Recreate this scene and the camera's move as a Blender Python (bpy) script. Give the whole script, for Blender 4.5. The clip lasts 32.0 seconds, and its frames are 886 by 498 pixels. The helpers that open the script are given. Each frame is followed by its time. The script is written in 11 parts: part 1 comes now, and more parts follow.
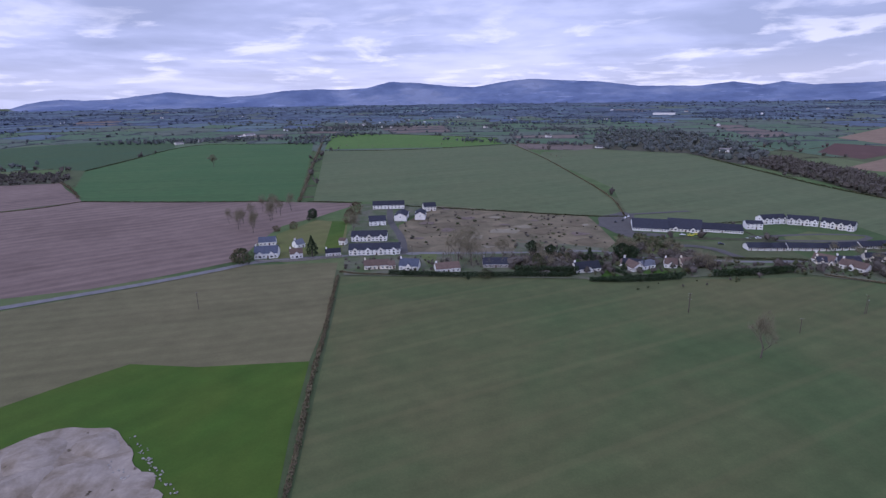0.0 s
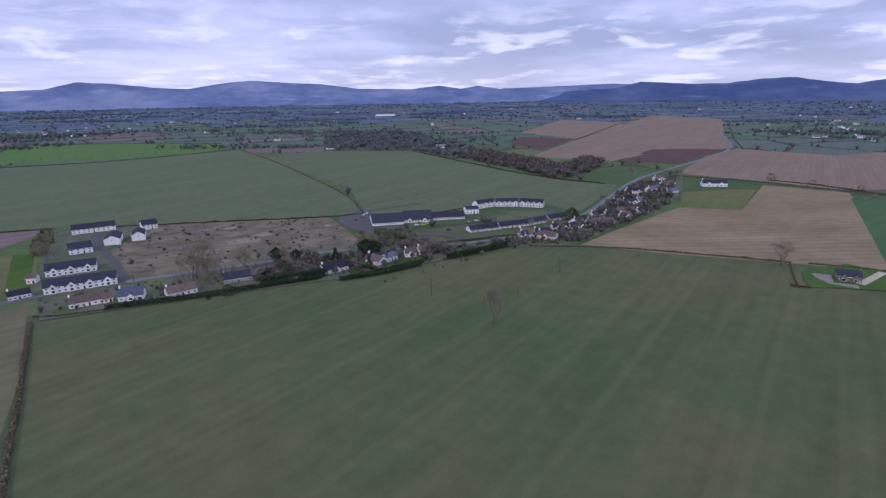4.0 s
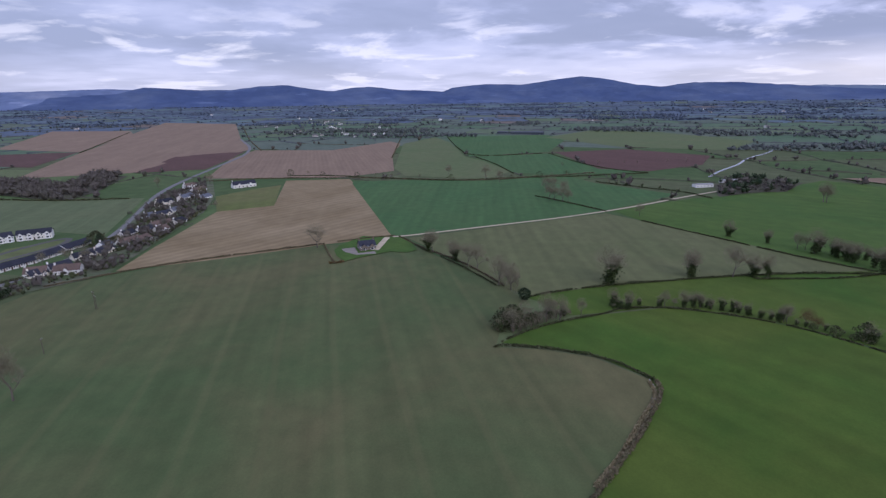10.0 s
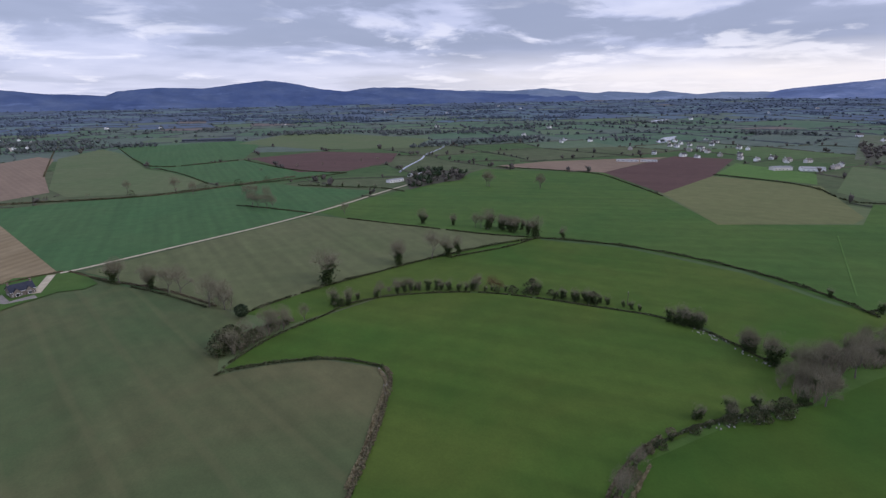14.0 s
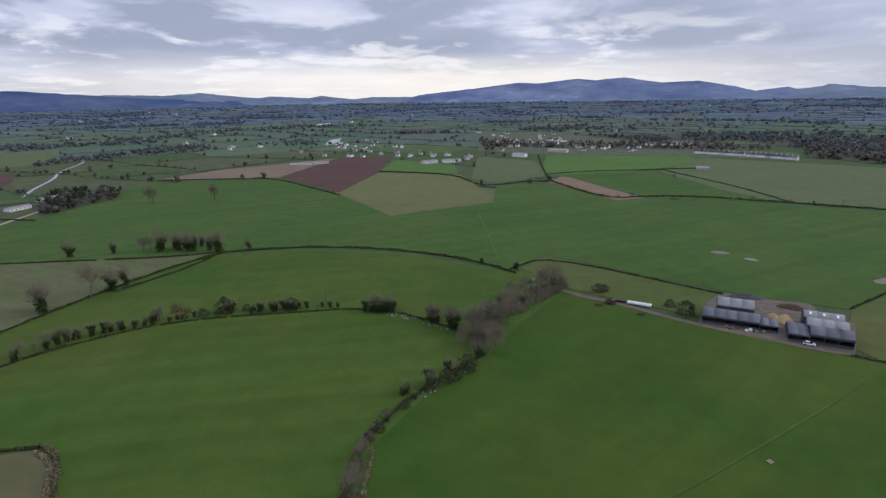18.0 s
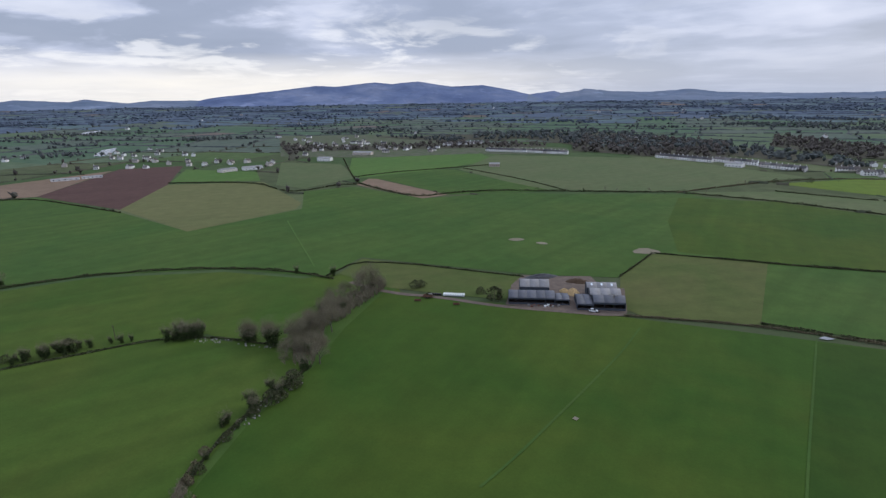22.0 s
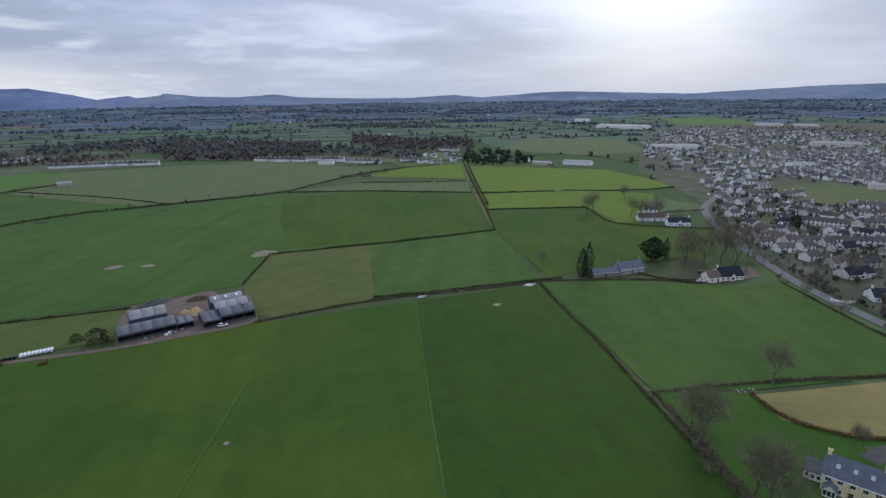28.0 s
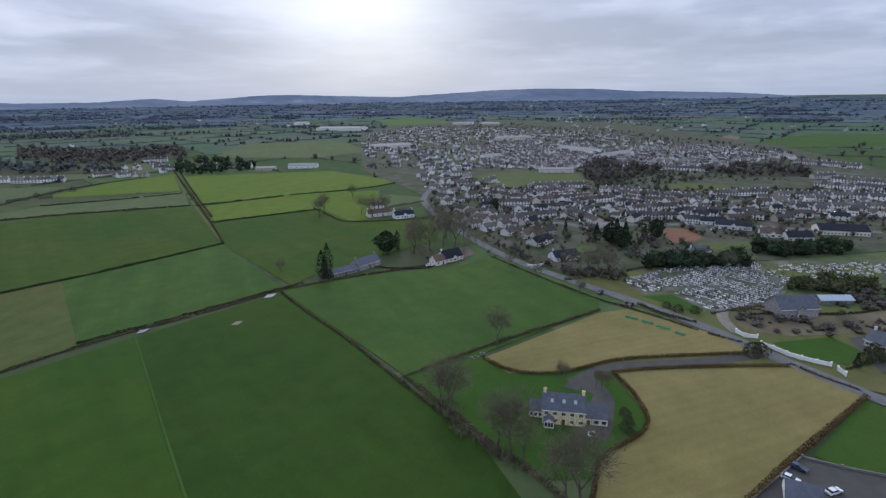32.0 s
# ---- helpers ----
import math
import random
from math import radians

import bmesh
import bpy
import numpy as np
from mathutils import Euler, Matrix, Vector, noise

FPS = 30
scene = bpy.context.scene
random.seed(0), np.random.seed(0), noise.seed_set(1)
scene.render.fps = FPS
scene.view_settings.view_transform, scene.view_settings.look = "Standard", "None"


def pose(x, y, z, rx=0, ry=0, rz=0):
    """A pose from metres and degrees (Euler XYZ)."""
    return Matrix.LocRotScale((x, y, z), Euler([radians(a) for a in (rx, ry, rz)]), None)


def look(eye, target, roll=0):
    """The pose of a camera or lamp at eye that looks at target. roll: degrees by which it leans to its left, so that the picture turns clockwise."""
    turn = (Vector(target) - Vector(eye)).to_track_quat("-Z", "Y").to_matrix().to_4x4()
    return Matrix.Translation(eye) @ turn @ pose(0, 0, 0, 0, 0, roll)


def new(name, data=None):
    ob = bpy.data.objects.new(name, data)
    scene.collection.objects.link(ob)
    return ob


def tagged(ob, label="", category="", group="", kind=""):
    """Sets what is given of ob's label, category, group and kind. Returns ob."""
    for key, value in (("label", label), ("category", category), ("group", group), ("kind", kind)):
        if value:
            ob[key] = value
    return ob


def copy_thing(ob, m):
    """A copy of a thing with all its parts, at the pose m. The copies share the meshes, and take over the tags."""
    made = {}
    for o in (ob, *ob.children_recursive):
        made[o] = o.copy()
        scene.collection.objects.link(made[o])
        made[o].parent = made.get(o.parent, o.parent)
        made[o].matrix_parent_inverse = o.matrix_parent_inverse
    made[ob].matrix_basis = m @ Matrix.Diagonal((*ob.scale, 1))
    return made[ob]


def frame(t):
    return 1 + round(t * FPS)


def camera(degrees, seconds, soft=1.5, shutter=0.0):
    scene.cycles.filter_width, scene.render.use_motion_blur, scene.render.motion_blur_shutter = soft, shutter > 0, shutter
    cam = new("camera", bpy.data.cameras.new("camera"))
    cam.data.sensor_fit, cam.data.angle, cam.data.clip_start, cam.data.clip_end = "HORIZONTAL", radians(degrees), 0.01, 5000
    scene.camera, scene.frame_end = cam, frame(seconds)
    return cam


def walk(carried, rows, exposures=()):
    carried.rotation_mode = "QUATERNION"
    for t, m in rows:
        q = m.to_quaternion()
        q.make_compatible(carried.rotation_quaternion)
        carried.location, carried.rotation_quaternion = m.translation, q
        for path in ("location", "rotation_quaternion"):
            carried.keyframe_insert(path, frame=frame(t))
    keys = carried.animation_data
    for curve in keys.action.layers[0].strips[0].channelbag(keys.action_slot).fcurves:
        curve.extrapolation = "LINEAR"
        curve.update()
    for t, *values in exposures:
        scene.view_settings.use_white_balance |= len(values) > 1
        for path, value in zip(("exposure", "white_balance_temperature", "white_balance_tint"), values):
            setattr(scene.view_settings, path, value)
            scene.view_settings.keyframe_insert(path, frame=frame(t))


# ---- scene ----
cam = camera(79.23, 32.0, soft=1.35)
PATH = [
    (0.0, 0.00, -0.00, 108.75, 74.051, 0.754, 0.000),
    (0.5, -0.26, 0.65, 108.60, 74.034, 0.762, -4.557),
    (1.0, -0.45, 1.25, 108.46, 74.041, 0.790, -8.315),
    (1.5, -0.52, 1.75, 108.34, 74.016, 0.802, -10.878),
    (2.0, -0.45, 2.08, 108.23, 73.995, 0.804, -13.772),
    (2.5, -0.33, 2.36, 108.13, 74.001, 0.778, -16.990),
    (3.0, -0.09, 2.64, 107.99, 73.974, 0.791, -20.407),
    (3.5, 0.35, 3.12, 107.78, 73.966, 0.776, -24.029),
    (5.5, 2.50, 6.54, 106.57, 73.977, 0.762, -39.620),
    (6.0, 3.03, 7.30, 106.30, 73.979, 0.781, -43.505),
    (6.5, 3.50, 7.90, 106.06, 73.970, 0.811, -47.336),
    (7.0, 3.89, 8.35, 105.86, 73.973, 0.805, -51.224),
    (7.5, 4.21, 8.73, 105.67, 73.966, 0.804, -55.269),
    (8.0, 4.49, 9.06, 105.47, 73.973, 0.809, -59.241),
    (8.5, 4.88, 9.40, 105.28, 73.978, 0.789, -63.087),
    (9.0, 5.45, 9.71, 105.10, 73.968, 0.808, -67.096),
    (9.5, 6.06, 9.81, 104.92, 73.972, 0.754, -71.198),
    (10.0, 6.63, 9.89, 104.77, 73.963, 0.784, -75.462),
    (10.5, 7.14, 10.07, 104.63, 73.968, 0.836, -79.675),
    (11.0, 7.65, 10.21, 104.48, 73.954, 0.827, -83.736),
    (11.5, 8.17, 10.30, 104.30, 73.948, 0.820, -87.708),
    (12.0, 8.78, 10.41, 104.12, 73.936, 0.822, -91.608),
    (12.5, 9.46, 10.42, 103.94, 73.946, 0.787, -95.356),
    (13.0, 10.18, 10.28, 103.75, 73.962, 0.791, -99.147),
    (13.5, 10.80, 10.17, 103.54, 73.969, 0.826, -102.953),
    (15.5, 12.73, 9.90, 102.79, 74.021, 0.793, -118.898),
    (16.0, 13.05, 9.85, 102.66, 74.047, 0.806, -123.537),
    (16.5, 13.45, 9.77, 102.58, 74.032, 0.826, -128.211),
    (17.0, 13.94, 9.63, 102.56, 74.032, 0.825, -132.418),
    (17.5, 14.47, 9.40, 102.58, 74.027, 0.821, -136.393),
    (18.0, 14.94, 9.08, 102.58, 73.993, 0.819, -140.517),
    (18.5, 15.29, 8.84, 102.54, 73.970, 0.829, -144.779),
    (19.0, 15.59, 8.53, 102.49, 73.961, 0.841, -149.257),
    (19.5, 15.89, 8.24, 102.43, 73.966, 0.828, -153.742),
    (20.0, 16.14, 8.01, 102.38, 73.965, 0.834, -156.658),
    (20.5, 16.31, 7.82, 102.31, 73.989, 0.859, -158.318),
    (21.0, 16.40, 7.70, 102.26, 73.998, 0.816, -159.668),
    (21.5, 16.47, 7.60, 102.23, 74.004, 0.851, -160.478),
    (22.0, 16.57, 7.49, 102.22, 74.029, 0.831, -160.981),
    (22.5, 16.53, 7.31, 102.17, 74.022, 0.816, -162.625),
    (23.0, 16.52, 7.10, 102.10, 74.044, 0.810, -165.182),
    (23.5, 16.62, 6.86, 102.03, 74.028, 0.841, -168.395),
    (24.0, 16.83, 6.55, 101.91, 74.037, 0.804, -172.592),
    (24.5, 17.10, 6.24, 101.76, 74.017, 0.780, -176.612),
    (25.0, 17.20, 5.94, 101.60, 74.015, 0.805, -180.308),
    (25.5, 17.12, 5.60, 101.43, 74.024, 0.779, -183.770),
    (27.5, 16.41, 4.06, 100.78, 73.999, 0.768, -198.029),
    (28.0, 16.30, 3.71, 100.65, 74.006, 0.758, -201.732),
    (28.5, 16.19, 3.42, 100.55, 74.005, 0.730, -205.376),
    (29.0, 16.07, 3.13, 100.42, 73.996, 0.761, -209.053),
    (29.5, 15.81, 2.74, 100.27, 73.983, 0.781, -212.866),
    (30.0, 15.50, 2.35, 100.12, 73.995, 0.824, -216.514),
    (30.5, 15.09, 1.96, 99.93, 73.970, 0.826, -220.060),
    (31.0, 14.69, 1.61, 99.74, 73.961, 0.819, -223.744),
    (31.5, 14.31, 1.32, 99.58, 73.967, 0.829, -227.320),
    (32.0, 13.87, 1.14, 99.44, 73.974, 0.833, -230.344),
]
walk(cam, [(t, pose(*p)) for t, *p in PATH], [(0, 0.05, 5570, 26), (7, 0.02, 5680, 23), (13, 0.0, 5970, 17), (19, 0.03, 6350, 9), (25, 0.03, 6150, 8), (32, -0.05, 6050, 8)])

# ---- world, sun ----
SUN_AZ, SUN_EL = 137.0, 32.0      # degrees left of +y, degrees up
world = bpy.data.worlds.new("sky")
scene.world = world
world.use_nodes = True
wn, wl = world.node_tree.nodes, world.node_tree.links
wn.clear()


def wnode(kind, **inputs):
    n = wn.new(kind)
    for k, v in inputs.items():
        n.inputs[k.replace("_", " ")].default_value = v
    return n


def wmath(op, a, b=None):
    n = wn.new("ShaderNodeMath")
    n.operation = op
    for i, v in enumerate((a, b)):
        if v is None:
            continue
        if isinstance(v, (int, float)):
            n.inputs[i].default_value = v
        else:
            wl.new(v, n.inputs[i])
    return n.outputs[0]


def wramp(fac, stops):
    n = wn.new("ShaderNodeValToRGB")
    while len(n.color_ramp.elements) < len(stops):
        n.color_ramp.elements.new(0.5)
    for e, (p, c) in zip(n.color_ramp.elements, stops):
        e.position, e.color = p, (*c, 1)
    wl.new(fac, n.inputs[0])
    return n.outputs[0]


def wmix(fac, a, b, blend="MIX"):
    n = wn.new("ShaderNodeMix")
    n.data_type, n.blend_type = "RGBA", blend
    for i, v in ((0, fac), (6, a), (7, b)):
        if isinstance(v, (int, float)):
            n.inputs[i].default_value = v
        elif isinstance(v, tuple):
            n.inputs[i].default_value = (*v, 1)
        else:
            wl.new(v, n.inputs[i])
    return n.outputs[2]


sky = wn.new("ShaderNodeTexSky")
sky.sky_type, sky.sun_disc = "NISHITA", False
sky.sun_elevation, sky.sun_rotation = radians(SUN_EL), radians(-SUN_AZ)
sky.air_density, sky.dust_density = 1.0, 2.0
# cloud masses, flattened towards the horizon
way = wn.new("ShaderNodeTexCoord").outputs["Generated"]
sep = wn.new("ShaderNodeSeparateXYZ")
wl.new(way, sep.inputs[0])


def wnoise(scale, detail, rough, shift, tall, distort=0.0):
    m = wn.new("ShaderNodeMapping")
    m.inputs["Location"].default_value = shift
    m.inputs["Scale"].default_value = (1, 1, tall)
    wl.new(way, m.inputs[0])
    n = wnode("ShaderNodeTexNoise", Scale=scale, Detail=detail, Roughness=rough, Distortion=distort)
    wl.new(m.outputs[0], n.inputs["Vector"])
    return n.outputs["Fac"]


# a cloud layer seen in perspective: the view's direction cast onto a level sheet overhead
height = wmath("ADD", wmath("MAXIMUM", sep.outputs[2], 0.0), 0.085)
layer = wn.new("ShaderNodeCombineXYZ")
wl.new(wmath("DIVIDE", sep.outputs[0], height), layer.inputs[0])
wl.new(wmath("DIVIDE", sep.outputs[1], height), layer.inputs[1])


def wlayer(scale, detail, rough, shift, distort=0.0):
    m = wn.new("ShaderNodeMapping")
    m.inputs["Location"].default_value = shift
    wl.new(layer.outputs[0], m.inputs[0])
    n = wnode("ShaderNodeTexNoise", Scale=scale, Detail=detail, Roughness=rough, Distortion=distort)
    wl.new(m.outputs[0], n.inputs["Vector"])
    return n.outputs["Fac"]


def wtowards(az, el, power):
    """One towards a bearing (degrees left of +y) and height, falling off round it."""
    n = wn.new("ShaderNodeVectorMath")
    n.operation = "DOT_PRODUCT"
    wl.new(way, n.inputs[0])
    a, e = radians(az), radians(el)
    n.inputs[1].default_value = (-math.sin(a) * math.cos(e), math.cos(a) * math.cos(e), math.sin(e))
    return wmath("POWER", wmath("MAXIMUM", n.outputs["Value"], 0.0), power)


big = wlayer(0.50, 5.0, 0.46, (3.1, 7.7, 0.4), 0.4)
small = wlayer(1.5, 7.0, 0.50, (9.2, 1.3, 2.0), 0.3)
puffs = wnoise(6.5, 9.0, 0.56, (4.0, 2.2, 5.0), 4.2, 0.5)
banks = wnoise(2.6, 9.0, 0.52, (1.7, 5.2, 3.0), 3.6, 0.35)
mass = wmath("ADD", wmath("ADD", wmath("MULTIPLY", big, 0.38), wmath("MULTIPLY", small, 0.20)), wmath("MULTIPLY", banks, 0.42))
cloud = wramp(mass, [(0.38, (0.60, 0.62, 0.75)), (0.45, (0.50, 0.53, 0.67)), (0.49, (0.41, 0.445, 0.58)), (0.57, (0.325, 0.36, 0.475))])
# heavy grey cloud with a broken base to the east and south east
heavy = wramp(wmath("ADD", wmath("MULTIPLY", banks, 0.65), wmath("MULTIPLY", puffs, 0.35)), [(0.46, (0, 0, 0)), (0.515, (1, 1, 1))])
high = wramp(sep.outputs[2], [(0.045, (0, 0, 0)), (0.085, (1, 1, 1))])
cloud = wmix(wmath("MULTIPLY", wmath("MULTIPLY", heavy, high), wmath("MULTIPLY", wtowards(-112, 7, 2.5), 0.95)), cloud, (0.295, 0.33, 0.435))
# bright breaks and white heads low over the hills
bearing = wmath("ADD", wmath("MULTIPLY", sep.outputs[0], 0.78), wmath("MULTIPLY", sep.outputs[1], 0.62))
north = wramp(wmath("ADD", wmath("MULTIPLY", bearing, 0.5), 0.5), [(0.14, (0.05, 0.05, 0.05)), (0.36, (1, 1, 1))])
gaps = wramp(wmath("ADD", wmath("MULTIPLY", puffs, 0.7), wmath("MULTIPLY", small, 0.3)), [(0.40, (1, 1, 1)), (0.475, (0, 0, 0))])
low = wramp(sep.outputs[2], [(0.0, (1, 1, 1)), (0.085, (0.85, 0.85, 0.85)), (0.15, (0.1, 0.1, 0.1)), (0.22, (0, 0, 0))])
cloud = wmix(wmath("MULTIPLY", wmath("MULTIPLY", gaps, north), wmath("MULTIPLY", low, 0.72)), cloud, (0.88, 0.86, 0.88))
glow = wramp(sep.outputs[2], [(0.0, (1, 1, 1)), (0.03, (1, 1, 1)), (0.048, (0.5, 0.5, 0.5)), (0.075, (0, 0, 0))])
cloud = wmix(wmath("MULTIPLY", wmath("MULTIPLY", glow, wmath("ADD", wmath("MULTIPLY", puffs, 0.8), 0.45)), wmath("MULTIPLY", wtowards(-138, 1, 6.0), 0.95)), cloud, (0.98, 0.90, 0.80))
cloud = wmix(wmath("MULTIPLY", wmath("MULTIPLY", glow, north), 0.28), cloud, (0.80, 0.78, 0.80))
# thick grey blue air low in the south and west
south = wramp(wmath("ADD", wmath("MULTIPLY", bearing, 0.5), 0.5), [(0.10, (1, 1, 1)), (0.30, (0, 0, 0))])
cloud = wmix(wmath("MULTIPLY", wmath("MULTIPLY", south, wramp(sep.outputs[2], [(0.0, (1, 1, 1)), (0.035, (0.75, 0.75, 0.75)), (0.085, (0, 0, 0))])), 0.8), cloud, (0.385, 0.44, 0.57))
# an overcast sky is brighter overhead than at the horizon
zenith = wramp(sep.outputs[2], [(0.15, (1, 1, 1)), (0.6, (1.78, 1.78, 1.78))])
cloud = wmix(1.0, cloud, zenith, "MULTIPLY")
# brighter round the hidden sun
sunward = wn.new("ShaderNodeVectorMath")
sunward.operation = "DOT_PRODUCT"
wl.new(way, sunward.inputs[0])
_el, _az = radians(SUN_EL), radians(SUN_AZ)
sunward.inputs[1].default_value = (-math.sin(_az) * math.cos(_el), math.cos(_az) * math.cos(_el), math.sin(_el))
halo = wmath("POWER", wmath("MAXIMUM", sunward.outputs["Value"], 0.0), 26.0)
cloud = wmix(wmath("MULTIPLY", halo, 0.55), cloud, (0.98, 0.97, 0.96))
# a thin bright break in the cloud below the sun
breach = wn.new("ShaderNodeVectorMath")
breach.operation = "DOT_PRODUCT"
wl.new(way, breach.inputs[0])
_el = radians(11.0)
breach.inputs[1].default_value = (-math.sin(_az) * math.cos(_el), math.cos(_az) * math.cos(_el), math.sin(_el))
shine = wmath("MULTIPLY", wmath("POWER", wmath("MAXIMUM", breach.outputs["Value"], 0.0), 90.0), wmath("ADD", small, 0.35))
cloud = wmix(wmath("MULTIPLY", shine, 0.85), cloud, (0.98, 0.98, 0.98))
air = wmix(1.0, sky.outputs[0], (0.09, 0.09, 0.09), "MULTIPLY")
back = wn.new("ShaderNodeBackground")
wl.new(wmix(0.90, air, cloud), back.inputs[0])
back.inputs[1].default_value = 1.2
out = wn.new("ShaderNodeOutputWorld")
wl.new(back.outputs[0], out.inputs[0])

sun = new("sun", bpy.data.lights.new("sun", "SUN"))
sun.data.energy, sun.data.angle, sun.data.color = 0.95, radians(14), (1.0, 0.95, 0.88)
sun.matrix_world = look((0, 0, 0), tuple(-v for v in sunward.inputs[1].default_value))

# ---- materials ----
MATS = {}


class Mat:
    """A node material under construction."""

    def __init__(self, name, rough=0.8, metal=0.0, spec=0.3):
        self.m = bpy.data.materials.new(name)
        self.m.use_nodes = True
        self.n, self.l = self.m.node_tree.nodes, self.m.node_tree.links
        self.b = self.n["Principled BSDF"]
        self.b.inputs["Roughness"].default_value = rough
        self.b.inputs["Metallic"].default_value = metal
        self.b.inputs["Specular IOR Level"].default_value = spec
        self.co = self.n.new("ShaderNodeTexCoord").outputs["Object"]
        MATS[name] = self.m

    def put(self, v, sock):
        if isinstance(v, (int, float)):
            sock.default_value = v
        elif isinstance(v, tuple):
            sock.default_value = (*v, 1) if len(v) == 3 else v
        else:
            self.l.new(v, sock)

    def mapped(self, scale=(1, 1, 1), turn=0.0):
        m = self.n.new("ShaderNodeMapping")
        m.vector_type = "TEXTURE"
        m.inputs["Scale"].default_value = tuple(1.0 / v for v in scale)
        m.inputs["Rotation"].default_value = (0, 0, radians(-turn))
        self.l.new(self.co, m.inputs[0])
        return m.outputs[0]

    def noise(self, scale, detail=4.0, rough=0.55, vec=None, distort=0.0):
        n = self.n.new("ShaderNodeTexNoise")
        n.inputs["Scale"].default_value, n.inputs["Detail"].default_value = scale, detail
        n.inputs["Roughness"].default_value, n.inputs["Distortion"].default_value = rough, distort
        self.l.new(vec or self.co, n.inputs["Vector"])
        return n.outputs["Fac"]

    def wave(self, scale, turn, distort=2.0, profile="SIN"):
        n = self.n.new("ShaderNodeTexWave")
        n.wave_profile = profile
        n.inputs["Scale"].default_value, n.inputs["Distortion"].default_value = scale, distort
        n.inputs["Detail"].default_value, n.inputs["Detail Scale"].default_value = 1.0, 0.25
        self.l.new(self.mapped(turn=turn), n.inputs["Vector"])
        return n.outputs["Fac"]

    def ramp(self, fac, stops):
        n = self.n.new("ShaderNodeValToRGB")
        while len(n.color_ramp.elements) < len(stops):
            n.color_ramp.elements.new(0.5)
        for e, (p, c) in zip(n.color_ramp.elements, stops):
            e.position, e.color = p, ((c, c, c, 1) if isinstance(c, (int, float)) else (*c, 1))
        self.l.new(fac, n.inputs[0])
        return n.outputs[0]

    def mix(self, fac, a, b, blend="MIX"):
        n = self.n.new("ShaderNodeMix")
        n.data_type, n.blend_type = "RGBA", blend
        for i, v in ((0, fac), (6, a), (7, b)):
            self.put(v, n.inputs[i])
        return n.outputs[2]

    def math(self, op, a, b=0.0):
        n = self.n.new("ShaderNodeMath")
        n.operation = op
        self.put(a, n.inputs[0])
        self.put(b, n.inputs[1])
        return n.outputs[0]

    def random(self):
        return self.n.new("ShaderNodeObjectInfo").outputs["Random"]

    def island(self):
        return self.n.new("ShaderNodeNewGeometry").outputs["Random Per Island"]

    def color(self, v):
        self.put(v, self.b.inputs["Base Color"])
        return self

    def bump(self, height, strength=0.3, distance=0.1):
        n = self.n.new("ShaderNodeBump")
        n.inputs["Strength"].default_value, n.inputs["Distance"].default_value = strength, distance
        self.l.new(height, n.inputs["Height"])
        self.l.new(n.outputs[0], self.b.inputs["Normal"])
        return self


def shade(c, k):
    return tuple(min(1.0, v * k) for v in c)


def crop_mat(name, c, warm, turn=0.0, row=0.0, rows=0.25, tram=0.0, patch=0.5, big=0.012, bend=1.2):
    """Farmland: broad patches, mottling, drilled rows of that width, and tramlines."""
    m = Mat(name, 0.95, spec=0.12)
    broad = m.ramp(m.noise(big, 5, 0.6, distort=0.5), [(0.36, 0.0), (0.66, 1.0)])
    col = m.mix(m.math("MULTIPLY", broad, patch), c, warm)
    mott = m.noise(0.09, 6, 0.65)
    col = m.mix(0.40, col, m.ramp(mott, [(0.3, 0.35), (0.7, 0.65)]), "OVERLAY")
    streak = m.noise(0.035, 5, 0.6, vec=m.mapped((3.5, 0.22, 1), turn))
    col = m.mix(0.20, col, m.ramp(streak, [(0.34, 0.36), (0.66, 0.64)]), "OVERLAY")
    fine = m.noise(1.1, 5, 0.7)
    col = m.mix(0.3, col, m.ramp(fine, [(0.3, 0.36), (0.7, 0.64)]), "OVERLAY")
    if row:
        w = m.wave(0.314 / row, turn, bend)
        col = m.mix(rows, col, m.ramp(w, [(0.2, 0.25), (0.8, 0.75)]), "OVERLAY")
        wide = m.noise(0.02, 3, 0.5, vec=m.mapped((2.2, 0.12, 1), turn + 3))
        col = m.mix(0.16, col, m.ramp(wide, [(0.36, 0.34), (0.64, 0.66)]), "OVERLAY")
    if tram:
        w = m.wave(0.314 / tram, turn, max(2.0, bend * row / tram))
        col = m.mix(m.ramp(w, [(0.93, 0.0), (0.99, 0.16)]), col, shade(warm, 1.25))
    m.color(col).bump(fine, 0.2, 0.2)
    return m


crop_mat("crop_dull", (0.060, 0.086, 0.033), (0.104, 0.094, 0.044), 64, 7.0, 0.04, 24.0, 0.85, big=0.008)
crop_mat("crop_dull2", (0.084, 0.108, 0.050), (0.100, 0.112, 0.054), 60, 6.0, 0.03, 20.0, 0.5)
crop_mat("crop_olive", (0.108, 0.102, 0.052), (0.132, 0.118, 0.062), 75, 9.0, 0.06, 0, 0.6)
crop_mat("crop_moss", (0.088, 0.100, 0.042), (0.110, 0.112, 0.052), 75, 9.0, 0.05, 0, 0.6)
crop_mat("grass_bright", (0.040, 0.083, 0.012), (0.067, 0.093, 0.016), 40, 16.0, 0.04, 0, 0.9, big=0.01)
crop_mat("grass_deep", (0.034, 0.073, 0.010), (0.064, 0.088, 0.013), 10, 22.0, 0.03, 0, 0.85, big=0.009)
crop_mat("grass_mid", (0.044, 0.088, 0.018), (0.066, 0.104, 0.022), 25, 18.0, 0.04, 0, 0.7)
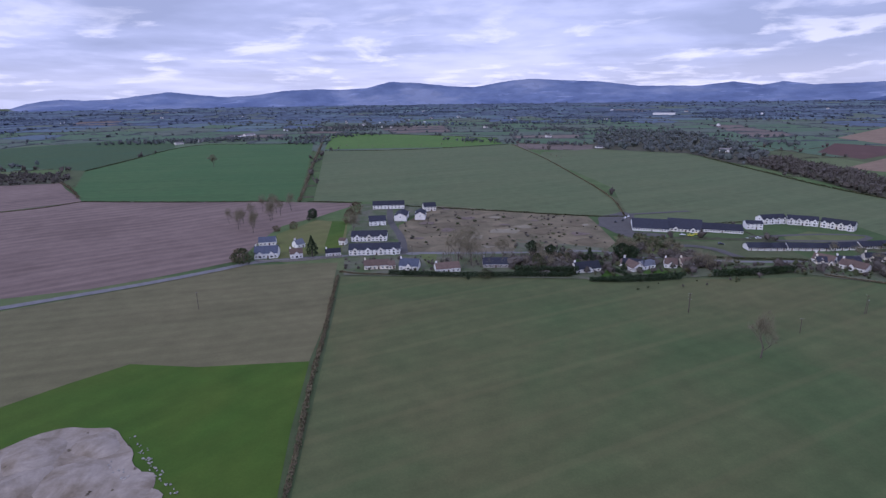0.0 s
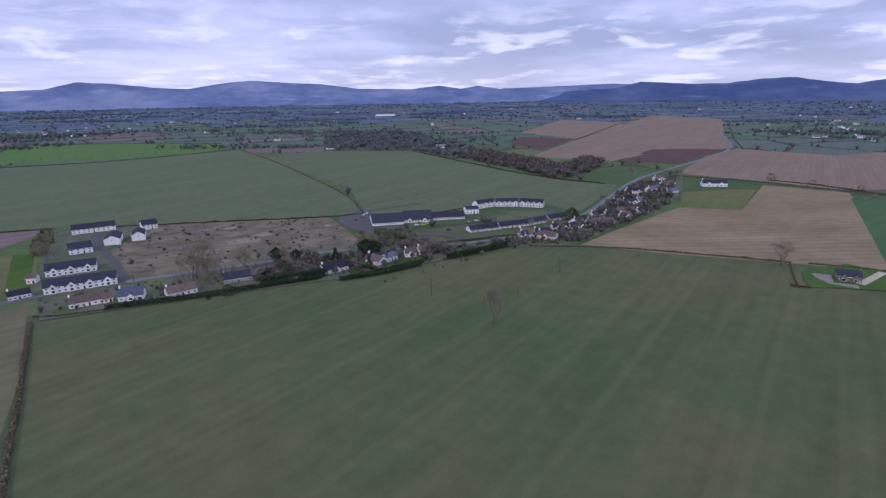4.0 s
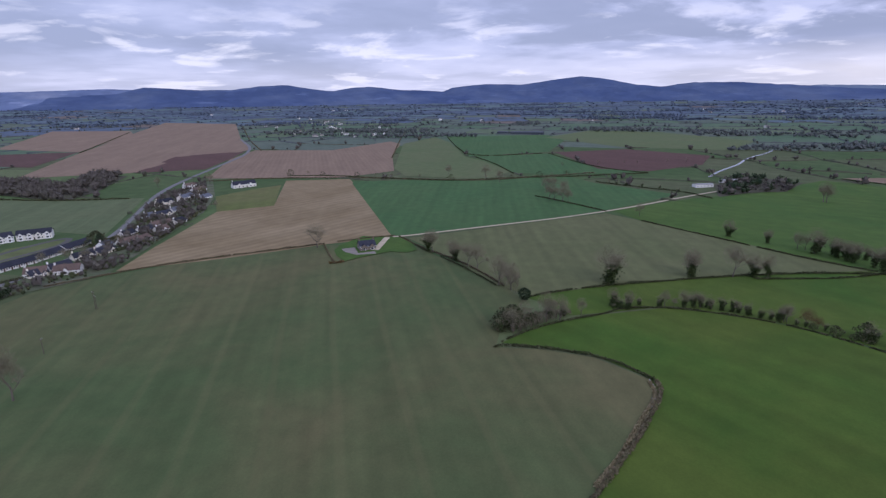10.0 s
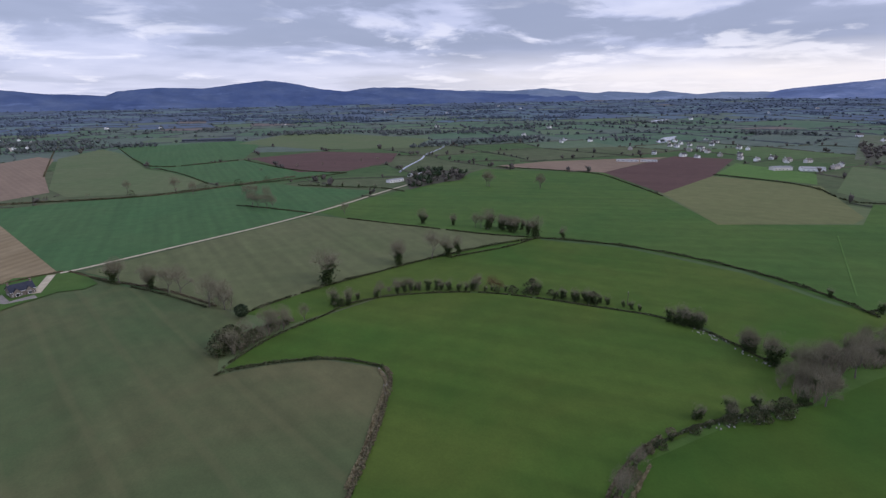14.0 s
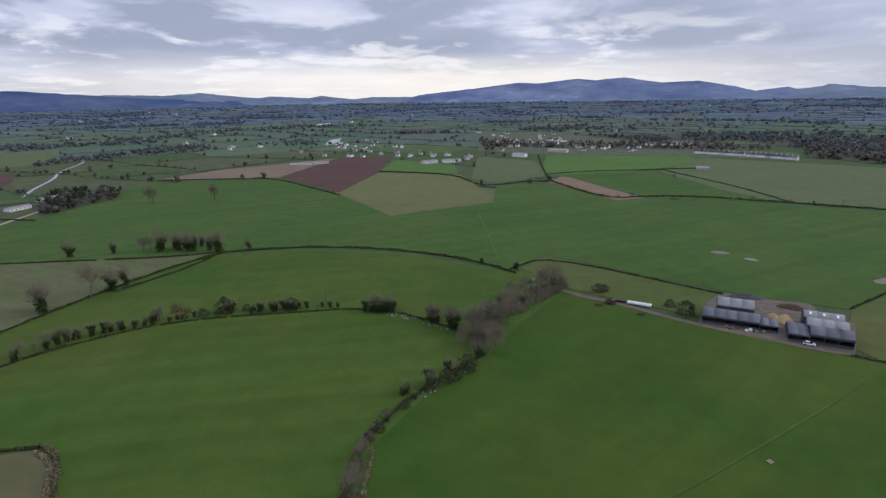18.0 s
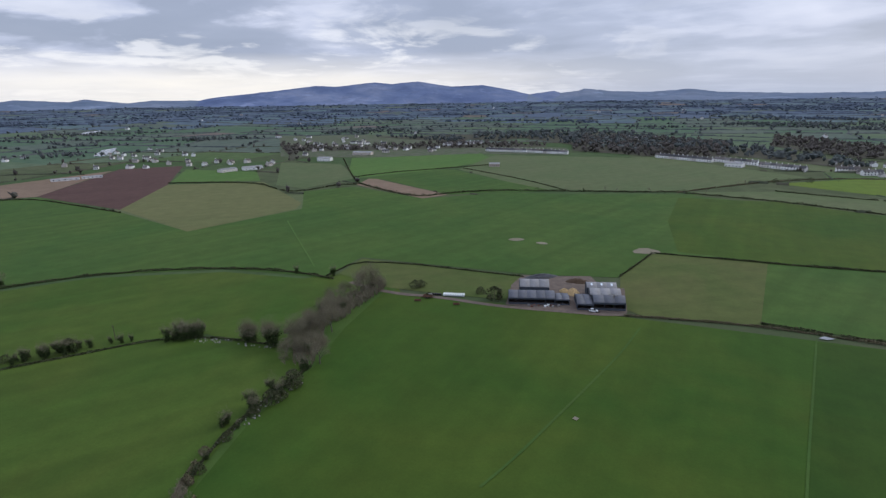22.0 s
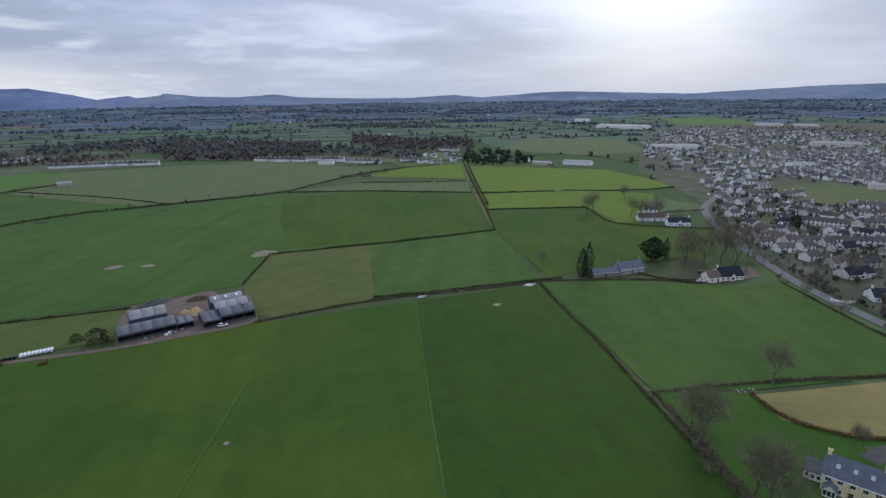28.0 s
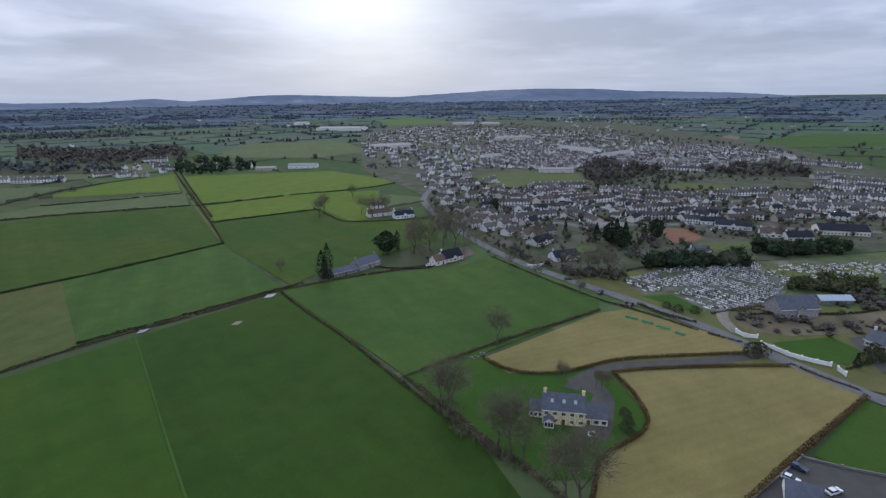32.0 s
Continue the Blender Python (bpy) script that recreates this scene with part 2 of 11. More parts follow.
crop_mat("grass_cool", (0.046, 0.098, 0.034), (0.062, 0.106, 0.038), 80, 9.0, 0.06, 0, 0.5)
crop_mat("grass_dark", (0.042, 0.078, 0.036), (0.050, 0.074, 0.027), 20, 0, 0, 0, 0.5)
crop_mat("grass_light", (0.068, 0.130, 0.029), (0.088, 0.140, 0.035), 15, 0, 0, 0, 0.5)
crop_mat("grass_pale", (0.084, 0.112, 0.045), (0.106, 0.118, 0.054), 35, 0, 0, 0, 0.7)
crop_mat("grass_worn", (0.092, 0.108, 0.032), (0.128, 0.116, 0.050), 60, 0, 0, 0, 0.8)
crop_mat("grass_night", (0.028, 0.062, 0.009), (0.046, 0.073, 0.011), 10, 0, 0, 0, 0.7, big=0.01)
crop_mat("sheep_grass", (0.062, 0.092, 0.022), (0.104, 0.102, 0.037), 60, 0, 0, 0, 0.8)
crop_mat("grass_yellow", (0.092, 0.142, 0.018), (0.118, 0.150, 0.022), 80, 0, 0, 0, 0.5)
crop_mat("lawn", (0.034, 0.080, 0.011), (0.056, 0.092, 0.018), 0, 0, 0, 0, 0.6)
crop_mat("straw", (0.176, 0.150, 0.055), (0.218, 0.182, 0.076), 120, 4.0, 0.04, 0, 0.7)
crop_mat("straw_green", (0.112, 0.120, 0.046), (0.140, 0.134, 0.056), 50, 0, 0, 0, 0.5)
crop_mat("stubble", (0.172, 0.128, 0.068), (0.228, 0.176, 0.102), 116, 9.0, 0.13, 27.0, 0.8, bend=7.0)
crop_mat("stubble_pink", (0.176, 0.124, 0.084), (0.212, 0.152, 0.104), 62, 7.0, 0.08, 0, 0.5)
crop_mat("plough", (0.132, 0.096, 0.080), (0.182, 0.134, 0.112), 234, 13.0, 0.14, 31.0, 0.8, bend=9.0)
crop_mat("plough_dark", (0.080, 0.044, 0.036), (0.100, 0.058, 0.048), 30, 5.0, 0.2, 0, 0.5)
crop_mat("waste", (0.172, 0.142, 0.090), (0.092, 0.082, 0.050), 100, 0, 0, 0, 1.0, big=0.035)
crop_mat("waste_dark", (0.105, 0.088, 0.056), (0.150, 0.122, 0.076), 0, 0, 0, 0, 0.8, big=0.06)
crop_mat("clay_red", (0.210, 0.105, 0.062), (0.170, 0.100, 0.064), 0, 4.0, 0.2, 0, 0.5)
crop_mat("spoil", (0.290, 0.250, 0.205), (0.140, 0.112, 0.078), 0, 0, 0, 0, 0.95, big=0.09)
crop_mat("bare_earth", (0.170, 0.150, 0.100), (0.240, 0.215, 0.160), 0, 0, 0, 0, 0.8)
crop_mat("cemetery_turf", (0.060, 0.074, 0.034), (0.150, 0.145, 0.125), 0, 0, 0, 0, 0.9, big=0.09)
crop_mat("town_turf", (0.080, 0.104, 0.036), (0.112, 0.118, 0.050), 0, 0, 0, 0, 0.7)
crop_mat("wood_floor", (0.060, 0.054, 0.040), (0.074, 0.078, 0.044), 0, 0, 0, 0, 0.8, big=0.03)
crop_mat("land", (0.050, 0.074, 0.028), (0.076, 0.082, 0.044), 0, 0, 0, 0, 0.8)
crop_mat("town_ground", (0.052, 0.068, 0.030), (0.112, 0.102, 0.082), 0, 0, 0, 0, 0.95, big=0.06)
crop_mat("garden_ground", (0.062, 0.088, 0.036), (0.122, 0.114, 0.086), 0, 0, 0, 0, 0.9, big=0.07)

# ---- shape helpers ----
from mathutils.geometry import tessellate_polygon


def rise(x, y):
    """The height of the land: level, then climbing gently towards the far hills to fit the camera's horizon."""
    u = max(0.0, (math.hypot(x, y) - 1000.0) / 3900.0)
    return 62.0 * u * u


def mesh_of(name, verts, faces, mats, picks=None, smooth=False):
    me = bpy.data.meshes.new(name)
    me.from_pydata(verts, [], faces)
    for m in mats:
        me.materials.append(MATS[m])
    if picks is not None:
        me.polygons.foreach_set("material_index", picks)
    if smooth:
        me.polygons.foreach_set("use_smooth", [True] * len(faces))
    me.update()
    return me


def part(name, me, parent, m=None, label=""):
    """A mesh as one part under a thing or under a part."""
    ob = new(name, me)
    ob.parent = parent
    if m is not None:
        ob.matrix_basis = m
    return tagged(ob, label)


def empty(name, m, label, category, group="", kind=""):
    ob = new(name)
    ob.empty_display_size = 1.0
    ob.matrix_basis = m
    return tagged(ob, label, category, group, kind)


# ---- ground ----
def build_ground():
    radii = [0, 40, 90, 150, 220, 300, 400, 520, 660, 820, 1000] + [1000 + 50 * k for k in range(1, 79)]
    n = 160
    verts, faces = [(0, 0, 0)], []
    for r in radii[1:]:
        for k in range(n):
            a = 2 * math.pi * k / n
            x, y = r * math.cos(a), r * math.sin(a)
            verts.append((x, y, rise(x, y)))
    for k in range(n):
        faces.append((0, 1 + k, 1 + (k + 1) % n))
    for i in range(len(radii) - 2):
        a, b = 1 + i * n, 1 + (i + 1) * n
        for k in range(n):
            k2 = (k + 1) % n
            faces.append((a + k, b + k, b + k2, a + k2))
    ob = new("ground", mesh_of("ground", verts, faces, ["land"], smooth=True))
    tagged(ob, "wide flat farmland of dull green winter grass", "ground", kind="structure")


build_ground()
LAYER = [0]
COVER = []


def deck(k):
    """How far the k-th laid sheet lies above the land."""
    return 0.004 * min(k, 60) + 0.0012 * max(0, k - 60)


def sheet(name, mat, points, label, category="field"):
    """A flat piece of ground laid on the land, each a little above the one before."""
    LAYER[0] += 1
    COVER.append(list(points))
    line = [Vector((x, y, 0)) for x, y in points]
    faces = []
    for f in tessellate_polygon([line]):
        a, b, c = (line[i] for i in f)
        faces.append(tuple(f) if (b - a).cross(c - a).z > 0 else tuple(f)[::-1])
    me = mesh_of(name, [tuple(p) for p in line], faces, [mat])
    if max(p.length for p in line) > 1000:
        # cut into plots, so that a wide sheet follows the rise of the land
        bm = bmesh.new()
        bm.from_mesh(me)
        for axis in (0, 1):
            lo, hi = min(p[axis] for p in line), max(p[axis] for p in line)
            for k in range(1, int((hi - lo) / 110.0) + 1):
                at = [0.0, 0.0, 0.0]
                at[axis] = lo + 110.0 * k
                bmesh.ops.bisect_plane(bm, geom=bm.verts[:] + bm.edges[:] + bm.faces[:], plane_co=at, plane_no=(1 - axis, axis, 0))
        bm.to_mesh(me)
        bm.free()
    for v in me.vertices:
        v.co.z = rise(v.co.x, v.co.y) + 0.03 + deck(LAYER[0]) + max(0.0, (math.hypot(v.co.x, v.co.y) - 700) * 0.0006)
    me.update()
    return tagged(new(name, me), label, category, kind="structure")


FIELD_WORDS = {
    "crop_dull": "dull green winter cereal field with faint tramlines", "crop_dull2": "even dull green field of young cereal",
    "crop_moss": "thin olive green winter crop", "crop_olive": "olive brown thinly grown winter crop", "grass_bright": "bright green grazed grass field", "grass_deep": "deep green smooth grass field",
    "grass_mid": "mid green grass field with pale streaks", "grass_cool": "cool green cereal field in rows", "grass_dark": "dark green grass field",
    "grass_light": "light green fresh grass field", "grass_pale": "pale tired winter pasture", "grass_worn": "worn patchy sheep pasture",
    "grass_night": "dark green even grass field", "sheep_grass": "patchy grazed sheep pasture with worn spots", "grass_yellow": "yellow green grass field", "lawn": "mown green lawn beside a house", "straw": "straw coloured dry hay meadow",
    "straw_green": "pale straw and green rough pasture", "stubble": "tan stubble field with curved tractor lines",
    "stubble_pink": "pinkish brown stubble field", "plough": "brown ploughed field with curved furrows", "plough_dark": "dark red brown freshly ploughed field",
    "waste": "rough brown waste ground with weeds", "clay_red": "bare orange red soil plot"}


def field(name, mat, points):
    sheet(name, mat, points, FIELD_WORDS[mat])

# ---- fields ----
field("grass_field", "grass_bright", [(269.7, 47.5), (289.3, 24.2), (307.1, -4.6), (322.0, -37.0), (337.1, -69.4), (369.2, -173.9), (341.2, -160.1), (321.9, -65.8), (292.8, -3.7), (267.9, 30.7)])
field("grass_field", "grass_bright", [(175.6, -164.8), (195.6, -245.1), (172.3, -263.9), (142.8, -267.3), (128.6, -242.4), (128.2, -181.7), (123.1, -156.1), (137.2, -143.8)])
field("rough_strip", "grass_pale", [(-114.1, -125.7), (-129.3, -120.6), (-99.1, -58.7), (-105.6, -45.2), (-71.1, -32.3), (-80.7, -47.7), (-94.6, -77.2), (-107.9, -123.5), (-111.3, -130.2)])
field("rough_corner", "grass_pale", [(293.3, 57.5), (274.1, 31.0), (264.8, -4.8), (253.5, 12.5), (214.9, 39.4), (215.7, 43.9), (238.0, 47.8)])
field("rough_strip", "grass_mid", [(136.4, -152.9), (144.4, -177.4), (147.6, -234.0), (138.3, -253.3), (132.9, -248.3), (131.8, -195.2), (125.9, -159.9), (127.0, -114.8), (119.5, -82.9), (104.0, -64.0), (106.5, -60.3), (122.5, -78.7), (127.9, -99.8)])
field("pasture", "crop_dull", [(-44.5, 103.8), (-44.4, 126.1), (-50.5, 184.4), (-58.1, 256.6), (-66.3, 320.0), (77.8, 314.4), (108.6, 301.8), (142.3, 305.6), (143.1, 309.7), (168.5, 306.4), (231.6, 308.8), (262.3, 289.0), (304.9, 248.8), (351.8, 189.3), (370.3, 132.6), (292.4, 49.8), (272.6, 35.2), (237.0, 42.7), (215.4, 42.1), (217.7, 22.4), (215.3, 1.3), (201.5, -19.3), (189.8, -21.3), (164.8, -13.4), (129.9, 2.3), (103.2, 14.7)])
field("winter_crop_field", "crop_olive", [(-253.0, 248.2), (-240.5, 268.4), (-184.3, 305.5), (-137.3, 346.3), (-73.5, 350.1), (-68.5, 309.4), (-61.1, 256.7), (-58.8, 205.1), (-105.1, 203.7), (-135.6, 207.0), (-151.5, 190.9), (-165.4, 174.3), (-177.6, 164.6)])
field("grass_field", "grass_bright", [(-177.6, 164.6), (-165.4, 174.3), (-151.5, 190.9), (-135.6, 207.0), (-105.1, 203.7), (-58.7, 207.6), (-53.4, 158.9), (-48.4, 126.2), (-45.8, 103.8), (-123.7, 104.7)])
field("ploughed_field", "plough", [(-269.8, 267.0), (-255.6, 287.3), (-213.3, 302.6), (-178.0, 327.6), (-145.1, 357.0), (-146.2, 422.5), (-143.7, 461.9), (-121.2, 495.0), (-88.2, 562.2), (-209, 580), (-404, 593), (-454, 536), (-488, 509)])
field("ploughed_field", "plough", [(-471, 516), (-459, 542), (-404, 593), (-488, 684), (-549, 761), (-631, 757), (-669, 745)])
field("grass_field", "grass_cool", [(-408, 594), (-462, 660), (-571, 851), (-620, 1252), (-589, 1365), (-318, 1328), (-160, 583), (-284, 582)])
field("grass_field", "grass_dark", [(-1167, 1325), (-1042, 1272), (-904, 1489), (-680, 1377), (-627, 1266), (-580, 865), (-707, 913), (-808, 908)])
field("winter_crop_field", "crop_dull2", [(-142.6, 575.5), (-251, 1142), (18, 1180), (157, 1257), (184, 1010), (185, 749), (184, 576), (164.1, 485.4), (101.5, 486.7), (2.1, 541.1), (-89.6, 571.8)])
field("grass_field", "grass_light", [(-259, 1180), (-338, 1676), (-24, 1554), (140, 1426), (137, 1260), (18, 1193)])
field("winter_crop_field", "crop_dull2", [(164, 920), (191, 790), (202, 637), (169.2, 481.3), (164.7, 448.5), (270.3, 447.7), (343.3, 449.7), (339.9, 378.5), (488, 476), (446, 627), (449, 807), (452, 1003), (308, 1109), (192, 1064)])
field("waste_ground", "waste", [(-29.4, 368.6), (-40.5, 456.2), (-6.7, 541.6), (52.1, 518.0), (132.5, 484.8), (132.3, 446.7), (129.8, 391.7), (118.9, 376.5), (45.7, 369.5)])
field("garden_plot", "grass_worn", [(-121.9, 358.7), (-139.6, 431.4), (-118.4, 482.9), (-87.4, 469.7), (-73.7, 377.9)])
field("garden_strip", "grass_bright", [(-89.7, 378.6), (-102.7, 477.3), (-89.6, 476.6), (-77.1, 378.0)])
field("stubble_field", "stubble", [(266.7, 293.6), (314.8, 310.5), (439.4, 348.0), (477.4, 309.5), (630, 385), (657, 307), (552, 242), (386.7, 149.1), (353.2, 190.1), (304.9, 243.4)])
field("garden_plot", "grass_worn", [(439.4, 348.0), (511, 403), (562, 389), (596, 372), (477.4, 309.5)])
field("grass_field", "grass_cool", [(639, 298), (661, 225), (669, 146), (734, 35), (674, -7), (612, -89), (515.5, -12.7), (458.0, 47.0), (388.9, 141.6), (388.4, 152.4)])
field("stubble_field", "stubble_pink", [(925, 1282), (1430, 1714), (1482, 1453), (1367, 1328), (906, 1028)])
field("ploughed_field", "plough_dark", [(685, 993), (832, 1156), (906, 1028), (685, 881)])
field("stubble_field", "stubble_pink", [(581, 780), (883, 1003), (1442, 1385), (1909, 1687), (1872, 1327), (1207, 848), (1012, 689), (915, 673), (846, 722), (660, 653)])
field("ploughed_field", "plough_dark", [(660, 653), (867, 756), (972, 677), (842, 620), (711, 571)])
field("stubble_field", "stubble_pink", [(628, 505), (842, 620), (992, 668), (1014, 504), (1224, 456), (1169, 411), (947, 352), (741, 275), (660, 329), (643, 425)])
field("rough_pasture", "grass_pale", [(769, 285), (1171, 406), (1352, 382), (1224, 311), (935, 212), (880, 169), (760, 108), (685, 130), (698, 244)])
field("grass_field", "grass_cool", [(1366, 353), (1458, 111), (1350, 51), (1033, 74), (939, 205)])
field("grass_field", "grass_cool", [(936, 196), (1004, 72), (808, -12), (791, -77), (734, 35), (751, 103)])
field("rough_pasture", "grass_pale", [(1367, 105), (1629, -7), (1566, -183), (1302, -345), (1104, -254), (1136, -70)])
field("ploughed_field", "plough_dark", [(1030, 63), (1100, -67), (1004, -198), (875, -161), (791, -77), (808, -12)])
field("winter_crop_field", "crop_moss", [(382.3, 136.0), (502.4, -12.0), (476.1, -40.8), (426.5, -95.8), (366.0, -165.7), (355.5, -126.9), (335.9, -69.1), (304.1, -4.4), (280.0, 32.7), (292.7, 54.4), (332.6, 85.8)])
field("grass_field", "grass_mid", [(514.2, -18.0), (590.4, -98.3), (634, -169), (739, -269), (631, -402), (485, -366), (466.9, -362.7), (349.1, -320.2), (309.8, -424.1), (364, -511), (323, -554), (216.7, -503.9), (138.9, -560.0), (74.8, -567.0), (-81, -604), (-45.4, -589.5), (-219.2, -508.3), (-167.7, -354.5), (-1.8, -359.4), (18.3, -300.6), (64.9, -292.3), (179.3, -295.5), (182.7, -256.7), (181.7, -251.7), (250.7, -248.4), (320.9, -214.1), (361.6, -168.2), (357.9, -166.2), (476.1, -40.8)])
field("rough_pasture", "straw_green", [(482, -373), (561, -510), (455, -559), (326.9, -449.5), (314.9, -421.6), (349.1, -320.2)])
field("ploughed_field", "plough_dark", [(640, -403), (760, -613), (691, -670), (561, -510), (482, -373)])
field("stubble_field", "stubble_pink", [(761, -298), (782, -390), (755, -597), (640, -403)])
field("grass_field", "grass_light", [(574, -528), (651, -635), (525, -637), (465, -566)])
field("rough_pasture", "grass_pale", [(423, -541), (560, -745), (450, -748), (354, -618), (376, -529)])
field("stubble_field", "stubble_pink", [(327, -567), (337, -626), (198.9, -530.6), (216.7, -503.9)])
field("grass_field", "grass_mid", [(345, -616), (283, -712), (254, -725), (156, -634), (92.8, -582.6), (196.3, -531.9), (317, -618)])
field("grass_field", "grass_light", [(390, -663), (474, -829), (281, -962), (223, -848), (283, -712), (351, -619)])
field("rough_pasture", "grass_pale", [(247, -728), (242, -927), (18, -927), (-22, -949), (-190, -753), (-115, -694), (-41, -609), (100.6, -591.0), (92.8, -582.6), (156, -634)])
field("grass_field", "grass_yellow", [(-144, -691), (-237, -748), (-314, -751), (-257, -610), (-203, -646)])
field("rough_pasture", "grass_pale", [(-47, -609), (-132, -635), (-194, -616), (-257, -602), (-221.9, -517.0), (-145.8, -562.5)])
field("grass_field", "grass_bright", [(275.7, 31.1), (301.2, -4.2), (329.9, -67.7), (354.7, -166.7), (316.4, -210.6), (246.4, -243.5), (173.3, -247.8), (151.6, -174.5), (178.0, -165.7), (191.4, -167.1), (211.2, -155.4), (227.8, -137.8), (246.4, -118.3), (262.6, -97.7), (272.9, -76.0), (280.7, -36.8), (264.8, -4.8), (257.0, 12.5)])
field("grass_field", "grass_bright", [(220.0, 39.9), (245.5, 23.1), (262.5, -4.6), (279.0, -36.5), (271.3, -75.5), (261.0, -97.0), (244.3, -117.2), (226.0, -136.7), (209.6, -154.2), (187.7, -163.9), (154.2, -163.5), (134.4, -164.2), (130.5, -145.6), (131.3, -116.3), (126.4, -93.5), (113.4, -69.5), (105.7, -57.9), (83.9, -34.9), (113.2, 8.2), (129.9, 2.3), (164.8, -13.4), (189.8, -21.3), (202.4, -19.4), (216.9, 1.2), (219.3, 22.4)])
field("grass_field", "grass_deep", [(132.7, -239.7), (69.1, -242.2), (12.8, -242.2), (-135.9, -236.3), (-138.0, -237.6), (-121.7, -166.3), (-109.7, -122.7), (-96.8, -77.4), (-82.3, -51.2), (76.2, -46.2), (105.6, -65.3), (121.7, -84.7), (127.6, -115.3), (128.4, -156.3), (134.6, -191.3), (138.0, -247.4)])
field("grass_field", "grass_night", [(-63.4, -237.0), (-97.7, -237.1), (-135.9, -236.3), (-138.0, -237.6), (-121.7, -166.3), (-109.7, -122.7), (-96.8, -77.4), (-82.3, -51.2), (-20.2, -82.6), (-33.1, -128.9)])
field("grass_field", "grass_deep", [(-32.6, -572.2), (-117.6, -572.0), (-218.0, -505.4), (-168.4, -356.0), (-116.7, -355.9), (-69.3, -357.1), (-18.4, -366.1), (-16.9, -457.8)])
field("sheep_pasture", "sheep_grass", [(177.3, -260.6), (177.8, -292.4), (70.7, -287.5), (64.4, -248.0), (112.6, -246.2), (141.6, -247.3)])
field("sheep_pasture", "sheep_grass", [(16.6, -302.7), (-1.6, -356.4), (-69.3, -357.1), (-45.0, -249.0), (4.2, -245.6), (15.5, -253.9)])
field("grass_field", "grass_mid", [(-69.3, -357.1), (-167.7, -354.5), (-140.1, -243.6), (-45.6, -251.4)])
field("grass_field", "grass_deep", [(-193.4, -420.1), (-289.8, -397.9), (-269.5, -332.4), (-313.4, -284.6), (-266.4, -237.5), (-173.7, -246.3), (-145.5, -241.7), (-168.2, -361.3)])
field("grass_field", "grass_yellow", [(-311, -720), (-462, -597), (-448, -454), (-392.7, -447.7), (-229.3, -509.8)])
field("grass_field", "grass_yellow", [(-224.9, -500.8), (-337.7, -470.8), (-389.2, -425.4), (-284.7, -328.1), (-269.5, -332.4), (-287.7, -399.7), (-201.0, -429.4)])
field("grass_field", "grass_mid", [(-137.8, -238.1), (-179.4, -221.7), (-231.4, -188.0), (-256.3, -184.4), (-228.3, -99.9), (-215.9, -94.4), (-146.0, -110.9), (-112.6, -124.3)])
field("rough_verge", "grass_worn", [(-255.9, -129.3), (-282.2, -106.6), (-308.5, -86.0), (-241.1, -50.6), (-268.2, -29.9), (-299.7, 11.0), (-270.8, 28.3), (-205.4, 26.2), (-203.7, 7.3), (-211.8, -15.4), (-221.6, -34.8), (-231.0, -86.5), (-247.7, -128.6)])
field("rough_verge", "grass_worn", [(-146.6, -76.4), (-171.4, -69.9), (-214.1, -29.2), (-210.3, -11.6), (-195.3, -25.7), (-160.3, -64.2)])
field("house_lawn", "lawn", [(-113.2, -123.4), (-143.2, -108.9), (-138.1, -95.1), (-144.1, -84.2), (-161.5, -72.4), (-161.3, -65.6), (-141.0, -44.9), (-130.6, -43.8), (-113.3, -48.6), (-103.6, -45.9), (-95.1, -56.5)])
field("hay_meadow", "straw", [(-141.4, -109.0), (-211.3, -92.3), (-224.0, -83.8), (-218.7, -34.2), (-209.0, -30.2), (-170.9, -69.7), (-151.0, -78.7), (-137.4, -94.6)])
field("hay_meadow", "straw", [(-161.9, -64.8), (-178.7, -46.8), (-206.7, -14.7), (-197.1, 7.6), (-122.3, -11.9), (-82.8, -17.9), (-71.1, -32.3), (-112.1, -48.1), (-131.6, -42.4), (-141.3, -44.5)])
field("house_lawn", "lawn", [(-196.3, 7.6), (-188.3, 24.4), (-146.0, 23.2), (-151.3, -1.8)])
field("house_lawn", "lawn", [(-224.6, -24.0), (-245.5, -5.9), (-237.2, 5.8), (-219.4, 1.5), (-219.8, -16.5)])
field("lawn_strip", "lawn", [(-244.9, -84.7), (-256.8, -73.2), (-248.9, -55.0), (-237.7, -57.1)])
field("grass_field", "grass_pale", [(-527, -415), (-581, -418), (-638, -314), (-560, -262), (-476.9, -314.6)])
field("grass_field", "grass_pale", [(-580, -198), (-655, -159), (-715, -56), (-662, -61), (-568.4, -164.5)])
field("grass_field", "grass_mid", [(-1250, -215), (-1493, -145), (-1581, 34), (-1277, 31), (-1129, -140)])
field("grass_field", "grass_light", [(-1525, -1647), (-1671, -1531), (-1574, -1274), (-1235, -1023), (-1179, -1131)])
field("rough_pasture", "grass_pale", [(-453, -912), (-650, -1121), (-808, -997), (-686, -753), (-554, -751)])
field("ploughed_field", "stubble_pink", [(-1000, -295), (-1378, -296), (-1339, -265), (-1076, -229)])
field("allotment_soil", "clay_red", [(-379.6, -120.4), (-396.4, -121.9), (-403.0, -110.3), (-386.6, -93.0), (-368.0, -93.2), (-357.4, -103.6)])
